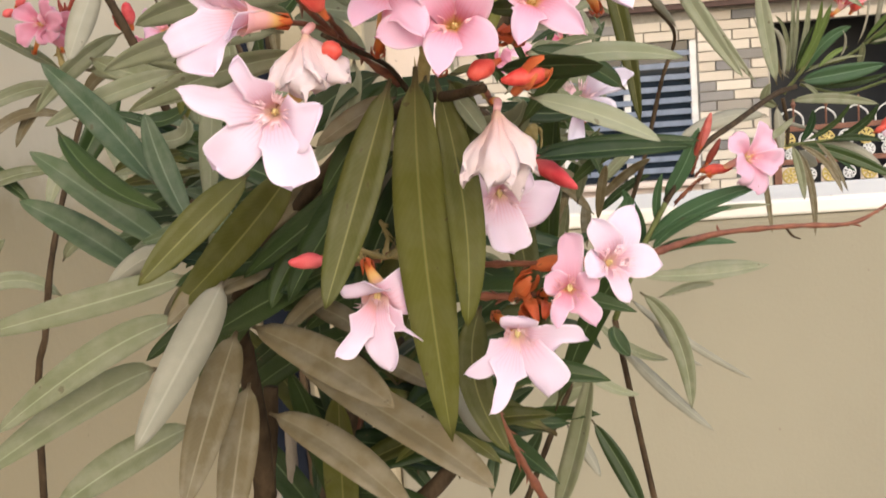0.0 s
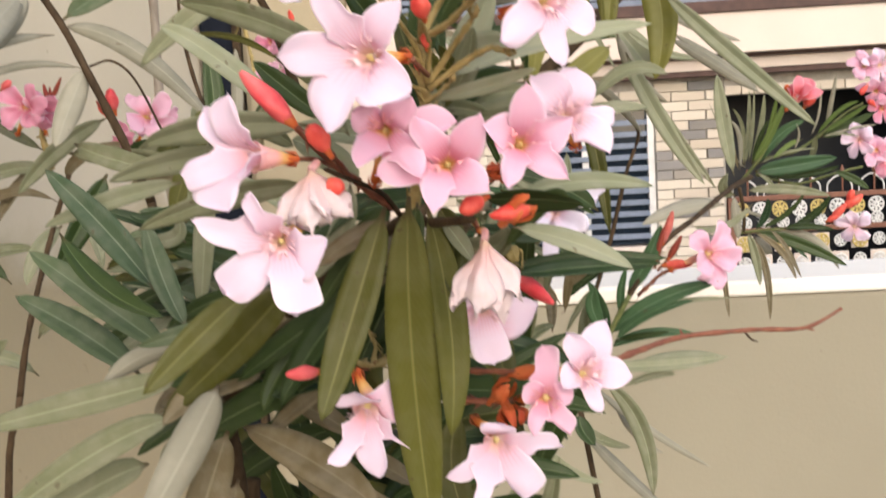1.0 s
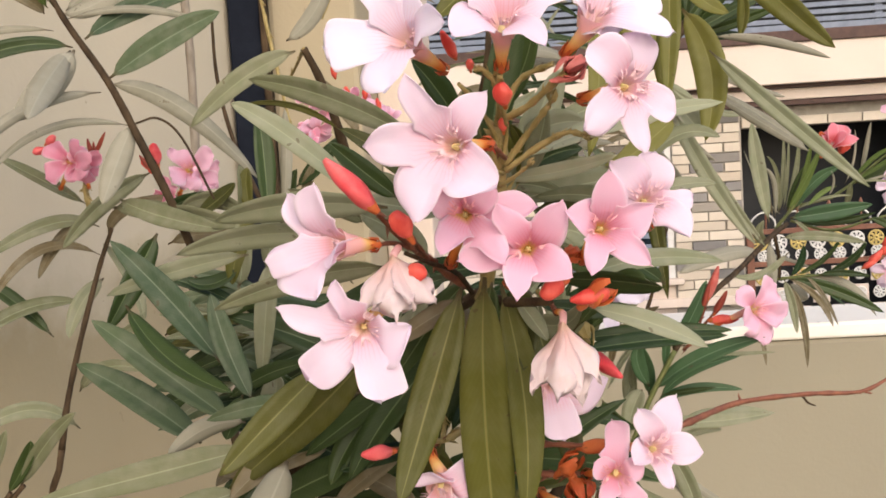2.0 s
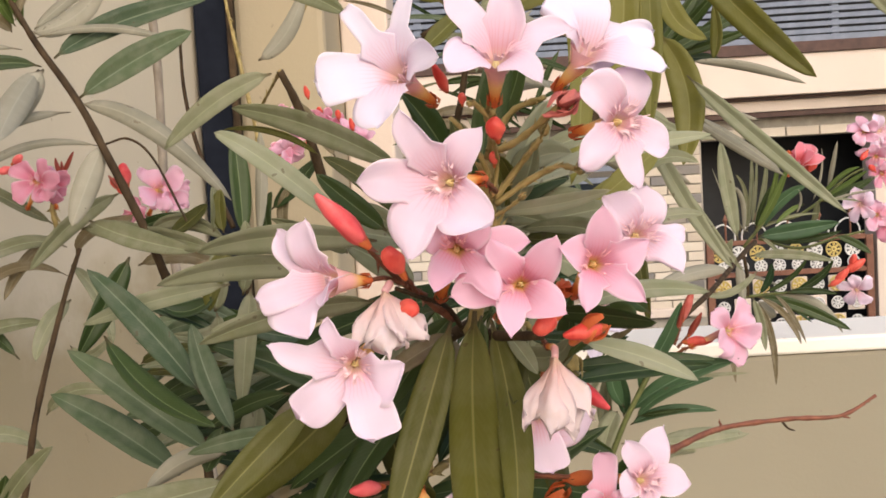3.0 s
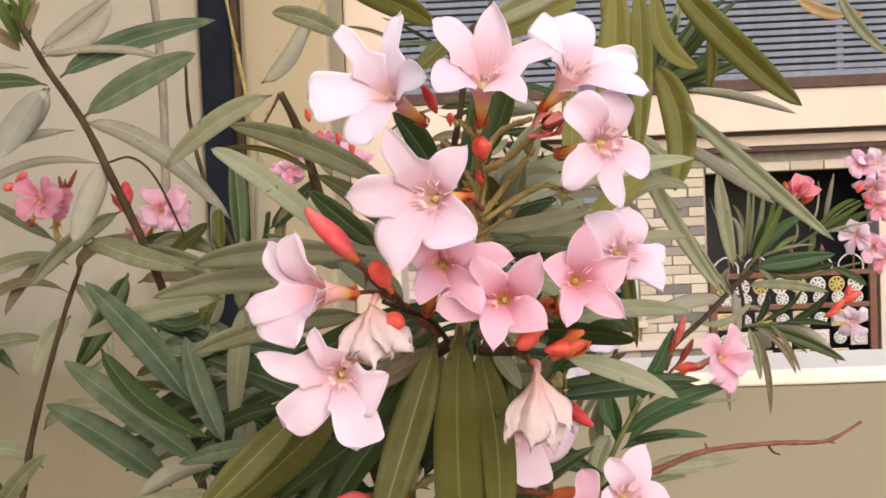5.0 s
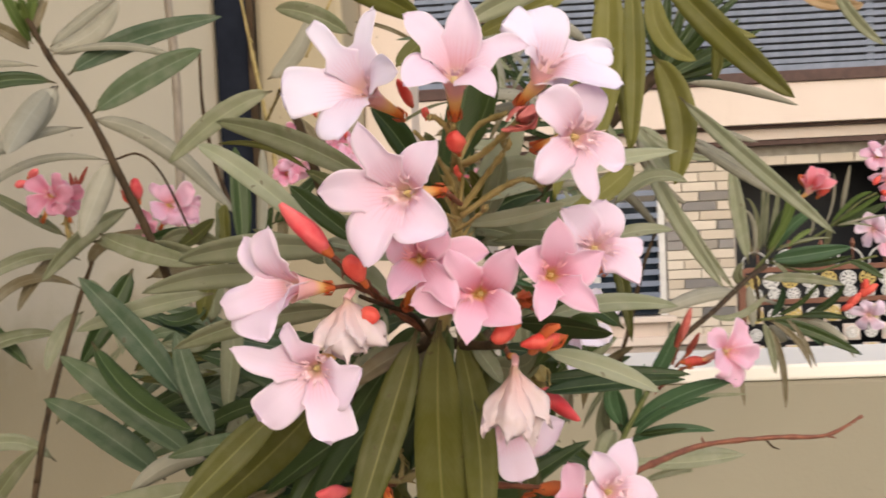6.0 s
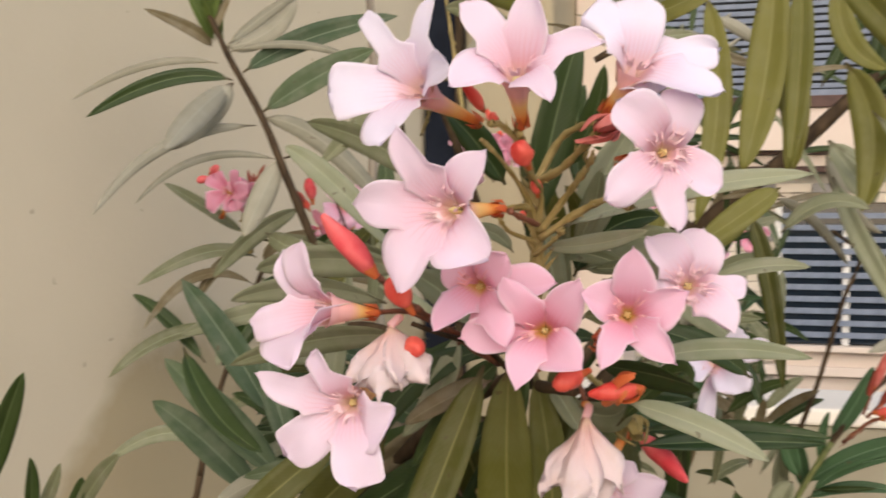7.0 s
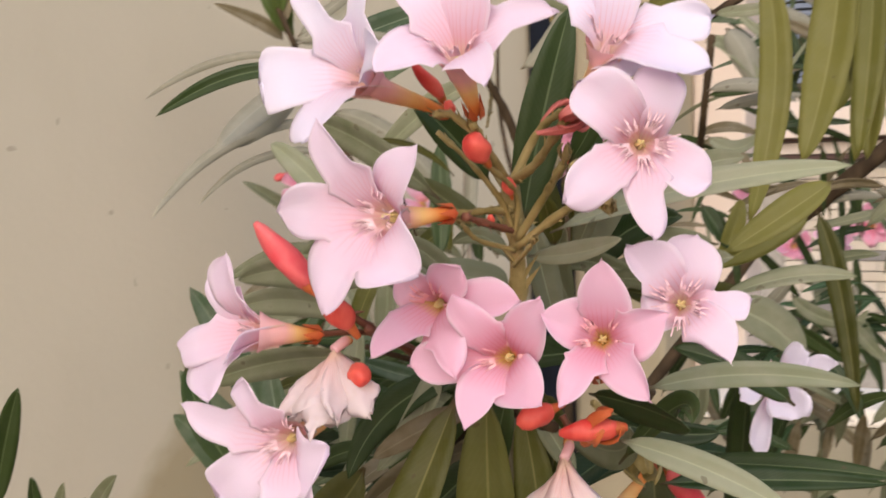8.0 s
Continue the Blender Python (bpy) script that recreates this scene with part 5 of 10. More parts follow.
leaf(bush, (-0.088, 0.57, 1.879), (-0.036, 0.55, 1.853), (-0.003, 0.53, 1.834), 0.0160, (0.29, -0.83, 0.48), "K")
leaf(bush, (-0.099, 0.58, 1.852), (-0.067, 0.565, 1.839), (-0.037, 0.55, 1.817), 0.0156, (0.35, -0.8, 0.48), "K")
leaf(bush, (-0.076, 0.57, 1.9), (-0.062, 0.565, 1.895), (-0.05, 0.56, 1.887), 0.0094, (0.27, -0.91, 0.32), "K")
leaf(bush, (-0.005, 0.56, 1.897), (-0.009, 0.55, 1.871), (0.003, 0.54, 1.844), 0.0131, (0.23, -0.93, 0.28), "O")
leaf(bush, (-0.119, 0.6, 1.909), (-0.104, 0.595, 1.921), (-0.082, 0.59, 1.93), 0.0112, (0.47, -0.86, -0.19), "D")
leaf(bush, (-0.119, 0.6, 1.891), (-0.107, 0.595, 1.896), (-0.094, 0.59, 1.911), 0.0133, (0.08, -0.89, 0.45), "D")
leaf(bush, (-0.06, 0.6, 1.872), (-0.04, 0.59, 1.864), (-0.028, 0.58, 1.859), 0.0098, (0.32, -0.81, 0.49), "K")
leaf(bush, (-0.02, 0.58, 1.863), (-0.012, 0.575, 1.847), (-0.003, 0.57, 1.839), 0.0098, (-0.23, 0.9, -0.38), "U")
leaf(bush, (-0.128, 0.56, 1.952), (-0.149, 0.57, 1.976), (-0.178, 0.58, 2.004), 0.0127, (0.36, -0.92, 0.17), "B")
leaf(bush, (-0.113, 0.55, 1.937), (-0.123, 0.555, 1.958), (-0.13, 0.56, 1.981), 0.0104, (0.41, -0.89, 0.21), "B")
leaf(bush, (-0.128, 0.57, 1.925), (-0.16, 0.582, 1.946), (-0.195, 0.595, 1.968), 0.0141, (0.46, -0.82, 0.35), "B")
leaf(bush, (-0.148, 0.59, 1.911), (-0.177, 0.6, 1.93), (-0.21, 0.61, 1.946), 0.0144, (0.46, -0.8, 0.38), "B")
leaf(bush, (-0.113, 0.6, 1.99), (-0.117, 0.6, 1.967), (-0.121, 0.6, 1.936), 0.0100, (0.03, -0.99, 0.17), "S")
leaf(bush, (-0.113, 0.56, 1.996), (-0.151, 0.58, 1.989), (-0.189, 0.6, 1.978), 0.0086, (0.27, -0.92, 0.27), "P")
leaf(bush, (-0.133, 0.62, 1.954), (-0.153, 0.625, 1.955), (-0.174, 0.63, 1.953), 0.0063, (0.31, -0.77, 0.56), "S")
leaf(bush, (-0.136, 0.62, 1.946), (-0.154, 0.625, 1.94), (-0.166, 0.63, 1.934), 0.0068, (0.17, -0.82, 0.55), "D")
leaf(bush, (-0.143, 0.64, 1.961), (-0.16, 0.64, 1.963), (-0.179, 0.64, 1.963), 0.0059, (0.29, -0.85, 0.43), "S")
leaf(bush, (-0.143, 0.65, 1.955), (-0.161, 0.655, 1.957), (-0.182, 0.66, 1.953), 0.0051, (0.28, -0.87, 0.41), "O")
leaf(bush, (-0.223, 0.78, 1.996), (-0.237, 0.77, 1.968), (-0.252, 0.76, 1.94), 0.0153, (0.55, -0.83, -0.06), "D")
leaf(bush, (-0.134, 0.62, 1.978), (-0.137, 0.62, 1.968), (-0.156, 0.62, 1.969), 0.0079, (0.15, -0.91, 0.38), "S")
leaf(bush, (-0.143, 0.66, 1.982), (-0.158, 0.66, 1.975), (-0.17, 0.66, 1.978), 0.0083, (0.2, -0.8, 0.56), "D")
leaf(bush, (-0.133, 0.66, 2.007), (-0.143, 0.66, 1.991), (-0.147, 0.66, 1.974), 0.0101, (-0.06, -0.98, 0.21), "O")
leaf(bush, (-0.177, 0.64, 1.953), (-0.161, 0.635, 1.959), (-0.135, 0.63, 1.961), 0.0061, (0.26, -0.92, 0.29), "O")
leaf(bush, (-0.179, 0.65, 1.947), (-0.159, 0.645, 1.949), (-0.135, 0.64, 1.951), 0.0068, (0.27, -0.81, 0.51), "O")
leaf(bush, (-0.125, 0.58, 1.934), (-0.128, 0.575, 1.925), (-0.131, 0.57, 1.917), 0.0095, (-0.01, -0.95, 0.32), "D")
leaf(bush, (-0.114, 0.6, 1.939), (-0.116, 0.6, 1.928), (-0.122, 0.6, 1.908), 0.0119, (-0.19, -0.93, 0.32), "S")
leaf(bush, (-0.234, 0.9, 2.001), (-0.216, 0.9, 2.012), (-0.203, 0.9, 2.023), 0.0111, (0.04, -0.94, 0.34), "O")
leaf(bush, (-0.14, 0.8, 2.001), (-0.143, 0.8, 2.016), (-0.138, 0.8, 2.03), 0.0080, (-0.08, -1, 0.05), "D")
leaf(bush, (-0.131, 0.8, 2.004), (-0.132, 0.8, 2.019), (-0.127, 0.8, 2.033), 0.0073, (-0.06, -1, 0.06), "K")
branch(bush, "stem", [(-0.108, 0.62, 1.852), (-0.111, 0.62, 1.828), (-0.117, 0.62, 1.795)], [0.005, 0.0055, 0.006], BARK)
branch(bush, "stem", [(-0.111, 0.66, 1.826), (-0.112, 0.66, 1.808), (-0.113, 0.66, 1.779)], [0.004, 0.0045, 0.005], BARK_GREY)
branch(bush, "stem", [(-0.078, 0.68, 1.823), (-0.086, 0.68, 1.8), (-0.098, 0.68, 1.77)], [0.003, 0.0032, 0.0035], STALK_RED)
branch(bush, "stem", [(-0.053, 0.66, 1.862), (-0.049, 0.66, 1.839), (-0.047, 0.66, 1.816)], [0.0032, 0.0034, 0.0036], BARK)
leaf(bush, (-0.033, 0.7, 1.774), (-0.041, 0.704, 1.8), (-0.051, 0.709, 1.817), 0.0077, (0.39, -0.83, 0.4), "D")
leaf(bush, (-0.082, 0.7, 1.798), (-0.089, 0.705, 1.818), (-0.097, 0.71, 1.829), 0.0070, (0.51, -0.77, 0.38), "D")
leaf(bush, (-0.025, 0.7, 1.791), (-0.008, 0.706, 1.809), (0.009, 0.711, 1.819), 0.0094, (-0.17, -0.84, 0.52), "D")
leaf(bush, (-0.104, 0.7, 1.77), (-0.087, 0.706, 1.783), (-0.072, 0.711, 1.785), 0.0082, (0.08, -0.86, 0.5), "S")
leaf(bush, (-0.055, 0.7, 1.777), (-0.057, 0.708, 1.799), (-0.06, 0.716, 1.812), 0.0078, (0.34, -0.89, 0.31), "D")
leaf(bush, (-0.048, 0.7, 1.8), (-0.039, 0.707, 1.815), (-0.03, 0.713, 1.82), 0.0091, (-0.05, -0.91, 0.4), "D")
leaf(bush, (-0.111, 0.7, 1.764), (-0.108, 0.697, 1.789), (-0.106, 0.695, 1.805), 0.0066, (0.36, -0.88, 0.31), "B")
leaf(bush, (-0.038, 0.7, 1.79), (-0.044, 0.711, 1.815), (-0.051, 0.721, 1.831), 0.0088, (-0.15, -0.97, 0.21), "B")
leaf(bush, (-0.049, 0.7, 1.805), (-0.045, 0.702, 1.825), (-0.042, 0.705, 1.836), 0.0091, (-0.17, -0.93, 0.33), "D")
leaf(bush, (-0.046, 0.7, 1.791), (-0.059, 0.702, 1.81), (-0.072, 0.704, 1.82), 0.0094, (0.39, -0.77, 0.5), "D")
leaf(bush, (-0.016, 0.7, 1.808), (-0.03, 0.703, 1.825), (-0.044, 0.707, 1.833), 0.0057, (0.28, -0.85, 0.45), "B")
leaf(bush, (-0.094, 0.7, 1.797), (-0.08, 0.714, 1.805), (-0.066, 0.728, 1.804), 0.0095, (0, -0.84, 0.55), "B")
leaf(bush, (-0.085, 0.7, 1.799), (-0.103, 0.694, 1.819), (-0.122, 0.688, 1.83), 0.0091, (0.03, -1, 0.03), "D")
leaf(bush, (-0.049, 0.7, 1.787), (-0.058, 0.71, 1.81), (-0.067, 0.72, 1.823), 0.0054, (0.44, -0.82, 0.37), "B")
leaf(bush, (-0.064, 0.7, 1.809), (-0.063, 0.707, 1.834), (-0.062, 0.713, 1.85), 0.0065, (-0.22, -0.94, 0.27), "S")
leaf(bush, (-0.047, 0.7, 1.779), (-0.039, 0.708, 1.793), (-0.032, 0.716, 1.797), 0.0068, (-0.23, -0.84, 0.5), "B")
leaf(bush, (-0.035, 0.7, 1.807), (-0.04, 0.709, 1.829), (-0.046, 0.719, 1.843), 0.0056, (0.33, -0.9, 0.3), "D")
leaf(bush, (-0.017, 0.7, 1.763), (-0.015, 0.708, 1.778), (-0.013, 0.717, 1.783), 0.0074, (-0.31, -0.88, 0.36), "B")
leaf(bush, (-0.048, 0.7, 1.766), (-0.034, 0.705, 1.782), (-0.021, 0.711, 1.788), 0.0084, (-0.12, -0.83, 0.54), "D")
leaf(bush, (-0.084, 0.7, 1.811), (-0.071, 0.704, 1.83), (-0.059, 0.709, 1.839), 0.0070, (0.01, -0.92, 0.38), "D")
leaf(bush, (-0.058, 0.7, 1.785), (-0.061, 0.703, 1.803), (-0.066, 0.705, 1.811), 0.0090, (0.51, -0.77, 0.38), "D")
leaf(bush, (-0.109, 0.7, 1.81), (-0.093, 0.698, 1.823), (-0.078, 0.696, 1.827), 0.0057, (0.38, -0.93, -0.05), "S")
leaf(bush, (-0.023, 0.7, 1.797), (-0.014, 0.706, 1.822), (-0.005, 0.713, 1.838), 0.0060, (-0.31, -0.86, 0.41), "D")
leaf(bush, (-0.098, 0.7, 1.803), (-0.086, 0.691, 1.82), (-0.076, 0.683, 1.827), 0.0078, (0.01, -0.87, 0.5), "S")
leaf(bush, (-0.053, 0.7, 1.804), (-0.053, 0.685, 1.832), (-0.054, 0.671, 1.851), 0.0054, (0.34, -0.89, 0.31), "B")
leaf(bush, (-0.047, 0.7, 1.764), (-0.058, 0.702, 1.78), (-0.069, 0.704, 1.787), 0.0088, (0.45, -0.67, 0.59), "D")

# ---- oleander behind, beside the plaster wall ----
wall_bush = thing("oleander_bush", (-0.3, 0.95, 0), "slender oleander with grey-green leaves against the plaster wall", "shrub", "oleander bushes")
branch(wall_bush, "stem", [(-0.331, 0.9, 2.173), (-0.313, 0.895, 2.141), (-0.284, 0.885, 2.099), (-0.262, 0.88, 2.054), (-0.244, 0.885, 2.008), (-0.236, 0.9, 1.972)], [0.0028, 0.0034, 0.0038, 0.0042, 0.0046, 0.005], BARK)
branch(wall_bush, "stem", [(-0.236, 0.9, 1.972), (-0.22, 0.92, 1.7), (-0.28, 0.95, 0.9), (-0.3, 0.95, 0)], [0.005, 0.006, 0.008, 0.011], BARK)
branch(wall_bush, "stem", [(-0.329, 0.99, 1.992), (-0.34, 0.98, 1.957), (-0.352, 0.96, 1.902), (-0.361, 0.95, 1.86), (-0.369, 0.95, 1.823)], [0.0024, 0.003, 0.0034, 0.0037, 0.004], BARK)
branch(wall_bush, "stem", [(-0.369, 0.95, 1.823), (-0.396, 0.96, 1.679), (-0.447, 0.979, 0.9), (-0.31, 0.95, 0)], [0.004, 0.0045, 0.007, 0.01], BARK)
branch(wall_bush, "stem", [(-0.335, 1.25, 2.268), (-0.33, 1.25, 2.199), (-0.329, 1.25, 2.13), (-0.332, 1.25, 2.025)], [0.006, 0.0065, 0.007, 0.007], BARK_GREY, "bare grey woody stem")
branch(wall_bush, "stem", [(-0.332, 1.25, 2.025), (-0.26, 1.2, 1.2), (-0.3, 0.95, 0)], [0.007, 0.008, 0.01], BARK_GREY)
branch(wall_bush, "stem", [(-0.317, 1.3, 2.198), (-0.316, 1.3, 2.132), (-0.303, 1.3, 2.064), (-0.27, 1.28, 1.99)], [0.0025, 0.003, 0.0035, 0.004], BARK)
branch(wall_bush, "stem", [(-0.281, 1.35, 2.264), (-0.268, 1.35, 2.182), (-0.251, 1.33, 2.104), (-0.239, 1.3, 2.06)], [0.0022, 0.0026, 0.003, 0.003], STALK)
branch(wall_bush, "stem", [(-0.121, 0.76, 2.099), (-0.115, 0.77, 2.083), (-0.11, 0.78, 2.063), (-0.106, 0.8, 2.035)], [0.0032, 0.0036, 0.004, 0.0045], BARK)
branch(wall_bush, "stem", [(-0.152, 0.84, 2.08), (-0.134, 0.8, 2.093), (-0.121, 0.76, 2.099)], [0.001, 0.0012, 0.0014], STALK)
branch(wall_bush, "stem", [(-0.137, 1.1, 2.217), (-0.152, 1.1, 2.188), (-0.166, 1.1, 2.16)], [0.0016, 0.0016, 0.0012], STALK)
leaf(wall_bush, (-0.283, 0.885, 2.101), (-0.246, 0.893, 2.125), (-0.205, 0.9, 2.144), 0.0200, (0.16, -0.98, 0.14), "B")
leaf(wall_bush, (-0.3, 0.89, 2.13), (-0.258, 0.905, 2.154), (-0.194, 0.92, 2.17), 0.0175, (0.21, -0.97, 0.13), "B")
leaf(wall_bush, (-0.311, 0.89, 2.145), (-0.261, 0.895, 2.149), (-0.216, 0.9, 2.136), 0.0064, (-0.34, 0.91, -0.23), "U")
leaf(wall_bush, (-0.316, 0.9, 2.152), (-0.295, 0.915, 2.174), (-0.264, 0.93, 2.199), 0.0092, (-0.13, 0.99, -0.11), "U")
leaf(wall_bush, (-0.32, 0.9, 2.15), (-0.289, 0.905, 2.159), (-0.267, 0.91, 2.184), 0.0164, (-0.11, 0.97, -0.22), "U")
leaf(wall_bush, (-0.308, 0.89, 2.123), (-0.32, 0.87, 2.099), (-0.339, 0.85, 2.074), 0.0213, (-0.38, 0.92, 0.07), "U")
leaf(wall_bush, (-0.284, 0.885, 2.097), (-0.233, 0.878, 2.078), (-0.179, 0.87, 2.025), 0.0146, (-0.43, 0.89, -0.15), "U")
leaf(wall_bush, (-0.269, 0.885, 2.069), (-0.278, 0.872, 2.041), (-0.286, 0.86, 2.014), 0.0175, (-0.34, 0.94, 0), "U")
leaf(wall_bush, (-0.126, 0.76, 2.098), (-0.161, 0.77, 2.085), (-0.197, 0.78, 2.059), 0.0136, (0.1, -0.98, 0.16), "S")
leaf(wall_bush, (-0.088, 0.84, 2.139), (-0.116, 0.85, 2.156), (-0.142, 0.86, 2.163), 0.0135, (0.22, -0.98, -0), "S")
leaf(wall_bush, (-0.149, 0.76, 2.005), (-0.15, 0.765, 2.036), (-0.153, 0.77, 2.067), 0.0123, (0.48, -0.88, 0.01), "D")
leaf(wall_bush, (-0.144, 0.78, 2.003), (-0.141, 0.785, 2.037), (-0.141, 0.79, 2.067), 0.0076, (0.01, 1, -0.02), "U")
leaf(wall_bush, (-0.181, 0.85, 2.004), (-0.183, 0.85, 2.02), (-0.181, 0.85, 2.033), 0.0103, (-0.15, -0.99, 0.02), "O")
leaf(wall_bush, (-0.188, 0.85, 2.005), (-0.185, 0.85, 2.02), (-0.187, 0.85, 2.035), 0.0090, (0.59, -0.81, 0.01), "S")
leaf(wall_bush, (-0.143, 0.72, 1.975), (-0.139, 0.72, 1.997), (-0.139, 0.72, 2.016), 0.0107, (0.03, -1, 0.08), "S")
leaf(wall_bush, (-0.154, 0.7, 1.969), (-0.151, 0.7, 1.987), (-0.151, 0.7, 2.006), 0.0115, (0.01, -0.99, 0.1), "S")
leaf(wall_bush, (-0.1, 0.82, 2.049), (-0.11, 0.82, 2.067), (-0.123, 0.82, 2.086), 0.0095, (0.41, -0.9, 0.12), "K")
leaf(wall_bush, (-0.258, 0.9, 2.006), (-0.226, 0.875, 2.002), (-0.189, 0.85, 1.994), 0.0147, (0.24, -0.94, -0.23), "S")
leaf(wall_bush, (-0.288, 0.9, 2.016), (-0.252, 0.88, 2.003), (-0.203, 0.86, 1.992), 0.0161, (0.38, -0.89, 0.23), "S")
leaf(wall_bush, (-0.252, 0.92, 2.005), (-0.223, 0.91, 2.012), (-0.193, 0.9, 1.998), 0.0129, (0.24, -0.92, -0.31), "S")
leaf(wall_bush, (-0.265, 0.93, 1.98), (-0.229, 0.925, 1.986), (-0.199, 0.92, 1.972), 0.0130, (0.29, -0.93, 0.24), "K")
leaf(wall_bush, (-0.139, 0.8, 2.019), (-0.124, 0.8, 2.032), (-0.108, 0.8, 2.049), 0.0108, (-0.1, -0.95, 0.29), "D")
leaf(wall_bush, (-0.169, 0.95, 2.126), (-0.146, 0.95, 2.146), (-0.131, 0.95, 2.179), 0.0131, (-0.02, 1, 0.02), "U")
leaf(wall_bush, (-0.313, 0.9, 2.126), (-0.358, 0.884, 2.126), (-0.413, 0.867, 2.099), 0.0124, (0.4, -0.9, 0.16), "D")
leaf(wall_bush, (-0.33, 0.91, 2.14), (-0.387, 0.905, 2.14), (-0.448, 0.9, 2.115), 0.0067, (-0.4, 0.88, -0.24), "U")
leaf(wall_bush, (-0.295, 0.9, 2.093), (-0.337, 0.845, 2.076), (-0.359, 0.79, 2.028), 0.0088, (-0.38, 0.92, -0.09), "U")
leaf(wall_bush, (-0.271, 0.89, 2.067), (-0.318, 0.86, 2.068), (-0.352, 0.83, 2.036), 0.0062, (-0.35, 0.91, -0.22), "U")
leaf(wall_bush, (-0.315, 0.9, 2.124), (-0.305, 0.832, 2.097), (-0.291, 0.765, 2.069), 0.0187, (-0.35, 0.94, 0.02), "U")
leaf(wall_bush, (-0.343, 1, 1.993), (-0.375, 0.975, 1.998), (-0.423, 0.95, 1.972), 0.0120, (0.36, -0.88, 0.3), "S")
leaf(wall_bush, (-0.344, 1, 1.97), (-0.384, 0.975, 1.978), (-0.418, 0.95, 1.937), 0.0089, (0.33, -0.89, 0.31), "K")
leaf(wall_bush, (-0.343, 1, 1.951), (-0.358, 0.985, 1.932), (-0.364, 0.97, 1.907), 0.0143, (0.26, -0.94, 0.21), "S")
leaf(wall_bush, (-0.361, 1, 1.933), (-0.409, 0.975, 1.929), (-0.45, 0.95, 1.897), 0.0128, (0.3, -0.84, 0.46), "S")
leaf(wall_bush, (-0.385, 0.99, 1.906), (-0.42, 0.992, 1.94), (-0.455, 0.995, 1.961), 0.0127, (0.62, -0.73, 0.28), "D")
leaf(wall_bush, (-0.345, 1, 2.007), (-0.372, 0.99, 1.985), (-0.389, 0.98, 1.955), 0.0100, (0.18, -0.94, 0.28), "K")
leaf(wall_bush, (-0.352, 1, 2.012), (-0.383, 0.985, 2.035), (-0.41, 0.97, 2.054), 0.0109, (0.58, -0.76, 0.3), "S")
leaf(wall_bush, (-0.281, 0.95, 2.034), (-0.316, 0.94, 2.013), (-0.346, 0.93, 1.981), 0.0144, (0.55, -0.81, -0.2), "S")
leaf(wall_bush, (-0.313, 0.95, 2.009), (-0.271, 0.94, 2.004), (-0.235, 0.93, 1.99), 0.0159, (0.32, -0.94, -0.08), "S")
leaf(wall_bush, (-0.361, 0.97, 1.834), (-0.396, 0.95, 1.855), (-0.442, 0.93, 1.832), 0.0134, (0.44, -0.83, 0.34), "S")
leaf(wall_bush, (-0.359, 0.97, 1.864), (-0.332, 0.96, 1.884), (-0.295, 0.95, 1.881), 0.0112, (0.36, -0.85, 0.4), "S")
leaf(wall_bush, (-0.341, 1, 1.979), (-0.317, 0.99, 1.952), (-0.305, 0.98, 1.916), 0.0116, (0.49, -0.86, 0.13), "S")
leaf(wall_bush, (-0.336, 1, 1.988), (-0.314, 0.99, 2.007), (-0.267, 0.98, 2.014), 0.0112, (0.25, -0.88, 0.39), "K")
leaf(wall_bush, (-0.283, 0.96, 1.998), (-0.258, 0.955, 2.011), (-0.225, 0.95, 2.014), 0.0091, (0.27, -0.92, 0.29), "D")
leaf(wall_bush, (-0.347, 1, 1.914), (-0.329, 0.99, 1.906), (-0.304, 0.98, 1.925), 0.0087, (0.42, -0.91, 0.03), "S")
leaf(wall_bush, (-0.34, 0.92, 2.154), (-0.352, 0.91, 2.166), (-0.385, 0.9, 2.181), 0.0096, (0.53, -0.85, 0.03), "K")
leaf(wall_bush, (-0.337, 0.92, 2.158), (-0.345, 0.91, 2.178), (-0.353, 0.9, 2.206), 0.0085, (0.65, -0.76, -0.03), "G")
young = random.Random(5)
for n in range(9):
    an = n * 2.4
    out = Vector((0.45 * math.cos(an), 0.45 * math.sin(an), young.uniform(0.5, 1.1))).normalized()
    base = Vector((-0.331, 0.905, 2.16 + 0.002 * n))
    size = young.uniform(0.018, 0.034)
    leaf(wall_bush, base, base + out * size * 0.5 + Vector((0, 0, 0.002)), base + out * size, young.uniform(0.0035, 0.006), (0.3 * math.cos(an), -0.9, 0.3), "G" if n % 3 else "K")
leaf(wall_bush, (-0.332, 0.92, 2.16), (-0.331, 0.91, 2.181), (-0.327, 0.9, 2.208), 0.0085, (0.59, -0.8, -0.14), "G")
leaf(wall_bush, (-0.33, 0.92, 2.154), (-0.334, 0.91, 2.173), (-0.339, 0.9, 2.185), 0.0066, (0.21, -0.94, -0.25), "G")
branch(wall_bush, "stem", [(-0.268, 0.89, 2.069), (-0.249, 0.88, 2.071), (-0.23, 0.87, 2.056), (-0.208, 0.86, 2.013)], [0.0012, 0.0013, 0.0013, 0.0012], BARK)
flower(wall_bush, (-0.348, 0.96, 2.047), (0, -0.99, 0.11), [(-37, -21, 0.0220, 0.0165), (-134, 33, 0.0220, 0.0165), (172, 8, 0.0220, 0.0165), (123, 28, 0.0220, 0.0165), (36, 3, 0.0220, 0.0165)], "rose", (-0.364, 0.98, 2.026))
flower(wall_bush, (-0.34, 0.97, 2.041), (0.44, -0.87, -0.22), [(-66, 17, 0.0180, 0.0144), (-127, 34, 0.0180, 0.0144), (148, -34, 0.0180, 0.0144), (101, -38, 0.0180, 0.0144), (3, 56, 0.0180, 0.0144)], "rose", (-0.341, 0.98, 2.025))
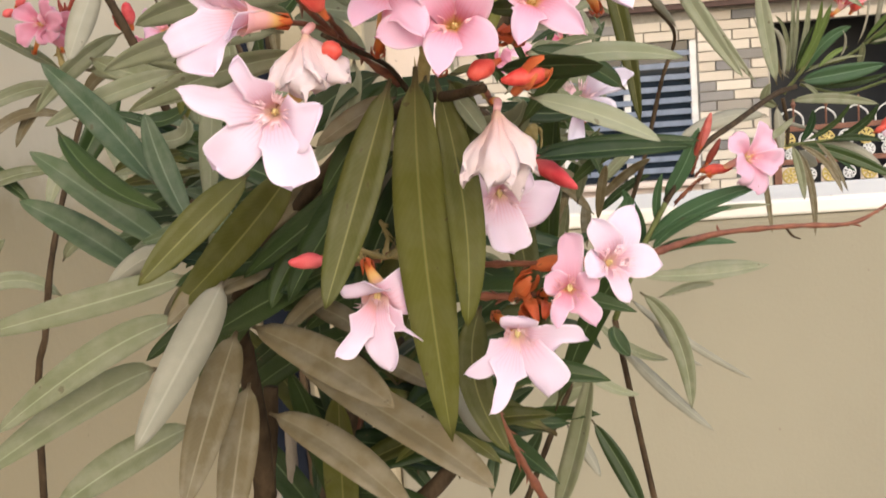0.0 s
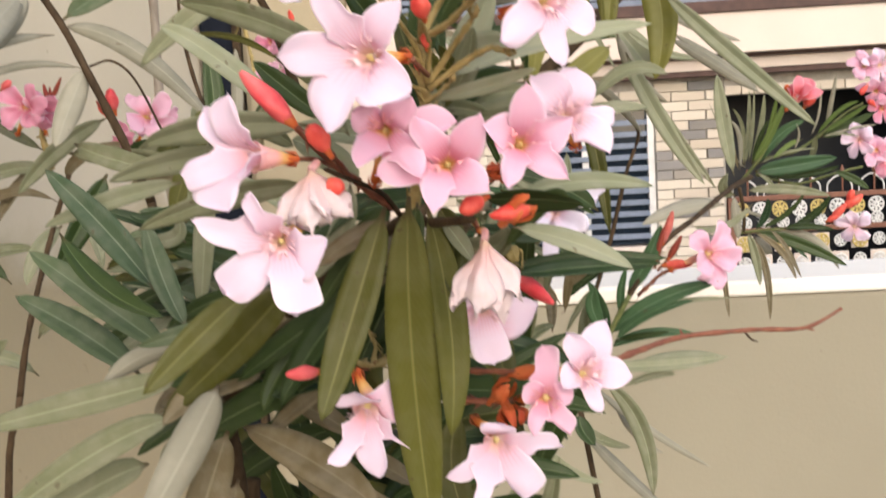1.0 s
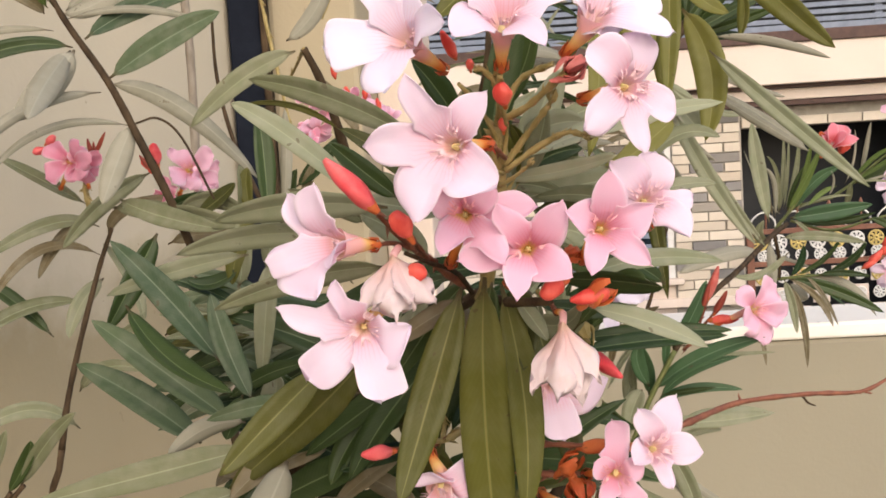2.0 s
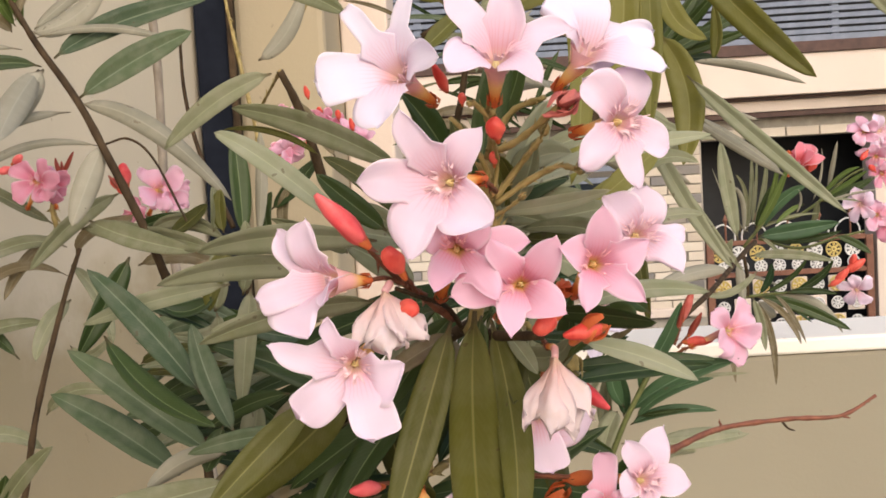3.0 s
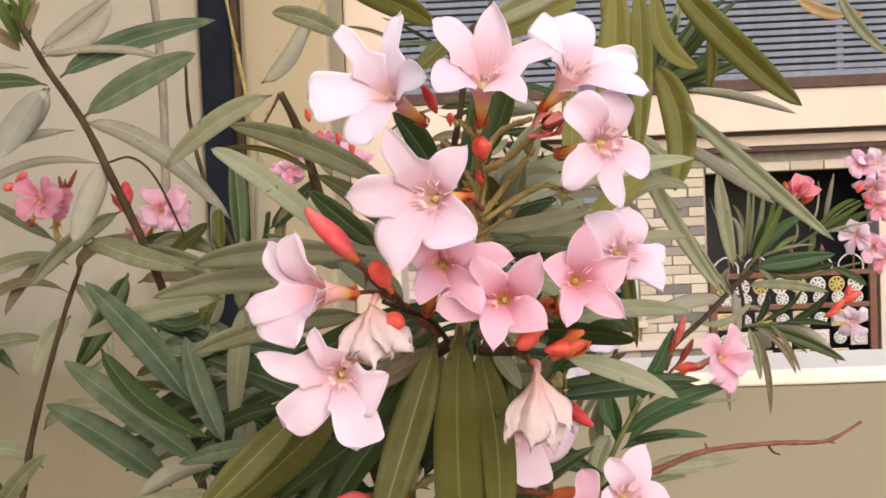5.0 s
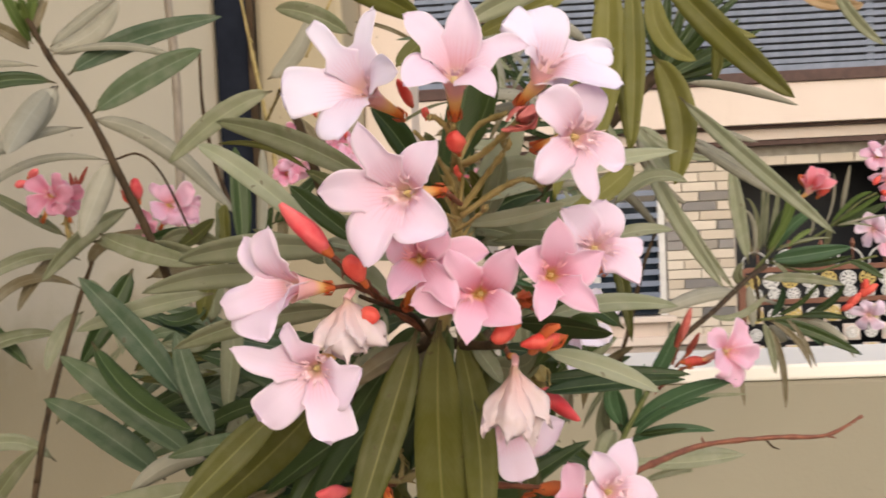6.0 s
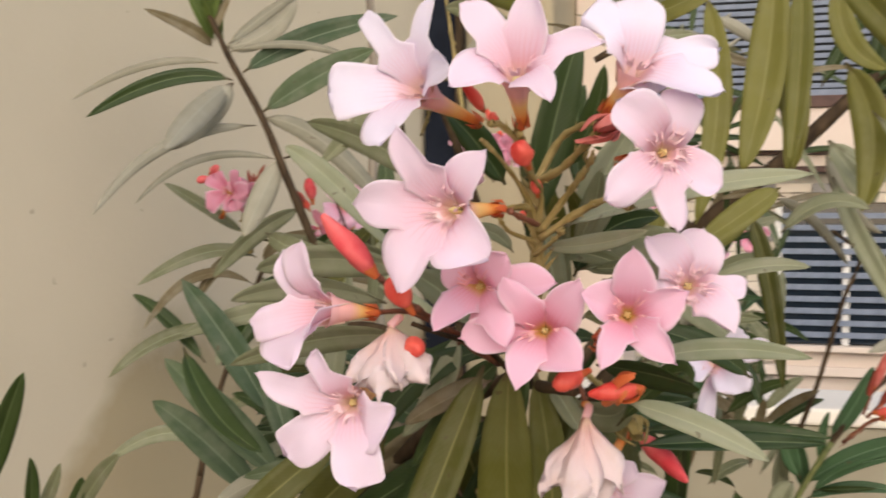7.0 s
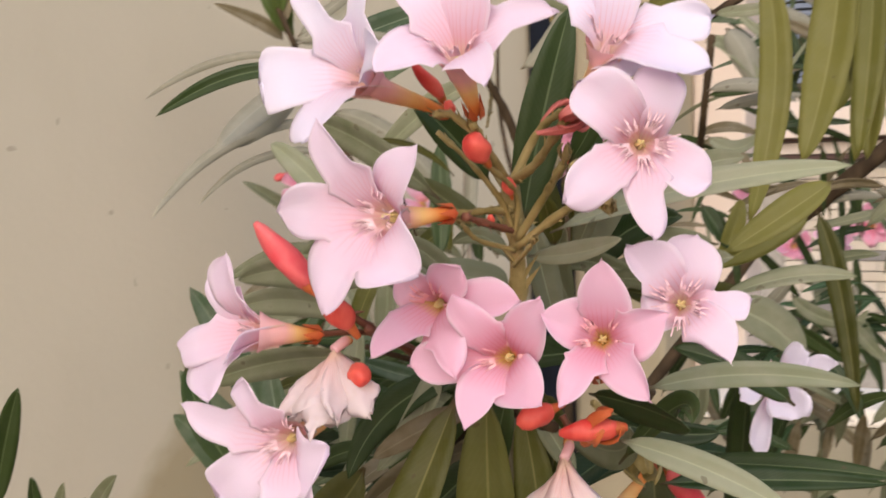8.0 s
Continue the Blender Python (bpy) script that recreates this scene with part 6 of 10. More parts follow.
bud(wall_bush, (-0.37, 0.97, 2.058), (-0.378, 0.965, 2.055), 0.0033, BUD_PINK)
bud(wall_bush, (-0.3332, 0.97, 2.0508), (-0.3344, 0.968, 2.0637), 0.0018, BUD_DARK)
bud(wall_bush, (-0.3314, 0.972, 2.0507), (-0.3305, 0.97, 2.0612), 0.0014, BUD_DARK)
bud(wall_bush, (-0.33, 0.97, 2.0515), (-0.3192, 0.966, 2.0676), 0.0018, BUD_DARK)
bud(wall_bush, (-0.2876, 0.97, 2.0376), (-0.2943, 0.968, 2.0482), 0.0017, BUD_DARK)
bud(wall_bush, (-0.368, 0.97, 2.062), (-0.359, 0.965, 2.067), 0.0033, BUD_PINK)
branch(wall_bush, "stem", [(-0.343, 0.98, 2.032), (-0.346, 0.985, 2.02), (-0.343, 0.99, 1.997)], [0.003, 0.003, 0.003], STALK)
flower(wall_bush, (-0.263, 0.99, 2.035), (0.1, -0.97, 0.2), [(40, 44, 0.0220, 0.0176), (-65, -26, 0.0220, 0.0176), (-155, 33, 0.0220, 0.0176), (158, 2, 0.0220, 0.0176), (99, 26, 0.0220, 0.0176)], "pink", (-0.275, 1, 2.015))
flower(wall_bush, (-0.284, 0.985, 2.016), (-0.34, -0.91, -0.23), [(0, -9, 0.0160, 0.0128), (-125, 27, 0.0160, 0.0128), (-175, 15, 0.0160, 0.0128), (150, 46, 0.0160, 0.0128), (28, -10, 0.0160, 0.0128)], "rose", (-0.282, 1, 2.011))
flower(wall_bush, (-0.253, 1, 2.03), (0.53, -0.85, 0), [(-153, -35, 0.0160, 0.0128), (118, 60, 0.0160, 0.0128), (73, 37, 0.0160, 0.0128), (-3, 49, 0.0160, 0.0128), (-78, 47, 0.0160, 0.0128)], "pink", (-0.264, 1.01, 2.014))
bud(wall_bush, (-0.29, 0.975, 2.037), (-0.293, 0.97, 2.046), 0.0028, BUD_RED)
bud(wall_bush, (-0.286, 0.975, 2.033), (-0.288, 0.97, 2.04), 0.0028, BUD_RED)
bud(wall_bush, (-0.281, 0.97, 2.04), (-0.282, 0.965, 2.057), 0.0045, BUD_PINK)
flower(wall_bush, (-0.153, 0.95, 2.082), (-0.25, -0.96, -0.13), [(-13, -34, 0.0140, 0.0112), (-121, 41, 0.0140, 0.0112), (-170, 25, 0.0140, 0.0112), (141, 35, 0.0140, 0.0112), (40, -31, 0.0140, 0.0112)], "rose", None)
flower(wall_bush, (-0.142, 0.95, 2.073), (-0.02, -0.95, -0.32), [(-47, 48, 0.0140, 0.0112), (-95, 34, 0.0140, 0.0112), (-150, 38, 0.0140, 0.0112), (150, 58, 0.0140, 0.0112), (53, -32, 0.0140, 0.0112)], "pink", None)
flower(wall_bush, (-0.118, 0.95, 2.077), (0.47, -0.88, -0.01), [(-6, 34, 0.0140, 0.0112), (-53, 51, 0.0140, 0.0112), (-160, -33, 0.0140, 0.0112), (102, 53, 0.0140, 0.0112), (47, 34, 0.0140, 0.0112)], "rose", None)
flower(wall_bush, (-0.108, 0.95, 2.069), (0.46, -0.85, 0.26), [(4, 36, 0.0140, 0.0112), (-100, -31, 0.0140, 0.0112), (-152, -27, 0.0140, 0.0112), (101, 38, 0.0140, 0.0112), (53, 24, 0.0140, 0.0112)], "pink", None)
flower(wall_bush, (-0.158, 0.95, 2.054), (0.21, -0.97, 0.09), [(-10, 57, 0.0140, 0.0112), (-86, 60, 0.0140, 0.0112), (-171, 53, 0.0140, 0.0112), (123, 43, 0.0140, 0.0112), (62, 47, 0.0140, 0.0112)], "rose", None)
flower(wall_bush, (-0.15, 0.95, 2.058), (0.47, -0.85, -0.22), [(-14, 32, 0.0140, 0.0112), (-60, 41, 0.0140, 0.0112), (-170, -33, 0.0140, 0.0112), (139, -26, 0.0140, 0.0112), (41, 43, 0.0140, 0.0112)], "pink", None)
flower(wall_bush, (-0.129, 0.95, 2.075), (0.21, -0.98, -0.08), [(-17, 49, 0.0140, 0.0112), (-78, 53, 0.0140, 0.0112), (-159, 57, 0.0140, 0.0112), (122, 52, 0.0140, 0.0112), (52, 49, 0.0140, 0.0112)], "rose", None)
flower(wall_bush, (-0.096, 0.95, 2.062), (0.2, -0.92, 0.33), [(11, 53, 0.0140, 0.0112), (-91, -32, 0.0140, 0.0112), (166, 55, 0.0140, 0.0112), (115, 31, 0.0140, 0.0112), (65, 32, 0.0140, 0.0112)], "pink", None)
bud(wall_bush, (-0.134, 0.95, 2.097), (-0.135, 0.945, 2.105), 0.0022, BUD_RED)
bud(wall_bush, (-0.146, 0.95, 2.081), (-0.146, 0.945, 2.088), 0.0022, BUD_RED)
bud(wall_bush, (-0.125, 0.95, 2.082), (-0.126, 0.945, 2.089), 0.0022, BUD_RED)
bud(wall_bush, (-0.112, 0.95, 2.079), (-0.112, 0.945, 2.086), 0.0022, BUD_RED)
bud(wall_bush, (-0.102, 0.95, 2.071), (-0.103, 0.945, 2.079), 0.0021, BUD_RED)
bud(wall_bush, (-0.124, 0.95, 2.064), (-0.123, 0.945, 2.072), 0.0022, BUD_RED)
bud(wall_bush, (-0.137, 0.95, 2.061), (-0.133, 0.945, 2.068), 0.0022, BUD_RED)
flower(wall_bush, (-0.019, 0.95, 2.043), (0, -0.98, 0.22), [(-15, 60, 0.0140, 0.0112), (-88, -39, 0.0140, 0.0112), (-177, 50, 0.0140, 0.0112), (129, 32, 0.0140, 0.0112), (74, 51, 0.0140, 0.0112)], "rose", None)

# ---- oleander in front of the parapet ----
parapet_bush = thing("oleander_bush", (0.2, 1.0, 0), "oleander with narrow deep green leaves before the low wall", "shrub", "oleander bushes")
branch(parapet_bush, "stem", [(0.061, 0.87, 1.816), (0.079, 0.87, 1.858), (0.098, 0.87, 1.892)], [0.003, 0.0028, 0.0026], STEM_GREEN)
branch(parapet_bush, "stem", [(0.098, 0.87, 1.892), (0.124, 0.89, 1.923), (0.158, 0.95, 1.936), (0.215, 1.1, 1.947), (0.263, 1.25, 1.946)], [0.0026, 0.0026, 0.003, 0.0034, 0.0036], BARK)
branch(parapet_bush, "stem", [(0.061, 0.87, 1.816), (0.12, 0.9, 1.4), (0.18, 0.98, 0.6), (0.2, 1.0, 0)], [0.003, 0.004, 0.007, 0.011], BARK)
branch(parapet_bush, "stem", [(0.076, 0.98, 1.86), (0.094, 0.98, 1.91), (0.11, 0.98, 1.968), (0.121, 0.98, 2), (0.099, 0.9, 2.019)], [0.0026, 0.0025, 0.0023, 0.002, 0.0018], BARK)
flower(parapet_bush, (0.152, 0.86, 1.919), (0.42, -0.89, 0.16), [(-133, 8, 0.0205, 0.0174), (162, 17, 0.0205, 0.0174), (102, 6, 0.0223, 0.0174), (36, 17, 0.0205, 0.0174), (-38, 20, 0.0205, 0.0174)], "pink", (0.126, 0.87, 1.908))
branch(parapet_bush, "pedicel", [(0.126, 0.87, 1.908), (0.119, 0.875, 1.904), (0.105, 0.88, 1.89)], [0.0016, 0.0018, 0.002], STALK_RED)
leaf(parapet_bush, (0.097, 0.875, 1.893), (0.111, 0.872, 1.915), (0.121, 0.87, 1.939), 0.0105, (0.01, -1, 0.08), "E")
leaf(parapet_bush, (0.093, 0.875, 1.876), (0.092, 0.869, 1.894), (0.096, 0.863, 1.912), 0.0056, (-0.04, -0.95, -0.32), "E")
leaf(parapet_bush, (0.087, 0.872, 1.86), (0.107, 0.866, 1.878), (0.139, 0.86, 1.888), 0.0068, (-0.24, -0.97, 0.03), "E")
leaf(parapet_bush, (0.091, 0.88, 1.86), (0.106, 0.874, 1.863), (0.124, 0.868, 1.866), 0.0041, (-0.36, -0.93, 0.12), "D")
leaf(parapet_bush, (0.081, 0.89, 1.858), (0.08, 0.884, 1.879), (0.071, 0.878, 1.902), 0.0098, (-0.11, -0.95, -0.28), "E")
leaf(parapet_bush, (0.074, 0.9, 1.857), (0.071, 0.894, 1.872), (0.074, 0.888, 1.891), 0.0066, (-0.36, -0.88, -0.31), "S")
leaf(parapet_bush, (0.263, 1.24, 1.884), (0.272, 1.234, 1.85), (0.273, 1.228, 1.804), 0.0072, (-0.06, -0.99, 0.14), "K")
leaf(parapet_bush, (0.224, 1.22, 1.883), (0.227, 1.214, 1.845), (0.229, 1.208, 1.812), 0.0053, (-0.14, -0.98, 0.16), "K")
leaf(parapet_bush, (0.28, 1.25, 1.892), (0.294, 1.244, 1.874), (0.307, 1.238, 1.843), 0.0049, (0.06, -0.96, 0.27), "K")
bud(parapet_bush, (0.122, 0.872, 1.927), (0.129, 0.868, 1.948), 0.003, SPENT)
bud(parapet_bush, (0.118, 0.872, 1.92), (0.123, 0.868, 1.938), 0.0019, BUD_DARK)
bud(parapet_bush, (0.126, 0.872, 1.916), (0.134, 0.868, 1.931), 0.0024, BUD_DARK)
bud(parapet_bush, (0.124, 0.872, 1.911), (0.141, 0.868, 1.912), 0.0034, BUD_RED)
branch(parapet_bush, "pedicel", [(0.116, 0.875, 1.909), (0.119, 0.873, 1.918), (0.122, 0.872, 1.928)], [0.0016, 0.0015, 0.0014], STALK_RED)
branch(parapet_bush, "pedicel", [(0.118, 0.875, 1.907), (0.123, 0.873, 1.913), (0.126, 0.872, 1.917)], [0.0016, 0.0014, 0.0012], STALK_RED)
leaf(parapet_bush, (0.083, 0.875, 1.864), (0.115, 0.867, 1.887), (0.156, 0.86, 1.9), 0.012, (-0.25, -0.87, 0.43), "E")
leaf(parapet_bush, (0.084, 0.88, 1.854), (0.111, 0.88, 1.863), (0.144, 0.88, 1.861), 0.0076, (-0.17, -0.86, 0.47), "E")
leaf(parapet_bush, (0.081, 0.88, 1.866), (0.073, 0.875, 1.884), (0.075, 0.87, 1.898), 0.0110, (0.18, -0.95, 0.25), "E")
leaf(parapet_bush, (0.101, 0.87, 1.844), (0.129, 0.875, 1.846), (0.161, 0.88, 1.845), 0.0102, (-0.2, -0.78, 0.59), "S")
leaf(parapet_bush, (0.09, 0.89, 1.872), (0.127, 0.895, 1.881), (0.172, 0.9, 1.882), 0.0041, (-0.19, -0.91, 0.38), "S")
leaf(parapet_bush, (0.066, 0.9, 1.848), (0.071, 0.9, 1.872), (0.078, 0.9, 1.892), 0.0110, (-0.44, -0.84, 0.3), "S")
leaf(parapet_bush, (0.076, 0.88, 1.864), (0.069, 0.875, 1.854), (0.062, 0.87, 1.832), 0.0142, (-0.43, -0.84, 0.34), "S")
leaf(parapet_bush, (0.043, 0.8, 1.876), (0.05, 0.8, 1.865), (0.063, 0.8, 1.857), 0.0082, (-0.41, -0.9, -0.12), "D")
leaf(parapet_bush, (0.244, 1.24, 1.949), (0.234, 1.234, 2.001), (0.228, 1.228, 2.049), 0.0151, (0.08, -0.99, -0.11), "P")
leaf(parapet_bush, (0.254, 1.26, 1.952), (0.253, 1.254, 1.988), (0.242, 1.248, 2.003), 0.0049, (0.05, 0.97, 0.24), "U")
leaf(parapet_bush, (0.259, 1.27, 1.954), (0.259, 1.264, 1.993), (0.248, 1.258, 2.015), 0.0043, (-0.26, -0.94, -0.23), "S")
leaf(parapet_bush, (0.263, 1.28, 1.956), (0.267, 1.274, 1.995), (0.267, 1.268, 2.033), 0.0050, (-0.17, -0.97, -0.14), "S")
leaf(parapet_bush, (0.265, 1.27, 1.96), (0.269, 1.264, 1.996), (0.27, 1.258, 2.036), 0.0031, (-0.36, -0.93, -0.12), "S")
leaf(parapet_bush, (0.269, 1.28, 1.959), (0.279, 1.274, 1.995), (0.282, 1.268, 2.028), 0.0057, (-0.1, -0.98, -0.15), "S")
leaf(parapet_bush, (0.266, 1.26, 1.958), (0.273, 1.254, 1.983), (0.281, 1.248, 2.002), 0.0049, (-0.34, -0.93, -0.13), "D")
leaf(parapet_bush, (0.264, 1.25, 1.959), (0.281, 1.244, 1.987), (0.296, 1.238, 2.021), 0.0080, (-0.16, -0.98, -0.11), "G")
leaf(parapet_bush, (0.274, 1.28, 1.955), (0.297, 1.274, 1.985), (0.321, 1.268, 1.999), 0.0114, (-0.3, -0.95, 0.05), "E")
leaf(parapet_bush, (0.279, 1.29, 1.956), (0.291, 1.284, 1.994), (0.297, 1.278, 2.026), 0.0057, (-0.09, -0.99, -0.15), "G")
leaf(parapet_bush, (0.269, 1.26, 1.951), (0.305, 1.254, 1.955), (0.347, 1.248, 1.961), 0.0168, (-0.16, -0.98, 0.09), "E")
leaf(parapet_bush, (0.28, 1.27, 1.945), (0.319, 1.264, 1.945), (0.352, 1.258, 1.952), 0.0076, (-0.16, -0.99, 0.01), "D")
leaf(parapet_bush, (0.277, 1.28, 1.957), (0.305, 1.274, 1.968), (0.333, 1.268, 1.97), 0.0032, (-0.26, -0.93, 0.25), "S")
leaf(parapet_bush, (0.255, 1.24, 1.933), (0.293, 1.234, 1.933), (0.334, 1.228, 1.925), 0.0104, (-0.12, -0.95, 0.28), "S")
leaf(parapet_bush, (0.243, 1.24, 1.93), (0.244, 1.234, 1.907), (0.244, 1.228, 1.887), 0.0097, (-0.04, 0.96, -0.27), "U")
leaf(parapet_bush, (0.275, 1.27, 1.892), (0.3, 1.264, 1.906), (0.317, 1.258, 1.927), 0.0057, (-0.18, -0.98, -0.12), "D")
leaf(parapet_bush, (0.307, 1.27, 1.893), (0.328, 1.264, 1.904), (0.343, 1.258, 1.923), 0.0082, (-0.31, -0.95, -0), "D")
leaf(parapet_bush, (0.272, 1.28, 1.889), (0.282, 1.274, 1.906), (0.283, 1.268, 1.922), 0.0076, (-0.38, -0.91, -0.2), "E")
leaf(parapet_bush, (0.298, 1.27, 1.891), (0.322, 1.264, 1.892), (0.346, 1.258, 1.888), 0.0070, (-0.24, -0.96, 0.12), "D")
leaf(parapet_bush, (0.267, 1.26, 1.889), (0.307, 1.254, 1.877), (0.355, 1.248, 1.852), 0.0126, (-0.07, -0.99, 0.15), "D")
leaf(parapet_bush, (0.264, 1.25, 1.89), (0.288, 1.244, 1.872), (0.302, 1.238, 1.842), 0.0068, (-0.08, -0.98, 0.19), "K")
leaf(parapet_bush, (0.256, 1.24, 1.892), (0.262, 1.234, 1.866), (0.264, 1.228, 1.839), 0.0086, (-0.25, -0.95, 0.18), "S")
leaf(parapet_bush, (0.28, 1.28, 1.886), (0.325, 1.274, 1.88), (0.353, 1.268, 1.846), 0.0090, (0.05, 0.98, -0.21), "U")
leaf(parapet_bush, (0.271, 1.28, 1.883), (0.278, 1.274, 1.873), (0.286, 1.268, 1.867), 0.0127, (0.36, 0.87, -0.34), "U")
leaf(parapet_bush, (0.243, 1.23, 1.93), (0.23, 1.224, 1.938), (0.234, 1.218, 1.953), 0.0102, (-0.1, -0.86, -0.5), "S")
leaf(parapet_bush, (0.332, 1.27, 1.982), (0.354, 1.264, 2.006), (0.372, 1.258, 2.015), 0.0051, (-0.41, -0.89, 0.17), "G")
leaf(parapet_bush, (0.341, 1.28, 1.984), (0.367, 1.274, 2), (0.383, 1.268, 2.011), 0.0051, (-0.38, -0.91, 0.19), "G")
leaf(parapet_bush, (0.342, 1.29, 1.981), (0.367, 1.284, 1.99), (0.393, 1.278, 2.003), 0.0110, (-0.32, -0.91, 0.24), "D")
leaf(parapet_bush, (0.343, 1.28, 1.981), (0.369, 1.274, 1.988), (0.393, 1.268, 1.991), 0.0026, (0.24, 0.97, -0.06), "U")
leaf(parapet_bush, (0.33, 1.28, 1.982), (0.338, 1.274, 2.008), (0.338, 1.268, 2.036), 0.0025, (0.08, 0.98, 0.21), "U")
leaf(parapet_bush, (0.346, 1.28, 1.99), (0.35, 1.274, 2.016), (0.354, 1.268, 2.043), 0.0051, (0.11, 0.97, 0.2), "U")
leaf(parapet_bush, (0.34, 1.27, 1.982), (0.354, 1.264, 1.984), (0.373, 1.258, 1.98), 0.0025, (-0.33, -0.92, 0.22), "S")
leaf(parapet_bush, (0.329, 1.28, 1.958), (0.332, 1.274, 1.971), (0.332, 1.268, 1.983), 0.0064, (-0.41, -0.84, -0.36), "S")
leaf(parapet_bush, (0.349, 1.27, 1.947), (0.367, 1.264, 1.938), (0.381, 1.258, 1.927), 0.0083, (-0.21, -0.95, 0.22), "D")
leaf(parapet_bush, (0.322, 1.28, 1.98), (0.305, 1.274, 1.974), (0.289, 1.268, 1.962), 0.0051, (0.24, -0.95, 0.2), "G")
leaf(parapet_bush, (0.313, 1.28, 1.97), (0.317, 1.274, 1.984), (0.313, 1.268, 1.996), 0.0025, (0.22, 0.88, 0.42), "U")
leaf(parapet_bush, (0.27, 1.3, 1.953), (0.252, 1.294, 1.972), (0.231, 1.288, 2.022), 0.0025, (-0.05, 0.99, 0.15), "U")
leaf(parapet_bush, (0.27, 1.25, 1.949), (0.279, 1.244, 1.941), (0.285, 1.238, 1.93), 0.0043, (-0.16, -0.89, 0.43), "S")
leaf(parapet_bush, (0.259, 1.29, 1.951), (0.253, 1.284, 1.973), (0.249, 1.278, 1.991), 0.0038, (0.23, -0.94, -0.23), "K")
leaf(parapet_bush, (0.29, 1.29, 1.89), (0.3, 1.284, 1.881), (0.325, 1.278, 1.857), 0.0064, (-0.14, -0.97, 0.2), "E")
leaf(parapet_bush, (0.249, 1.29, 1.913), (0.27, 1.284, 1.907), (0.298, 1.278, 1.895), 0.0038, (0.11, 0.94, -0.32), "U")
branch(parapet_bush, "stem", [(0.317, 1.285, 1.968), (0.338, 1.285, 1.981), (0.367, 1.285, 2.004), (0.385, 1.285, 2.013)], [0.0024, 0.0022, 0.002, 0.0018], STEM_GREEN)
branch(parapet_bush, "stem", [(0.274, 1.28, 1.947), (0.314, 1.28, 1.935), (0.352, 1.28, 1.943), (0.382, 1.28, 1.949)], [0.0024, 0.0022, 0.002, 0.0016], STEM_GREEN)
branch(parapet_bush, "stem", [(0.257, 1.275, 1.888), (0.302, 1.275, 1.89), (0.348, 1.275, 1.887)], [0.0026, 0.0022, 0.0018], STEM_GREEN)
branch(parapet_bush, "stem", [(0.256, 1.275, 1.935), (0.26, 1.275, 1.908), (0.259, 1.275, 1.887)], [0.003, 0.0028, 0.0026], BARK)
branch(parapet_bush, "stem", [(0.257, 1.275, 1.939), (0.282, 1.275, 1.97), (0.305, 1.275, 2.015)], [0.0028, 0.0024, 0.002], STEM_GREEN)
branch(parapet_bush, "stem", [(0.285, 1.285, 1.962), (0.317, 1.285, 1.968)], [0.0024, 0.0024], STEM_GREEN)
leaf(parapet_bush, (0.226, 1.2, 1.924), (0.186, 1.175, 1.926), (0.141, 1.15, 1.913), 0.0153, (0.24, 0.91, -0.34), "U")
leaf(parapet_bush, (0.253, 1.2, 1.923), (0.225, 1.2, 1.902), (0.197, 1.2, 1.904), 0.0077, (-0.28, -0.89, 0.35), "S")
bloom(parapet_bush, (0.3137, 1.262, 2.0232), (0.45, -0.35, 0.82), [((-0.0014, -0.004, 0.0212), 0.0075, 0.7, 0.009, 0.75, 0.5), ((0.0143, 0.006, 0.0179), 0.008, 0.7, 0.009, 0.7, 0.5), ((0.0245, -0.005, 0.0035), 0.009, 0.55, 0.006, 0.6, 0.15), ((0.011, -0.013, 0.009), 0.009, 0.6, 0.008, 0.6, 0.4), ((-0.005, 0.006, 0.013), 0.008, 0.6, 0.008, 0.6, 0.5)], "bell", (0.303, 1.268, 2.0107), "half-open red-pink flower")
bud(parapet_bush, (0.309, 1.27, 2.024), (0.303, 1.265, 2.036), 0.0036, CALYX)
bud(parapet_bush, (0.323, 1.27, 2.014), (0.329, 1.26, 2.025), 0.0055, BUD_RED)
flower(parapet_bush, (0.385, 1.28, 2.051), (-0.35, -0.9, 0.26), [(-30, -11, 0.0180, 0.0130), (-84, 1, 0.0180, 0.0130), (-166, 24, 0.0180, 0.0130), (126, -13, 0.0187, 0.0130), (58, 10, 0.0180, 0.0130)], "pink", None)
flower(parapet_bush, (0.402, 1.28, 2.05), (0.29, -0.95, -0.09), [(-16, -9, 0.0180, 0.0130), (-68, 8, 0.0180, 0.0130), (-152, 12, 0.0180, 0.0130), (129, 24, 0.0189, 0.0130), (58, 2, 0.0180, 0.0130)], "pale", None)
flower(parapet_bush, (0.396, 1.28, 2.024), (-0.32, -0.91, -0.26), [(-29, 10, 0.0180, 0.0130), (-82, -2, 0.0180, 0.0130), (-151, 20, 0.0180, 0.0130), (125, 14, 0.0182, 0.0130), (54, -2, 0.0180, 0.0130)], "pink", None)
flower(parapet_bush, (0.379, 1.28, 1.975), (-0.23, -0.94, -0.27), [(-27, 5, 0.0180, 0.0130), (-82, -13, 0.0180, 0.0130), (-147, 18, 0.0180, 0.0130), (129, 18, 0.0180, 0.0130), (58, -6, 0.0180, 0.0130)], "pale", None)
flower(parapet_bush, (0.396, 1.28, 1.965), (-0.07, -0.99, 0.12), [(-23, 5, 0.0180, 0.0130), (-81, 3, 0.0181, 0.0130), (-154, -7, 0.0180, 0.0130), (124, 15, 0.0180, 0.0130), (52, 7, 0.0180, 0.0130)], "pink", None)
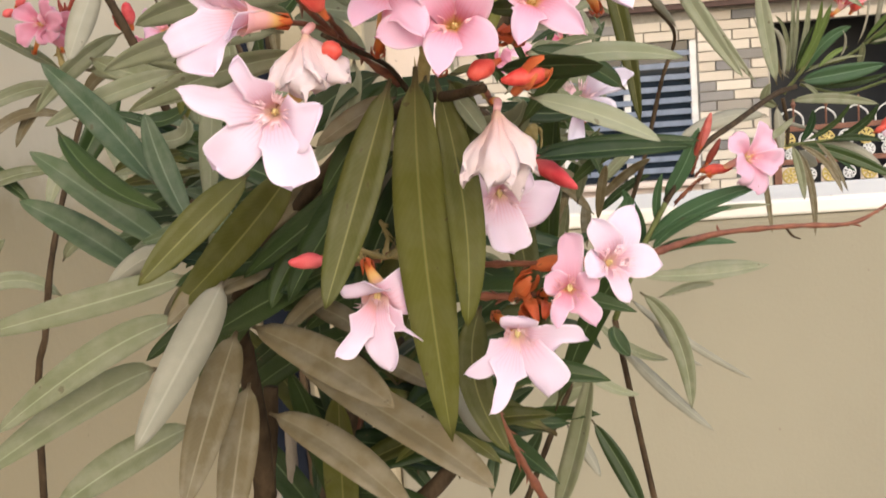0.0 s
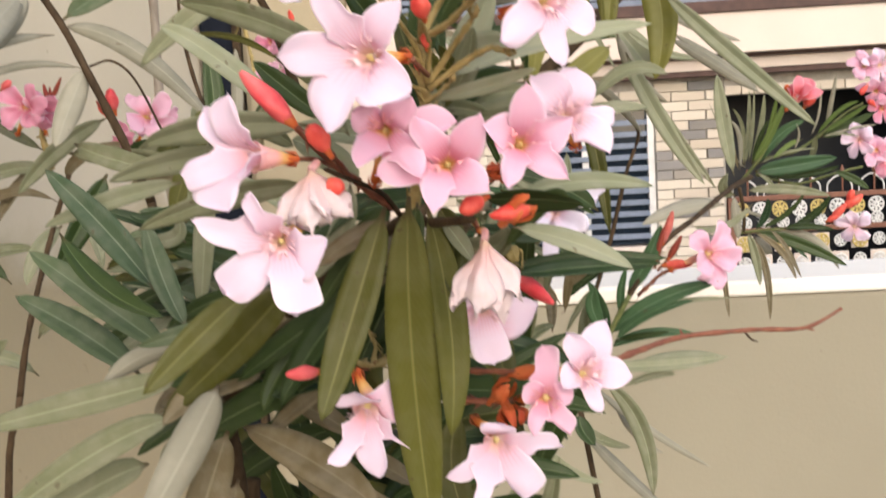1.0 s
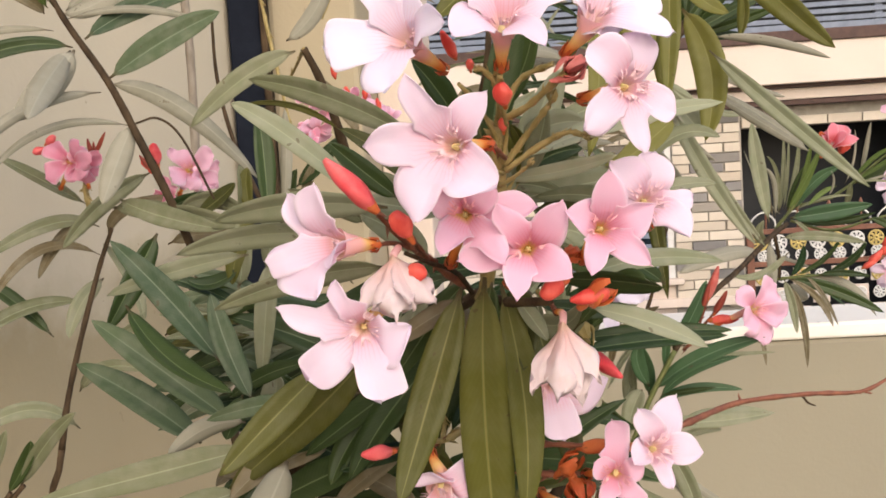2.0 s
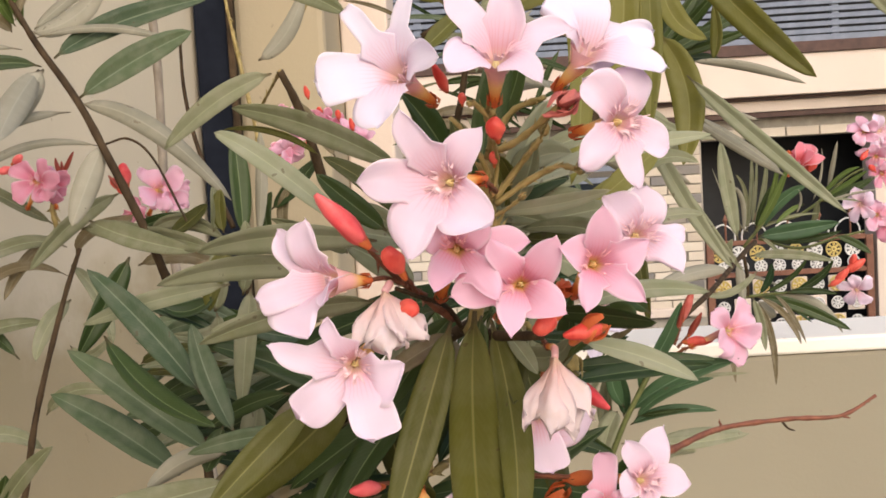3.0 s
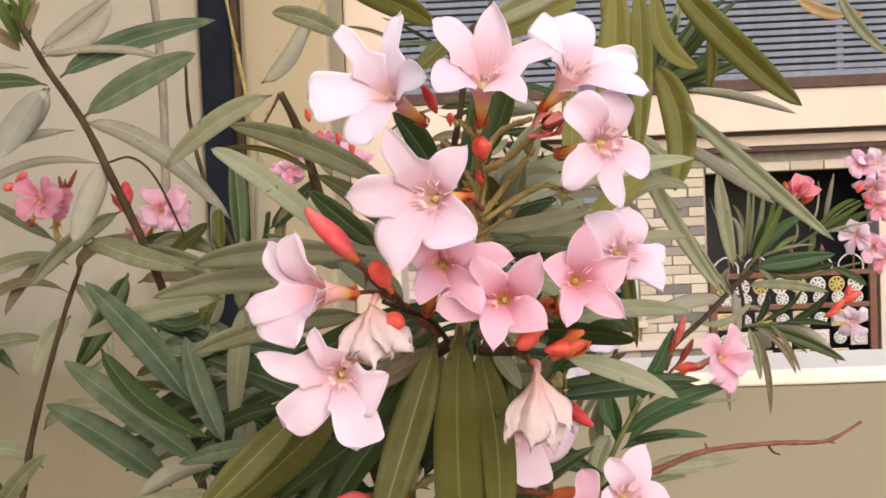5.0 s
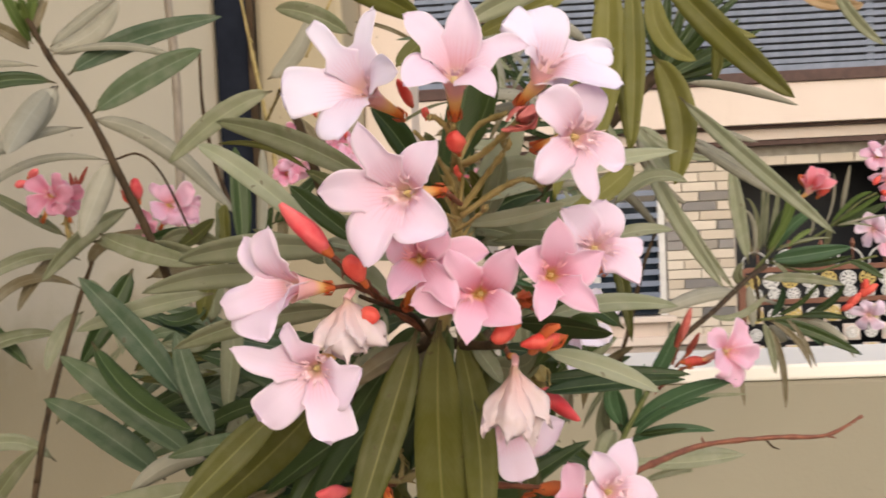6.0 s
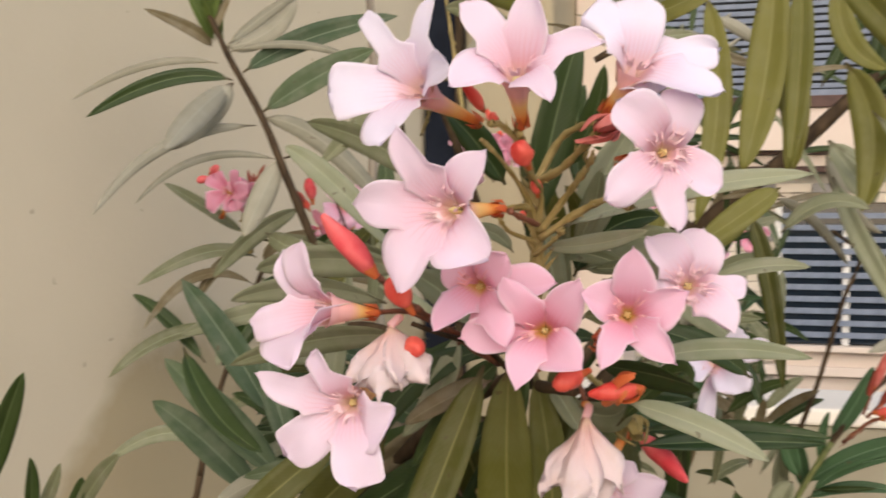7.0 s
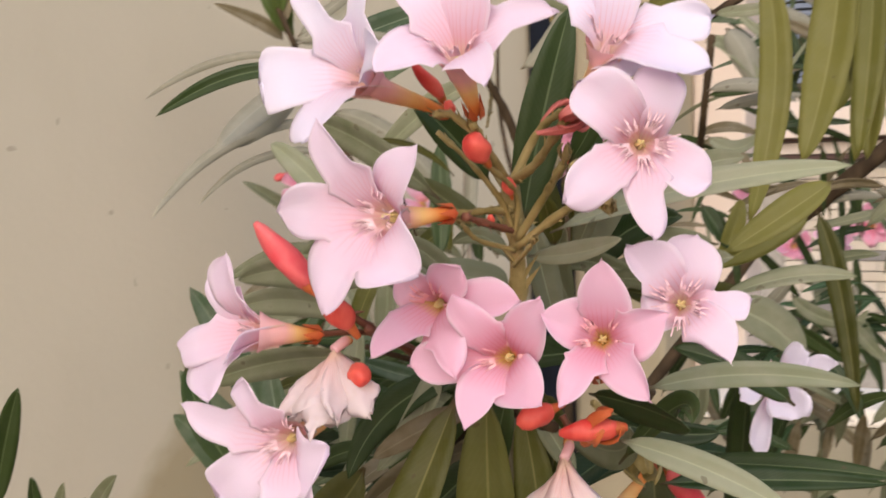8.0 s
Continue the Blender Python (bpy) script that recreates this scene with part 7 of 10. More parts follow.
flower(parapet_bush, (0.372, 1.28, 1.887), (-0.22, -0.93, -0.28), [(-27, 3, 0.0180, 0.0130), (-82, -23, 0.0181, 0.0130), (-146, 12, 0.0180, 0.0130), (129, 11, 0.0180, 0.0130), (57, -0, 0.0180, 0.0130)], "pale", None)
flower(parapet_bush, (0.403, 1.28, 2.006), (0.18, -0.94, -0.29), [(-16, -11, 0.0180, 0.0130), (-72, -7, 0.0180, 0.0130), (-151, 2, 0.0180, 0.0130), (133, 33, 0.0186, 0.0130), (55, 15, 0.0180, 0.0130)], "rose", None)
flower(parapet_bush, (0.407, 1.28, 1.953), (-0.27, -0.96, -0.11), [(-26, 11, 0.0180, 0.0130), (-82, 2, 0.0180, 0.0130), (-150, 24, 0.0180, 0.0130), (126, 11, 0.0181, 0.0130), (51, 21, 0.0180, 0.0130)], "rose", None)
flower(parapet_bush, (0.422, 1.28, 2.034), (-0.11, -0.96, -0.26), [(-23, 2, 0.0180, 0.0130), (-77, -1, 0.0180, 0.0130), (-142, 31, 0.0180, 0.0130), (129, 21, 0.0184, 0.0130), (51, 22, 0.0180, 0.0130)], "pink", None)
bud(parapet_bush, (0.361, 1.27, 1.91), (0.377, 1.265, 1.921), 0.0049, BUD_RED)
bud(parapet_bush, (0.349, 1.27, 1.899), (0.36, 1.265, 1.913), 0.0043, BUD_RED)
bud(parapet_bush, (0.384, 1.27, 2.03), (0.376, 1.265, 2.022), 0.0031, BUD_RED)
bud(parapet_bush, (0.391, 1.27, 2.01), (0.384, 1.265, 2.016), 0.0031, BUD_RED)
bud(parapet_bush, (0.364, 1.27, 1.915), (0.367, 1.265, 1.927), 0.0037, BUD_RED)
bud(parapet_bush, (0.343, 1.27, 1.896), (0.353, 1.265, 1.902), 0.0031, BUD_RED)
flower(parapet_bush, (-0.021, 1.25, 1.992), (0, -0.98, 0.22), [(23, 34, 0.0200, 0.0160), (-67, -40, 0.0200, 0.0160), (-157, 27, 0.0200, 0.0160), (142, 29, 0.0200, 0.0160), (83, 39, 0.0200, 0.0160)], "rose", None)
flower(parapet_bush, (0.01, 1.3, 1.995), (0, -0.98, 0.22), [(-26, -27, 0.0200, 0.0160), (-83, -30, 0.0200, 0.0160), (-177, 47, 0.0200, 0.0160), (118, 34, 0.0200, 0.0160), (64, 39, 0.0200, 0.0160)], "pink", None)
flower(parapet_bush, (0.044, 1.25, 2.009), (0, -0.98, 0.22), [(12, 58, 0.0200, 0.0160), (-90, 60, 0.0200, 0.0160), (169, 52, 0.0200, 0.0160), (122, 34, 0.0200, 0.0160), (71, 45, 0.0200, 0.0160)], "rose", None)
leaf(parapet_bush, (0.076, 0.84, 1.84), (0.097, 0.83, 1.812), (0.103, 0.82, 1.768), 0.0120, (-0.18, -0.96, 0.21), "S")
leaf(parapet_bush, (0.07, 0.86, 1.833), (0.101, 0.85, 1.807), (0.144, 0.84, 1.779), 0.0058, (-0.08, 0.88, -0.46), "U")
leaf(parapet_bush, (0.058, 0.86, 1.807), (0.089, 0.85, 1.773), (0.119, 0.84, 1.746), 0.0089, (-0.22, 0.81, -0.54), "U")
leaf(parapet_bush, (0.057, 0.8, 1.829), (0.058, 0.795, 1.821), (0.065, 0.79, 1.812), 0.0115, (0.38, -0.85, 0.37), "D")
leaf(parapet_bush, (-0.048, 0.78, 1.76), (-0.001, 0.76, 1.785), (0.044, 0.74, 1.793), 0.0108, (0, -0.85, 0.52), "D")
leaf(parapet_bush, (0.016, 0.75, 1.733), (0.029, 0.745, 1.771), (0.041, 0.74, 1.821), 0.0136, (-0.36, -0.82, 0.45), "S")
leaf(parapet_bush, (0.039, 0.76, 1.784), (0.055, 0.755, 1.756), (0.066, 0.75, 1.73), 0.0106, (-0.2, -0.94, 0.27), "D")
leaf(parapet_bush, (0.025, 0.76, 1.781), (0.035, 0.755, 1.767), (0.042, 0.75, 1.753), 0.0080, (-0.25, 0.85, -0.46), "U")
leaf(parapet_bush, (0.047, 0.84, 1.824), (0.067, 0.84, 1.804), (0.092, 0.84, 1.795), 0.0072, (0.14, -0.83, 0.55), "S")
leaf(parapet_bush, (0.084, 0.86, 1.82), (0.098, 0.86, 1.797), (0.116, 0.86, 1.784), 0.0048, (-0.19, 0.84, -0.51), "U")
leaf(parapet_bush, (0.011, 0.78, 1.774), (-0.001, 0.78, 1.753), (-0.012, 0.78, 1.732), 0.0088, (-0.16, -0.88, 0.45), "D")
leaf(parapet_bush, (0.004, 0.8, 1.768), (0.026, 0.8, 1.788), (0.04, 0.8, 1.791), 0.0120, (0.15, -0.99, 0.05), "S")
leaf(parapet_bush, (0.074, 0.85, 1.849), (0.118, 0.855, 1.846), (0.161, 0.86, 1.849), 0.0096, (-0.14, -0.89, 0.44), "S")
leaf(parapet_bush, (0.09, 0.87, 1.829), (0.112, 0.87, 1.836), (0.127, 0.87, 1.836), 0.0057, (-0.08, -1, 0.04), "S")
leaf(parapet_bush, (0.028, 0.8, 1.816), (0.047, 0.8, 1.794), (0.07, 0.8, 1.785), 0.0071, (0.1, -0.88, 0.46), "S")
branch(parapet_bush, "stem", [(-0.003, 0.8, 1.72), (0.014, 0.8, 1.76), (0.03, 0.8, 1.795), (0.042, 0.82, 1.821)], [0.003, 0.0026, 0.0022, 0.002], BARK)
branch(parapet_bush, "stem", [(-0.003, 0.8, 1.72), (0.1, 0.95, 0.8), (0.2, 1.0, 0)], [0.003, 0.005, 0.01], BARK)

# ---- tall oleander whose long leaves hang into view from above ----
tall_bush = thing("oleander_bush", (0.5, 0.9, 0), "tall oleander with drooping olive leaves", "shrub", "oleander bushes")
leaf(tall_bush, (0.079, 0.6, 2.127), (0.107, 0.6, 2.095), (0.136, 0.6, 2.067), 0.0132, (-0.27, -0.95, -0.17), "Y")
leaf(tall_bush, (0.096, 0.76, 2.107), (0.109, 0.75, 2.072), (0.103, 0.74, 2.032), 0.0186, (-0.25, -0.97, -0.06), "Y")
leaf(tall_bush, (0.107, 0.74, 2.081), (0.143, 0.725, 2.042), (0.182, 0.71, 2.002), 0.0092, (-0.28, -0.96, -0.07), "P")
leaf(tall_bush, (0.113, 0.76, 2.09), (0.143, 0.755, 2.085), (0.175, 0.75, 2.073), 0.0057, (0.27, 0.91, 0.3), "U")
leaf(tall_bush, (0.092, 0.78, 2.05), (0.108, 0.765, 2.011), (0.13, 0.75, 1.972), 0.0098, (-0.24, -0.97, 0), "P")
leaf(tall_bush, (0.122, 0.8, 2.061), (0.147, 0.8, 2.044), (0.172, 0.8, 2.025), 0.0058, (-0.04, 0.94, -0.34), "U")
leaf(tall_bush, (0.119, 0.92, 2.112), (0.139, 0.92, 2.135), (0.161, 0.92, 2.167), 0.0091, (-0.05, -0.98, -0.2), "D")
leaf(tall_bush, (0.123, 0.92, 2.107), (0.152, 0.92, 2.121), (0.194, 0.92, 2.139), 0.0084, (-0.26, -0.96, 0.07), "D")
leaf(tall_bush, (0.155, 0.9, 2.101), (0.159, 0.9, 2.119), (0.157, 0.9, 2.139), 0.0091, (-0.62, -0.78, -0.08), "Y")
leaf(tall_bush, (0.134, 0.93, 2.12), (0.147, 0.93, 2.144), (0.177, 0.93, 2.17), 0.0090, (-0.44, -0.89, 0.11), "D")
leaf(tall_bush, (0.128, 0.94, 2.13), (0.139, 0.94, 2.15), (0.147, 0.94, 2.178), 0.0082, (-0.43, -0.9, -0.02), "S")
leaf(tall_bush, (0.141, 0.95, 2.117), (0.167, 0.95, 2.132), (0.184, 0.95, 2.152), 0.0082, (-0.03, -0.95, -0.31), "D")
leaf(tall_bush, (0.056, 0.66, 2.134), (0.068, 0.65, 2.091), (0.069, 0.64, 2.049), 0.0142, (-0.13, -0.99, -0.09), "Y")
leaf(tall_bush, (0.126, 0.85, 2.077), (0.148, 0.85, 2.066), (0.173, 0.85, 2.057), 0.0054, (0.06, 0.95, -0.29), "U")
leaf(tall_bush, (0.089, 0.8, 2.064), (0.101, 0.8, 2.035), (0.118, 0.8, 2.02), 0.0080, (0.42, 0.89, 0.17), "U")
leaf(tall_bush, (0.098, 0.84, 2.069), (0.119, 0.84, 2.053), (0.145, 0.84, 2.047), 0.0061, (0.01, -0.94, 0.35), "S")
leaf(tall_bush, (0.115, 0.8, 2.155), (0.138, 0.8, 2.13), (0.164, 0.8, 2.119), 0.0088, (0.1, -0.96, 0.27), "Y")
leaf(tall_bush, (0.158, 0.62, 2.122), (0.167, 0.62, 2.104), (0.181, 0.62, 2.09), 0.0055, (-0.16, -0.99, -0.01), "S")
leaf(tall_bush, (0.065, 0.7, 2.022), (0.084, 0.7, 2.036), (0.104, 0.7, 2.033), 0.0085, (-0.27, -0.85, 0.45), "S")
leaf(tall_bush, (0.061, 0.635, 2.133), (0.058, 0.628, 2.089), (0.049, 0.62, 2.048), 0.0160, (-0.05, -0.99, -0.1), "Y")
leaf(tall_bush, (0.071, 0.635, 2.132), (0.071, 0.627, 2.093), (0.067, 0.62, 2.049), 0.0103, (-0.07, -0.99, -0.11), "Y")
leaf(tall_bush, (0.09, 0.7, 2.138), (0.093, 0.7, 2.111), (0.111, 0.7, 2.096), 0.0124, (0.17, -0.99, 0.01), "Y")
leaf(tall_bush, (0.112, 0.78, 2.083), (0.133, 0.77, 2.06), (0.16, 0.76, 2.034), 0.006, (0.15, -0.96, 0.25), "S")
leaf(tall_bush, (0.12, 0.8, 2.059), (0.142, 0.79, 2.042), (0.169, 0.78, 2.022), 0.0064, (-0.05, 0.97, -0.26), "U")
leaf(tall_bush, (0.091, 0.8, 2.047), (0.11, 0.785, 2.015), (0.14, 0.77, 1.968), 0.0075, (-0.18, -0.98, -0.01), "S")
leaf(tall_bush, (0.063, 0.82, 2.039), (0.082, 0.81, 2.028), (0.102, 0.8, 2.002), 0.0066, (0.29, 0.92, 0.25), "U")
leaf(tall_bush, (0.091, 0.9, 2.109), (0.106, 0.9, 2.137), (0.121, 0.9, 2.158), 0.0107, (-0.46, -0.88, 0.1), "D")
leaf(tall_bush, (0.034, 0.72, 2.126), (0.045, 0.72, 2.12), (0.056, 0.72, 2.111), 0.0064, (-0.07, 1, 0.01), "U")
leaf(tall_bush, (0.031, 0.72, 2.112), (0.042, 0.72, 2.106), (0.053, 0.72, 2.102), 0.0054, (0.05, -1, 0.02), "K")
leaf(tall_bush, (0.093, 0.85, 2.073), (0.109, 0.85, 2.051), (0.119, 0.85, 2.037), 0.0188, (0.16, -0.97, 0.17), "S")
leaf(tall_bush, (0.033, 0.64, 2.124), (0.039, 0.63, 2.078), (0.031, 0.62, 2.027), 0.0115, (0.12, -0.99, -0.1), "Y")
leaf(tall_bush, (0.071, 0.64, 2.116), (0.07, 0.63, 2.084), (0.066, 0.62, 2.048), 0.0104, (0.05, -0.99, -0.11), "Y")
leaf(tall_bush, (0.065, 0.7, 2.128), (0.059, 0.7, 2.092), (0.052, 0.7, 2.07), 0.0126, (0.34, -0.93, -0.17), "Y")
leaf(tall_bush, (0.063, 0.57, 2.041), (0.051, 0.562, 2.032), (0.034, 0.555, 2.02), 0.0096, (-0.05, -0.97, 0.22), "Y")
leaf(tall_bush, (0.054, 0.6, 2.031), (0.041, 0.59, 2.023), (0.026, 0.58, 2.014), 0.0087, (0.23, -0.96, -0.16), "Y")
leaf(tall_bush, (0.017, 0.66, 1.993), (0.032, 0.66, 1.988), (0.046, 0.66, 1.975), 0.0167, (0.3, -0.87, 0.39), "S")
leaf(tall_bush, (0.014, 0.56, 1.954), (0.048, 0.56, 1.956), (0.081, 0.56, 1.955), 0.0071, (0.11, -0.79, 0.61), "D")
leaf(tall_bush, (0.011, 0.62, 1.975), (0.013, 0.62, 1.965), (0.009, 0.62, 1.95), 0.0090, (-0.09, -0.98, 0.19), "S")
leaf(tall_bush, (-0.007, 0.75, 2.086), (0.014, 0.75, 2.088), (0.034, 0.75, 2.079), 0.0077, (-0.22, 0.89, -0.39), "U")
leaf(tall_bush, (-0.016, 0.8, 2.068), (-0.002, 0.8, 2.061), (0.012, 0.8, 2.069), 0.0082, (0.14, -0.9, 0.41), "S")
leaf(tall_bush, (-0.008, 0.8, 2.05), (0.006, 0.8, 2.041), (0.02, 0.8, 2.041), 0.0066, (0.05, -0.96, -0.28), "K")
leaf(tall_bush, (-0.016, 0.8, 2.117), (-0.002, 0.8, 2.11), (0.012, 0.8, 2.092), 0.0082, (0.44, -0.87, 0.2), "S")
leaf(tall_bush, (-0.011, 0.8, 1.998), (-0.002, 0.8, 2.021), (0.001, 0.8, 2.035), 0.0099, (0.3, -0.95, -0.02), "Y")
leaf(tall_bush, (0.02, 0.85, 1.983), (0.035, 0.85, 1.971), (0.057, 0.85, 1.968), 0.0091, (0.15, -0.95, 0.26), "S")
leaf(tall_bush, (0.014, 0.85, 1.97), (0.032, 0.85, 1.958), (0.049, 0.85, 1.947), 0.0102, (-0.17, -0.94, -0.28), "D")
leaf(tall_bush, (0.021, 0.9, 1.985), (0.04, 0.9, 1.999), (0.064, 0.9, 2.002), 0.0082, (-0.08, -0.89, 0.45), "S")
leaf(tall_bush, (0.034, 0.85, 1.952), (0.049, 0.85, 1.934), (0.057, 0.85, 1.914), 0.0087, (0.38, -0.85, 0.35), "D")
leaf(tall_bush, (0.047, 0.88, 1.968), (0.056, 0.88, 1.956), (0.068, 0.88, 1.943), 0.0083, (0.32, -0.88, 0.35), "S")
leaf(tall_bush, (-0.001, 0.85, 1.97), (0.014, 0.85, 1.983), (0.02, 0.85, 1.995), 0.0072, (-0.33, 0.94, 0.09), "U")
leaf(tall_bush, (0.059, 0.88, 1.943), (0.047, 0.88, 1.923), (0.041, 0.88, 1.904), 0.0077, (-0.23, -0.92, 0.3), "D")
leaf(tall_bush, (-0.017, 0.9, 2.146), (-0.001, 0.9, 2.131), (0.015, 0.9, 2.117), 0.0059, (0.27, -0.96, 0.02), "S")
leaf(tall_bush, (-0.032, 0.95, 2.14), (-0.011, 0.95, 2.121), (0.016, 0.95, 2.115), 0.0057, (0.02, -0.94, -0.34), "K")
branch(bush, "branch", [(-0.08, 0.61, 1.2), (-0.13, 0.8, 1.75), (-0.01, 0.9, 1.999), (0.015, 0.9, 2.02), (0.064, 0.9, 2.06), (0.119, 0.92, 2.112), (0.136, 0.93, 2.124)], [0.005, 0.005, 0.006, 0.0075, 0.0075, 0.006, 0.005], BARK)
branch(tall_bush, "branch", [(0, 0.85, 2.149), (-0.017, 0.84, 2.137), (-0.042, 0.84, 2.123)], [0.004, 0.0035, 0.003], BARK)
branch(tall_bush, "branch", [(-0.013, 0.8, 2.119), (-0.016, 0.8, 2.091), (-0.023, 0.82, 2.063)], [0.003, 0.003, 0.003], BARK)
branch(tall_bush, "trunk", [(0.3, 0.75, 2.42), (0.52, 0.88, 2.1), (0.55, 0.9, 1.2), (0.5, 0.9, 0)], [0.009, 0.013, 0.017, 0.022], BARK)
branch(tall_bush, "branch", [(0.3, 0.75, 2.42), (0.2, 0.7, 2.3), (0.1, 0.65, 2.22), (0.02, 0.63, 2.2)], [0.006, 0.005, 0.004, 0.003], BARK)

# ---- young oleander beside the wall, low in front ----
young_bush = thing("oleander_bush", (-0.26, 0.56, 0), "young oleander shoot with upright deep green leaves", "shrub", "oleander bushes")
leaf(young_bush, (-0.253, 0.55, 1.915), (-0.237, 0.54, 1.943), (-0.219, 0.53, 1.97), 0.0099, (0.68, -0.71, 0.18), "D")
leaf(young_bush, (-0.232, 0.55, 1.904), (-0.227, 0.545, 1.92), (-0.224, 0.54, 1.934), 0.0061, (0.75, -0.61, 0.25), "D")
leaf(young_bush, (-0.235, 0.56, 1.904), (-0.225, 0.555, 1.917), (-0.217, 0.55, 1.93), 0.0059, (0.42, -0.84, 0.34), "S")
leaf(young_bush, (-0.218, 0.56, 1.903), (-0.201, 0.55, 1.923), (-0.183, 0.54, 1.938), 0.0072, (0.45, -0.83, 0.34), "S")
leaf(young_bush, (-0.272, 0.56, 1.903), (-0.263, 0.555, 1.921), (-0.259, 0.55, 1.939), 0.0070, (0.33, -0.9, 0.29), "D")
leaf(young_bush, (-0.224, 0.56, 1.9), (-0.213, 0.555, 1.914), (-0.207, 0.55, 1.925), 0.0060, (0.36, -0.86, 0.37), "D")
branch(young_bush, "stem", [(-0.241, 0.56, 1.895), (-0.25, 0.56, 1.3), (-0.26, 0.56, 0)], [0.004, 0.006, 0.008], BARK)
branch(young_bush, "stem", [(-0.257, 0.555, 1.914), (-0.249, 0.558, 1.899), (-0.241, 0.56, 1.895)], [0.0015, 0.002, 0.003], BARK)
branch(young_bush, "stem", [(-0.236, 0.555, 1.903), (-0.238, 0.558, 1.893), (-0.241, 0.56, 1.895)], [0.0015, 0.002, 0.003], BARK)
branch(young_bush, "stem", [(-0.231, 0.555, 1.905), (-0.236, 0.558, 1.894), (-0.241, 0.56, 1.895)], [0.0015, 0.002, 0.003], BARK)
branch(young_bush, "stem", [(-0.214, 0.555, 1.905), (-0.227, 0.558, 1.894), (-0.241, 0.56, 1.895)], [0.0015, 0.002, 0.003], BARK)
branch(young_bush, "stem", [(-0.268, 0.555, 1.904), (-0.255, 0.558, 1.893), (-0.241, 0.56, 1.895)], [0.0015, 0.002, 0.003], BARK)
branch(young_bush, "stem", [(-0.22, 0.555, 1.902), (-0.23, 0.558, 1.892), (-0.241, 0.56, 1.895)], [0.0015, 0.002, 0.003], BARK)
leaf(tall_bush, (0.052, 0.64, 2.031), (0.06, 0.64, 2.003), (0.066, 0.64, 1.958), 0.0084, (-0, -1, 0.06), "O")
leaf(tall_bush, (-0.043, 0.92, 2.075), (-0.024, 0.92, 2.079), (-0.005, 0.92, 2.073), 0.0069, (0.18, -0.94, 0.28), "K")
leaf(tall_bush, (-0.041, 0.92, 2.07), (-0.024, 0.92, 2.067), (-0.009, 0.92, 2.052), 0.0080, (0.29, -0.94, 0.19), "K")
leaf(tall_bush, (-0.04, 0.92, 2.056), (-0.028, 0.92, 2.054), (-0.012, 0.92, 2.052), 0.0064, (0.22, -0.91, 0.36), "D")
leaf(tall_bush, (-0.034, 0.9, 2.097), (-0.017, 0.9, 2.099), (-0.002, 0.9, 2.099), 0.0053, (0.17, -0.93, -0.33), "D")
leaf(tall_bush, (-0.004, 0.76, 2.078), (0.015, 0.76, 2.082), (0.036, 0.76, 2.083), 0.0060, (-0.11, 0.99, -0.09), "U")
leaf(tall_bush, (-0.006, 0.8, 2.122), (0.003, 0.8, 2.109), (0.008, 0.8, 2.092), 0.0147, (-0.46, 0.89, -0.02), "U")
leaf(tall_bush, (-0.016, 0.82, 2.133), (0.001, 0.82, 2.133), (0.017, 0.82, 2.134), 0.0073, (0.13, -0.96, 0.25), "S")
leaf(tall_bush, (0.01, 0.85, 2.141), (0.023, 0.85, 2.133), (0.036, 0.85, 2.127), 0.0067, (-0.33, 0.9, -0.27), "U")
leaf(tall_bush, (0.069, 0.85, 2.04), (0.052, 0.85, 2.043), (0.032, 0.85, 2.039), 0.0057, (0.07, -0.91, -0.41), "K")
leaf(tall_bush, (0.067, 0.9, 2.034), (0.046, 0.9, 2.036), (0.024, 0.9, 2.028), 0.0062, (-0.01, 0.91, -0.41), "U")
leaf(tall_bush, (0.067, 0.9, 2.028), (0.052, 0.9, 2.023), (0.027, 0.9, 2.018), 0.0071, (-0.06, -0.87, 0.49), "S")
leaf(tall_bush, (-0.019, 0.8, 2.033), (-0.011, 0.8, 2.021), (-0.005, 0.8, 2.01), 0.0107, (0.49, -0.84, 0.22), "D")
leaf(tall_bush, (-0.059, 0.9, 2.019), (-0.045, 0.9, 2.02), (-0.031, 0.9, 2.018), 0.0032, (0.21, -0.88, 0.42), "K")
leaf(parapet_bush, (0, 1.05, 1.937), (0.009, 1.074, 1.946), (0.019, 1.097, 1.95), 0.0072, (-0.12, -0.95, 0.28), "E")
leaf(parapet_bush, (0.008, 1.05, 1.927), (-0.008, 1.059, 1.931), (-0.023, 1.068, 1.928), 0.0055, (0.14, -0.95, 0.26), "S")
leaf(parapet_bush, (0.016, 1.05, 1.929), (0.001, 1.036, 1.915), (-0.014, 1.021, 1.896), 0.0057, (0.37, -0.92, -0.16), "S")
leaf(parapet_bush, (0.034, 1.05, 1.955), (0.021, 1.058, 1.949), (0.009, 1.066, 1.936), 0.0068, (0.09, 0.92, -0.39), "U")
leaf(parapet_bush, (0.01, 1.05, 1.936), (0.024, 1.039, 1.95), (0.037, 1.028, 1.956), 0.0063, (0.18, -0.98, -0.02), "S")
leaf(parapet_bush, (-0.005, 1.05, 1.935), (-0.014, 1.035, 1.947), (-0.023, 1.019, 1.954), 0.0067, (-0.07, -0.99, -0.09), "S")
leaf(parapet_bush, (0.013, 1.05, 1.924), (0.026, 1.068, 1.929), (0.041, 1.085, 1.928), 0.0074, (-0.07, -0.91, 0.42), "D")
leaf(parapet_bush, (0.027, 1.05, 1.925), (0.048, 1.031, 1.93), (0.068, 1.011, 1.929), 0.0056, (0.08, -0.99, -0.13), "S")
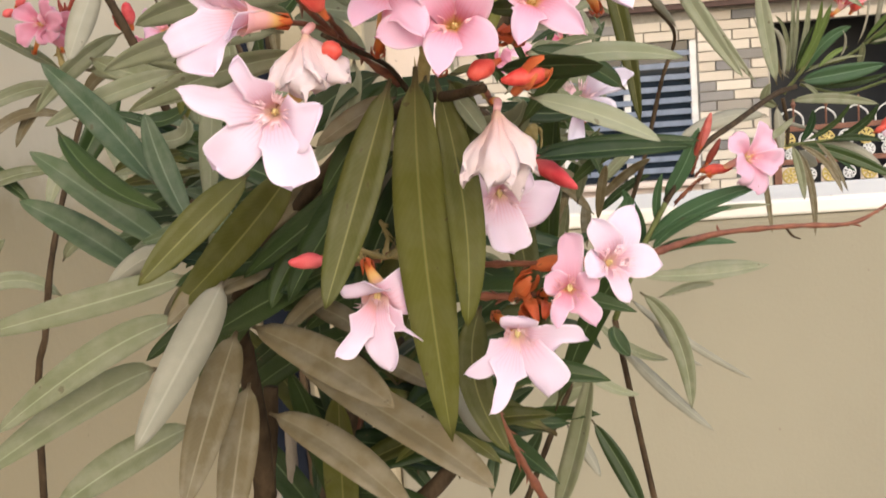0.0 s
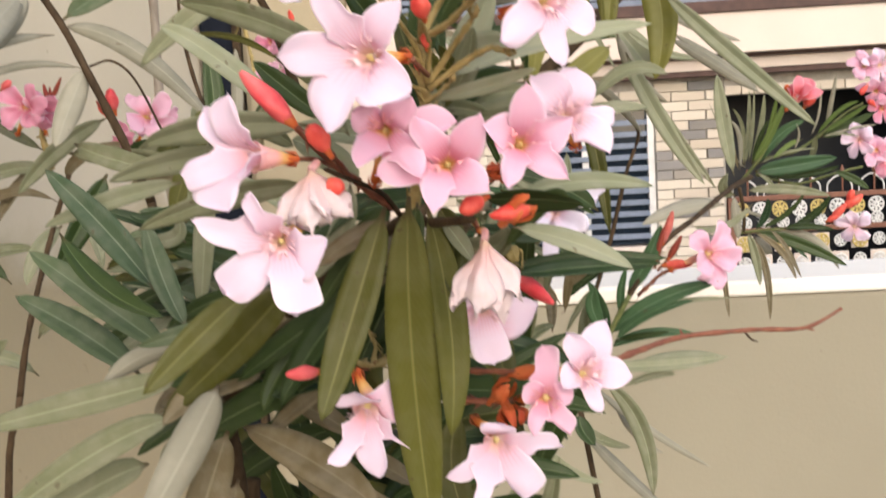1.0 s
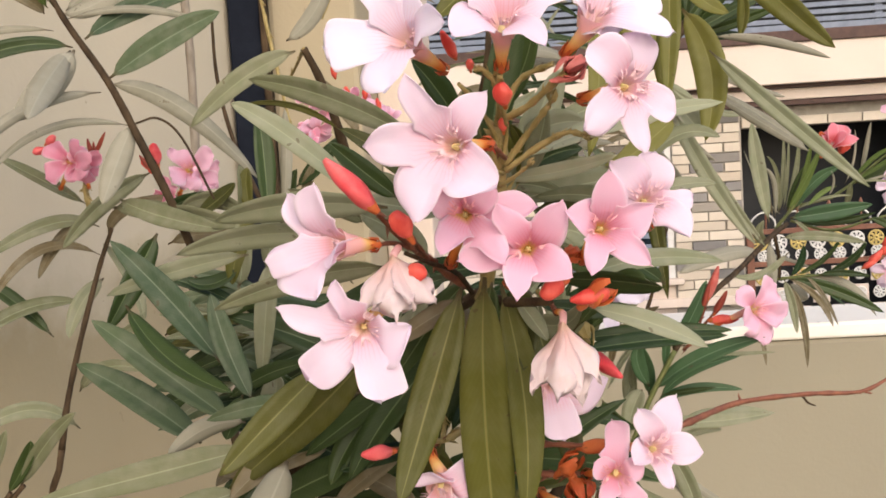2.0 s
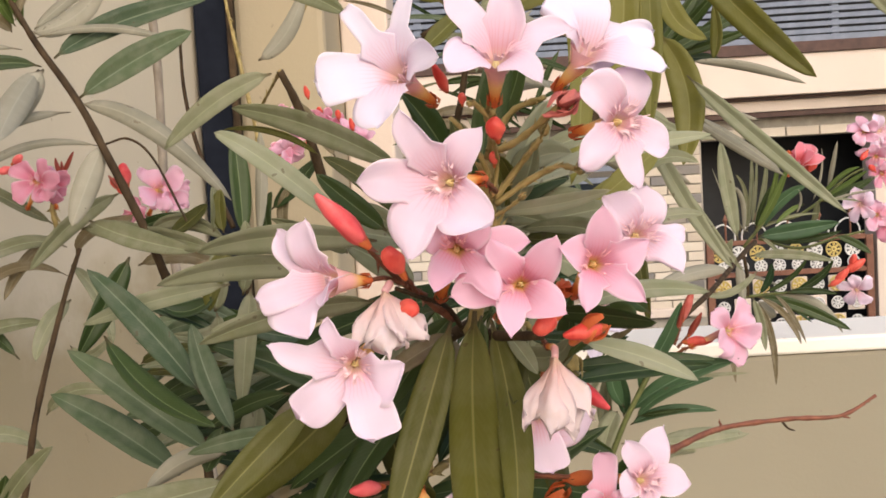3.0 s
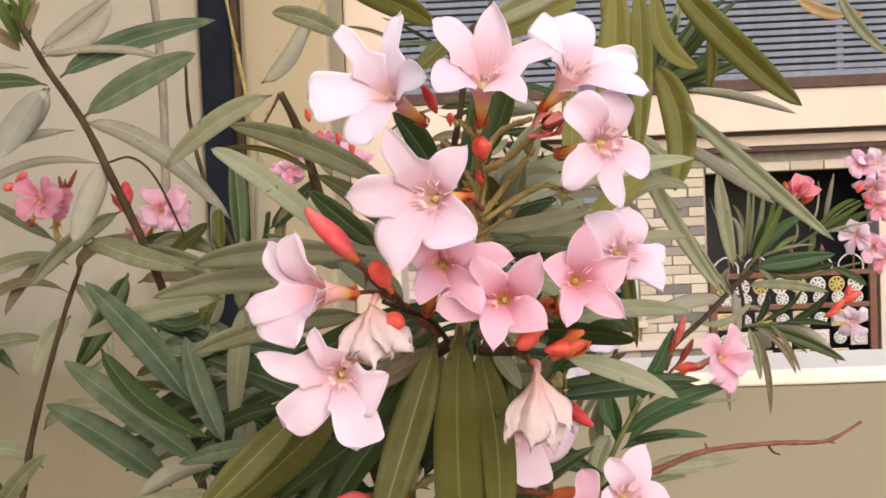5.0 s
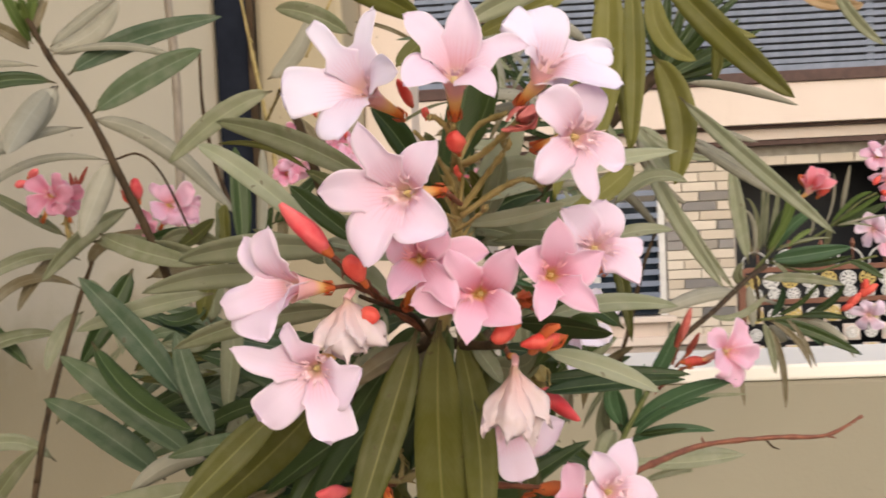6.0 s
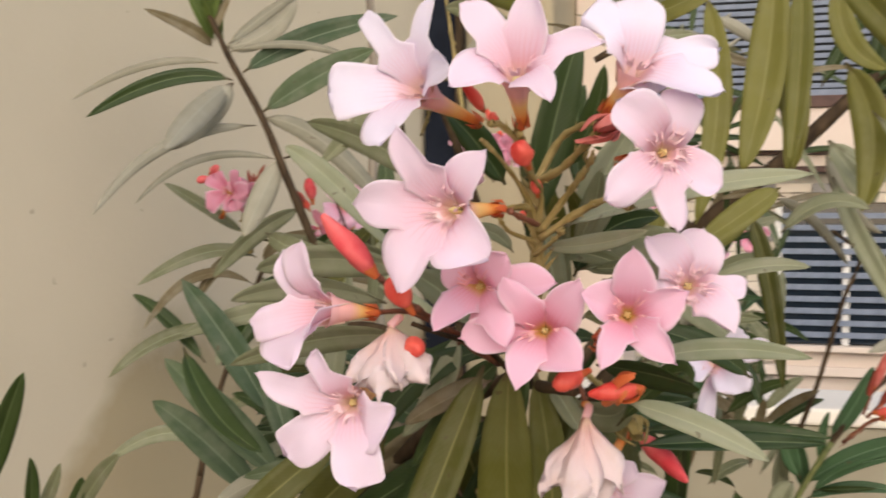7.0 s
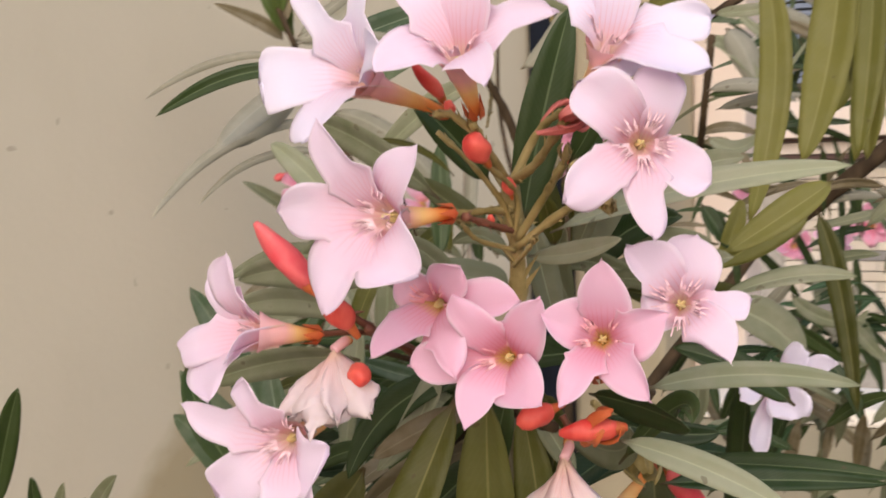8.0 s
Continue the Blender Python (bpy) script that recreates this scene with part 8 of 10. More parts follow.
leaf(parapet_bush, (0.025, 1.05, 1.929), (0.033, 1.061, 1.952), (0.042, 1.071, 1.968), 0.0080, (0.27, 0.94, -0.22), "U")
leaf(parapet_bush, (-0.005, 1.05, 1.953), (0.009, 1.044, 1.951), (0.022, 1.037, 1.942), 0.0059, (0.19, -0.94, 0.28), "D")
leaf(parapet_bush, (0.012, 1.05, 1.958), (0.037, 1.032, 1.965), (0.061, 1.013, 1.967), 0.0047, (0.08, -0.89, 0.45), "E")
leaf(parapet_bush, (-0.007, 1.05, 1.927), (-0.007, 1.031, 1.947), (-0.008, 1.012, 1.961), 0.0063, (-0.13, -0.99, 0.1), "S")
leaf(parapet_bush, (0.006, 1.05, 1.952), (0.022, 1.063, 1.966), (0.038, 1.077, 1.973), 0.0047, (-0.06, -0.97, 0.25), "D")
leaf(parapet_bush, (0.029, 1.05, 1.937), (0.046, 1.037, 1.936), (0.062, 1.024, 1.929), 0.0065, (0.11, -0.96, 0.26), "D")
leaf(parapet_bush, (0.016, 1.05, 1.941), (0.024, 1.068, 1.919), (0.033, 1.086, 1.89), 0.0054, (0.26, -0.94, 0.23), "E")
leaf(parapet_bush, (-0.01, 1.05, 1.926), (-0.016, 1.038, 1.92), (-0.022, 1.025, 1.909), 0.0064, (0.37, -0.92, -0.12), "E")
leaf(parapet_bush, (0.035, 1.05, 1.951), (0.039, 1.051, 1.965), (0.042, 1.052, 1.972), 0.0085, (0.41, 0.88, -0.23), "U")
leaf(parapet_bush, (0.014, 1.05, 1.956), (-0.003, 1.047, 1.944), (-0.02, 1.043, 1.925), 0.0067, (-0.35, 0.92, 0.17), "U")
leaf(parapet_bush, (-0.009, 1.05, 1.926), (-0.032, 1.066, 1.912), (-0.056, 1.083, 1.891), 0.0077, (0.08, -0.97, 0.23), "E")
leaf(parapet_bush, (-0.002, 1.05, 1.944), (-0.009, 1.067, 1.93), (-0.016, 1.083, 1.909), 0.0047, (-0.02, -0.98, 0.18), "S")
leaf(parapet_bush, (0.003, 1.05, 1.939), (0, 1.031, 1.922), (-0.003, 1.012, 1.901), 0.0047, (-0.03, -0.99, 0.16), "E")
leaf(parapet_bush, (-0.008, 1.05, 1.941), (0.003, 1.062, 1.925), (0.014, 1.075, 1.902), 0.0064, (-0.17, -0.99, -0.02), "S")
leaf(parapet_bush, (0.001, 1.05, 1.92), (0.014, 1.034, 1.93), (0.026, 1.018, 1.933), 0.0057, (0.06, -0.97, 0.23), "S")
leaf(parapet_bush, (0.006, 1.05, 1.949), (-0.003, 1.07, 1.925), (-0.012, 1.089, 1.892), 0.0064, (-0.02, -0.99, 0.17), "S")
leaf(parapet_bush, (0.008, 1.05, 1.943), (-0.015, 1.073, 1.939), (-0.038, 1.097, 1.929), 0.0053, (-0.15, 0.99, 0), "U")
leaf(parapet_bush, (-0.009, 1.05, 1.942), (-0.005, 1.028, 1.926), (-0.001, 1.006, 1.904), 0.0043, (0.33, -0.94, 0.12), "D")
leaf(parapet_bush, (0.018, 1.05, 1.926), (0.037, 1.027, 1.926), (0.054, 1.004, 1.92), 0.0059, (0.19, -0.92, 0.35), "S")
leaf(parapet_bush, (0.011, 1.05, 1.954), (0.027, 1.053, 1.939), (0.044, 1.057, 1.918), 0.0059, (-0.39, 0.81, -0.44), "U")
leaf(parapet_bush, (0.036, 1.05, 1.946), (0.048, 1.029, 1.93), (0.06, 1.008, 1.909), 0.0059, (0.29, -0.93, 0.22), "D")
leaf(parapet_bush, (0.033, 1.05, 1.946), (0.013, 1.032, 1.958), (-0.006, 1.014, 1.962), 0.0053, (0.12, -0.97, 0.2), "E")
leaf(parapet_bush, (0.016, 1.05, 1.956), (0.014, 1.069, 1.971), (0.012, 1.089, 1.98), 0.0057, (0.23, -0.97, 0.06), "S")
leaf(parapet_bush, (0.026, 1.05, 1.928), (0.024, 1.056, 1.906), (0.022, 1.063, 1.877), 0.0061, (-0.29, -0.94, 0.19), "D")
leaf(parapet_bush, (0.03, 1.05, 1.922), (0.04, 1.053, 1.941), (0.05, 1.057, 1.955), 0.0078, (0.35, -0.93, -0.08), "S")
leaf(parapet_bush, (-0.008, 1.05, 1.924), (-0.029, 1.027, 1.928), (-0.049, 1.004, 1.925), 0.0064, (0.09, -0.93, 0.35), "D")
leaf(parapet_bush, (0.007, 0.95, 1.87), (0.008, 0.958, 1.892), (0.008, 0.966, 1.907), 0.0067, (-0.05, -0.98, 0.2), "D")
leaf(parapet_bush, (0, 0.95, 1.872), (0, 0.968, 1.894), (-0.001, 0.987, 1.909), 0.0067, (-0.04, -0.98, 0.19), "S")
leaf(parapet_bush, (-0.002, 0.95, 1.881), (-0.023, 0.951, 1.888), (-0.045, 0.951, 1.886), 0.0075, (0.18, -0.87, 0.46), "E")
leaf(parapet_bush, (0.033, 0.95, 1.883), (0.038, 0.936, 1.906), (0.044, 0.922, 1.92), 0.0076, (-0.12, -0.96, 0.25), "E")
leaf(parapet_bush, (0.005, 0.95, 1.886), (0.017, 0.95, 1.897), (0.029, 0.95, 1.899), 0.0082, (0.32, -0.92, -0.23), "S")
leaf(parapet_bush, (-0.002, 0.95, 1.873), (0, 0.952, 1.899), (0.001, 0.954, 1.917), 0.0068, (-0.23, -0.95, 0.2), "E")
leaf(parapet_bush, (0.001, 0.95, 1.868), (-0.014, 0.964, 1.879), (-0.029, 0.978, 1.882), 0.0066, (0.32, -0.86, 0.39), "E")
leaf(parapet_bush, (0.034, 0.95, 1.892), (0.044, 0.934, 1.91), (0.054, 0.918, 1.92), 0.0062, (-0.01, -0.97, 0.24), "S")
leaf(parapet_bush, (0.004, 0.95, 1.867), (0.013, 0.946, 1.884), (0.021, 0.943, 1.893), 0.0055, (-0.09, -0.94, 0.34), "D")
leaf(parapet_bush, (0.002, 0.95, 1.851), (0.001, 0.933, 1.87), (-0.001, 0.916, 1.881), 0.0049, (0.3, -0.9, 0.32), "D")
leaf(parapet_bush, (0.011, 0.95, 1.891), (0.009, 0.931, 1.911), (0.008, 0.912, 1.923), 0.0064, (0.29, -0.92, 0.25), "S")
leaf(parapet_bush, (0.001, 0.95, 1.879), (-0.012, 0.937, 1.89), (-0.025, 0.924, 1.894), 0.0051, (0.17, -0.93, 0.32), "D")
leaf(parapet_bush, (0.012, 0.95, 1.876), (-0.001, 0.969, 1.89), (-0.014, 0.988, 1.897), 0.0066, (0.4, -0.86, 0.32), "S")
leaf(parapet_bush, (-0.009, 0.95, 1.865), (-0.022, 0.965, 1.873), (-0.036, 0.981, 1.874), 0.0069, (0.08, -0.99, 0.1), "D")
leaf(parapet_bush, (0.033, 0.95, 1.877), (0.028, 0.953, 1.902), (0.024, 0.956, 1.919), 0.0060, (0.28, -0.94, 0.21), "S")
leaf(parapet_bush, (0.008, 0.95, 1.878), (0.014, 0.954, 1.892), (0.02, 0.958, 1.898), 0.0061, (-0.17, -0.93, 0.33), "D")
leaf(parapet_bush, (-0.003, 0.95, 1.866), (0.005, 0.949, 1.883), (0.013, 0.947, 1.892), 0.0066, (-0.03, -0.96, 0.29), "E")
leaf(parapet_bush, (-0.003, 0.95, 1.879), (-0.02, 0.935, 1.891), (-0.037, 0.92, 1.895), 0.0071, (0.18, -0.86, 0.47), "S")
leaf(parapet_bush, (0.028, 0.95, 1.859), (0.028, 0.954, 1.88), (0.028, 0.958, 1.894), 0.0046, (-0.11, -0.97, 0.21), "S")
leaf(parapet_bush, (0.006, 0.95, 1.853), (-0.013, 0.96, 1.862), (-0.032, 0.971, 1.865), 0.0072, (0.03, -1, -0.03), "D")
leaf(parapet_bush, (0.034, 0.95, 1.879), (0.022, 0.954, 1.898), (0.009, 0.957, 1.91), 0.0063, (0.4, -0.83, 0.4), "S")
leaf(parapet_bush, (0.025, 0.95, 1.889), (0.024, 0.962, 1.902), (0.022, 0.973, 1.907), 0.0069, (0.2, -0.96, 0.17), "S")
leaf(tall_bush, (0.009, 1, 2.154), (0.014, 1.018, 2.137), (0.018, 1.035, 2.112), 0.0043, (-0.39, 0.92, 0), "U")
leaf(tall_bush, (0.013, 1, 2.149), (0.011, 1.008, 2.142), (0.008, 1.016, 2.127), 0.0051, (-0.16, -0.98, -0.07), "S")
leaf(tall_bush, (0.015, 1, 2.144), (0, 0.997, 2.158), (-0.015, 0.994, 2.166), 0.0057, (0.38, -0.9, 0.23), "D")
leaf(tall_bush, (-0.003, 1, 2.143), (-0.014, 0.984, 2.141), (-0.024, 0.969, 2.133), 0.0042, (-0, 0.99, -0.16), "U")
leaf(tall_bush, (0.004, 1, 2.156), (0.006, 1.006, 2.178), (0.008, 1.011, 2.193), 0.0046, (-0.03, -0.99, -0.16), "D")
leaf(tall_bush, (0.022, 1, 2.15), (0.036, 0.98, 2.142), (0.05, 0.96, 2.129), 0.0042, (0.14, -0.99, -0.04), "D")
leaf(tall_bush, (-0.002, 1, 2.157), (0.006, 0.995, 2.139), (0.014, 0.989, 2.114), 0.0060, (0.51, -0.86, -0.01), "D")
leaf(tall_bush, (0.002, 1, 2.144), (-0.009, 0.976, 2.139), (-0.02, 0.953, 2.128), 0.0047, (0.02, -1, 0.06), "D")
leaf(tall_bush, (0.014, 1, 2.13), (0.027, 1.015, 2.148), (0.04, 1.029, 2.161), 0.0049, (-0.26, 0.88, 0.39), "U")
leaf(tall_bush, (0.012, 1, 2.131), (0.018, 1.016, 2.144), (0.024, 1.032, 2.15), 0.0062, (0.18, -0.95, -0.25), "D")
leaf(tall_bush, (0.012, 1, 2.145), (0.023, 0.975, 2.132), (0.033, 0.951, 2.113), 0.0041, (-0.31, 0.95, 0.04), "U")
leaf(tall_bush, (0.015, 1, 2.141), (0.023, 1.011, 2.162), (0.032, 1.023, 2.178), 0.0058, (-0.21, 0.95, 0.24), "U")
leaf(tall_bush, (-0.002, 1, 2.137), (-0.003, 1.015, 2.158), (-0.004, 1.03, 2.173), 0.0049, (-0.13, -0.98, -0.17), "S")
leaf(tall_bush, (0.001, 1, 2.143), (-0.016, 0.986, 2.137), (-0.032, 0.973, 2.125), 0.0044, (-0.04, -0.98, 0.19), "D")
leaf(tall_bush, (-0.001, 1, 2.135), (-0.005, 0.991, 2.125), (-0.008, 0.983, 2.109), 0.0041, (-0.24, -0.97, -0.03), "S")
leaf(tall_bush, (0.005, 1, 2.133), (0.018, 0.979, 2.121), (0.031, 0.958, 2.102), 0.0049, (0.17, -0.98, -0.06), "D")
leaf(tall_bush, (0.009, 1, 2.142), (0.017, 0.997, 2.132), (0.025, 0.995, 2.115), 0.0039, (0.48, -0.88, 0.09), "D")
leaf(tall_bush, (0.012, 1, 2.155), (0.003, 0.983, 2.145), (-0.006, 0.966, 2.128), 0.0049, (-0.02, 1, 0.06), "U")
leaf(tall_bush, (0.002, 1, 2.133), (-0.012, 1.018, 2.136), (-0.027, 1.036, 2.131), 0.0046, (-0.1, 0.99, -0.1), "U")
leaf(tall_bush, (0.012, 1, 2.125), (0.004, 1.019, 2.114), (-0.004, 1.039, 2.096), 0.0053, (-0.17, -0.98, 0.06), "D")
leaf(tall_bush, (0.008, 1, 2.134), (-0.003, 0.996, 2.147), (-0.014, 0.993, 2.153), 0.0038, (0.06, 0.94, 0.33), "U")
leaf(tall_bush, (0.017, 1, 2.142), (0.03, 0.975, 2.145), (0.042, 0.951, 2.14), 0.0036, (0.1, -0.98, -0.2), "S")
branch(wall_bush, "stub", [(-0.287, 1.05, 1.932), (-0.265, 1.05, 1.933), (-0.244, 1.05, 1.929)], [0.0065, 0.007, 0.0065], BARK)
leaf(bush, (-0.111, 0.703, 1.911), (-0.128, 0.707, 1.898), (-0.146, 0.712, 1.876), 0.0066, (0.05, -0.92, 0.38), "B")
leaf(bush, (-0.127, 0.687, 1.909), (-0.149, 0.673, 1.913), (-0.171, 0.659, 1.912), 0.0083, (0.21, -0.95, -0.23), "B")
leaf(bush, (-0.135, 0.703, 1.955), (-0.156, 0.7, 1.971), (-0.178, 0.697, 1.977), 0.0081, (0.32, -0.91, 0.27), "B")
leaf(bush, (-0.108, 0.681, 1.945), (-0.127, 0.678, 1.934), (-0.147, 0.675, 1.925), 0.0071, (0.11, -0.93, 0.35), "S")
leaf(bush, (-0.119, 0.659, 1.97), (-0.14, 0.665, 1.965), (-0.163, 0.671, 1.954), 0.0097, (0.15, -0.91, 0.4), "D")
leaf(bush, (-0.099, 0.656, 1.958), (-0.121, 0.643, 1.95), (-0.143, 0.629, 1.942), 0.0078, (0.3, -0.94, -0.14), "B")
leaf(bush, (-0.094, 0.677, 1.91), (-0.117, 0.683, 1.904), (-0.142, 0.689, 1.887), 0.0104, (0.04, -0.79, 0.61), "D")
leaf(bush, (-0.152, 0.714, 1.969), (-0.184, 0.724, 1.943), (-0.217, 0.734, 1.917), 0.0103, (0.12, -0.93, 0.35), "B")
leaf(bush, (-0.151, 0.724, 1.945), (-0.184, 0.723, 1.927), (-0.216, 0.722, 1.908), 0.0082, (0.08, -0.86, 0.51), "D")
leaf(bush, (-0.091, 0.668, 1.94), (-0.116, 0.661, 1.937), (-0.141, 0.654, 1.925), 0.0082, (0.05, -0.84, 0.55), "D")
leaf(bush, (-0.146, 0.71, 1.957), (-0.17, 0.723, 1.961), (-0.195, 0.736, 1.953), 0.0090, (0.27, -0.91, 0.3), "B")
leaf(bush, (-0.092, 0.641, 1.93), (-0.109, 0.633, 1.925), (-0.126, 0.625, 1.916), 0.0056, (0.12, -0.93, 0.36), "B")
leaf(bush, (-0.13, 0.654, 1.939), (-0.154, 0.644, 1.925), (-0.177, 0.634, 1.91), 0.0087, (0.03, -0.86, 0.52), "S")
leaf(bush, (-0.122, 0.648, 1.926), (-0.149, 0.647, 1.931), (-0.177, 0.646, 1.928), 0.0084, (0.26, -0.8, 0.54), "D")
leaf(bush, (-0.115, 0.641, 1.922), (-0.127, 0.631, 1.937), (-0.139, 0.621, 1.944), 0.0086, (0.32, -0.88, 0.36), "B")
leaf(bush, (-0.122, 0.696, 1.93), (-0.14, 0.684, 1.92), (-0.159, 0.672, 1.901), 0.0111, (0.47, -0.86, -0.2), "D")
leaf(bush, (-0.129, 0.723, 1.957), (-0.155, 0.727, 1.964), (-0.181, 0.731, 1.963), 0.0083, (0.2, -0.95, -0.23), "D")
leaf(bush, (-0.143, 0.666, 1.961), (-0.165, 0.665, 1.973), (-0.188, 0.665, 1.981), 0.0073, (0.44, -0.75, 0.5), "D")
leaf(bush, (-0.092, 0.7, 1.967), (-0.114, 0.708, 1.984), (-0.138, 0.716, 1.993), 0.0078, (0.38, -0.85, 0.37), "S")
leaf(bush, (-0.123, 0.711, 1.93), (-0.159, 0.717, 1.933), (-0.197, 0.723, 1.934), 0.0081, (0.29, -0.8, 0.53), "S")
leaf(bush, (-0.157, 0.725, 1.903), (-0.187, 0.734, 1.897), (-0.22, 0.744, 1.882), 0.0093, (0.22, -0.87, 0.45), "B")
leaf(bush, (-0.081, 0.648, 1.957), (-0.113, 0.653, 1.962), (-0.146, 0.658, 1.966), 0.0086, (0.14, -0.94, -0.3), "D")
leaf(bush, (-0.136, 0.72, 1.929), (-0.168, 0.707, 1.936), (-0.199, 0.694, 1.943), 0.0092, (0.27, -0.75, 0.61), "D")
leaf(bush, (-0.146, 0.704, 1.922), (-0.179, 0.71, 1.917), (-0.212, 0.717, 1.912), 0.0111, (0.25, -0.85, 0.47), "B")
leaf(bush, (-0.087, 0.641, 1.959), (-0.111, 0.632, 1.965), (-0.133, 0.623, 1.973), 0.0076, (0.24, -0.9, 0.36), "B")
leaf(bush, (-0.108, 0.73, 1.952), (-0.137, 0.725, 1.958), (-0.165, 0.719, 1.958), 0.0078, (0.22, -0.88, 0.42), "B")
leaf(bush, (-0.11, 0.731, 1.952), (-0.136, 0.746, 1.939), (-0.163, 0.761, 1.924), 0.0074, (0.32, -0.94, -0.06), "S")
leaf(bush, (-0.117, 0.651, 1.962), (-0.143, 0.659, 1.945), (-0.17, 0.666, 1.922), 0.0081, (0.11, -0.93, 0.34), "D")
leaf(bush, (-0.161, 0.666, 1.922), (-0.182, 0.672, 1.915), (-0.203, 0.679, 1.908), 0.0091, (0.26, -0.91, 0.31), "D")
leaf(bush, (-0.144, 0.739, 1.904), (-0.163, 0.733, 1.917), (-0.183, 0.727, 1.925), 0.0079, (0.01, -0.97, -0.26), "B")
leaf(bush, (-0.131, 0.692, 1.925), (-0.152, 0.707, 1.939), (-0.175, 0.722, 1.942), 0.0069, (0.33, -0.9, 0.29), "S")
leaf(bush, (-0.119, 0.692, 1.939), (-0.146, 0.682, 1.947), (-0.172, 0.671, 1.948), 0.0066, (0.25, -0.83, 0.5), "D")
leaf(bush, (-0.097, 0.731, 1.935), (-0.13, 0.722, 1.938), (-0.164, 0.714, 1.933), 0.0085, (0.21, -0.98, -0.01), "B")
leaf(bush, (-0.089, 0.645, 1.942), (-0.118, 0.658, 1.927), (-0.148, 0.671, 1.911), 0.0085, (0.13, -0.92, 0.36), "D")
leaf(bush, (-0.101, 0.718, 1.959), (-0.129, 0.709, 1.952), (-0.156, 0.701, 1.939), 0.0107, (0.07, -0.9, 0.43), "D")
leaf(bush, (-0.171, 0.729, 1.905), (-0.201, 0.743, 1.917), (-0.234, 0.757, 1.921), 0.0092, (0.44, -0.77, 0.47), "B")
leaf(bush, (-0.115, 0.731, 1.964), (-0.141, 0.717, 1.953), (-0.165, 0.703, 1.939), 0.0086, (-0.01, -0.87, 0.49), "B")
leaf(bush, (-0.145, 0.724, 1.943), (-0.17, 0.714, 1.948), (-0.194, 0.704, 1.945), 0.0097, (0.25, -0.96, -0.13), "D")
leaf(bush, (-0.114, 0.729, 1.905), (-0.141, 0.717, 1.901), (-0.166, 0.706, 1.894), 0.0109, (0.26, -0.96, -0), "B")
leaf(bush, (-0.166, 0.681, 1.915), (-0.189, 0.69, 1.929), (-0.214, 0.698, 1.935), 0.0085, (0.39, -0.86, 0.33), "D")
leaf(bush, (-0.097, 0.69, 1.923), (-0.115, 0.677, 1.916), (-0.131, 0.665, 1.911), 0.0069, (0.04, -0.88, 0.47), "B")
leaf(bush, (-0.119, 0.719, 1.938), (-0.143, 0.723, 1.95), (-0.168, 0.726, 1.962), 0.0095, (0.06, -0.98, -0.18), "D")
leaf(bush, (-0.111, 0.71, 1.936), (-0.142, 0.72, 1.939), (-0.174, 0.731, 1.941), 0.0104, (0.26, -0.89, 0.38), "S")
leaf(bush, (-0.125, 0.739, 1.903), (-0.15, 0.741, 1.91), (-0.176, 0.744, 1.908), 0.0103, (0.18, -0.96, -0.19), "B")
leaf(bush, (-0.146, 0.74, 1.958), (-0.175, 0.738, 1.962), (-0.204, 0.737, 1.958), 0.0101, (0.26, -0.89, 0.37), "B")
leaf(bush, (-0.111, 0.666, 1.947), (-0.136, 0.654, 1.951), (-0.161, 0.643, 1.947), 0.0083, (0.2, -0.88, 0.43), "S")
leaf(bush, (-0.086, 0.537, 1.939), (-0.107, 0.537, 1.938), (-0.129, 0.537, 1.933), 0.0077, (0.28, -0.9, 0.33), "B")
leaf(bush, (-0.053, 0.597, 1.901), (-0.069, 0.599, 1.894), (-0.085, 0.602, 1.882), 0.0095, (0.32, -0.95, -0.02), "D")
leaf(bush, (-0.053, 0.544, 1.914), (-0.068, 0.548, 1.905), (-0.084, 0.552, 1.891), 0.0079, (0.02, -0.88, 0.48), "K")
leaf(bush, (-0.11, 0.599, 1.917), (-0.125, 0.59, 1.908), (-0.14, 0.58, 1.894), 0.0108, (0.1, -0.91, 0.41), "K")
leaf(bush, (-0.095, 0.577, 1.947), (-0.114, 0.583, 1.942), (-0.134, 0.59, 1.931), 0.0077, (0.19, -0.9, 0.38), "D")
leaf(bush, (-0.082, 0.546, 1.919), (-0.094, 0.54, 1.917), (-0.106, 0.534, 1.911), 0.0093, (0.15, -0.88, 0.45), "K")
leaf(bush, (-0.08, 0.563, 1.935), (-0.1, 0.57, 1.924), (-0.12, 0.577, 1.908), 0.0076, (0.09, -0.9, 0.43), "B")
leaf(bush, (-0.094, 0.544, 1.921), (-0.107, 0.537, 1.914), (-0.12, 0.53, 1.903), 0.0111, (-0.02, -0.83, 0.55), "K")
leaf(bush, (-0.082, 0.59, 1.946), (-0.093, 0.579, 1.941), (-0.104, 0.568, 1.931), 0.0080, (0.08, -0.94, 0.32), "K")
leaf(bush, (-0.074, 0.54, 1.924), (-0.096, 0.542, 1.922), (-0.12, 0.544, 1.915), 0.0102, (0.24, -0.9, 0.36), "D")
leaf(bush, (-0.057, 0.597, 1.914), (-0.078, 0.597, 1.912), (-0.1, 0.597, 1.905), 0.0081, (0.27, -0.95, -0.14), "D")
leaf(bush, (-0.055, 0.567, 1.914), (-0.07, 0.563, 1.905), (-0.085, 0.56, 1.891), 0.0071, (0.08, -0.94, 0.34), "D")
leaf(bush, (-0.098, 0.556, 1.906), (-0.115, 0.566, 1.906), (-0.135, 0.575, 1.9), 0.0113, (0.31, -0.82, 0.48), "K")
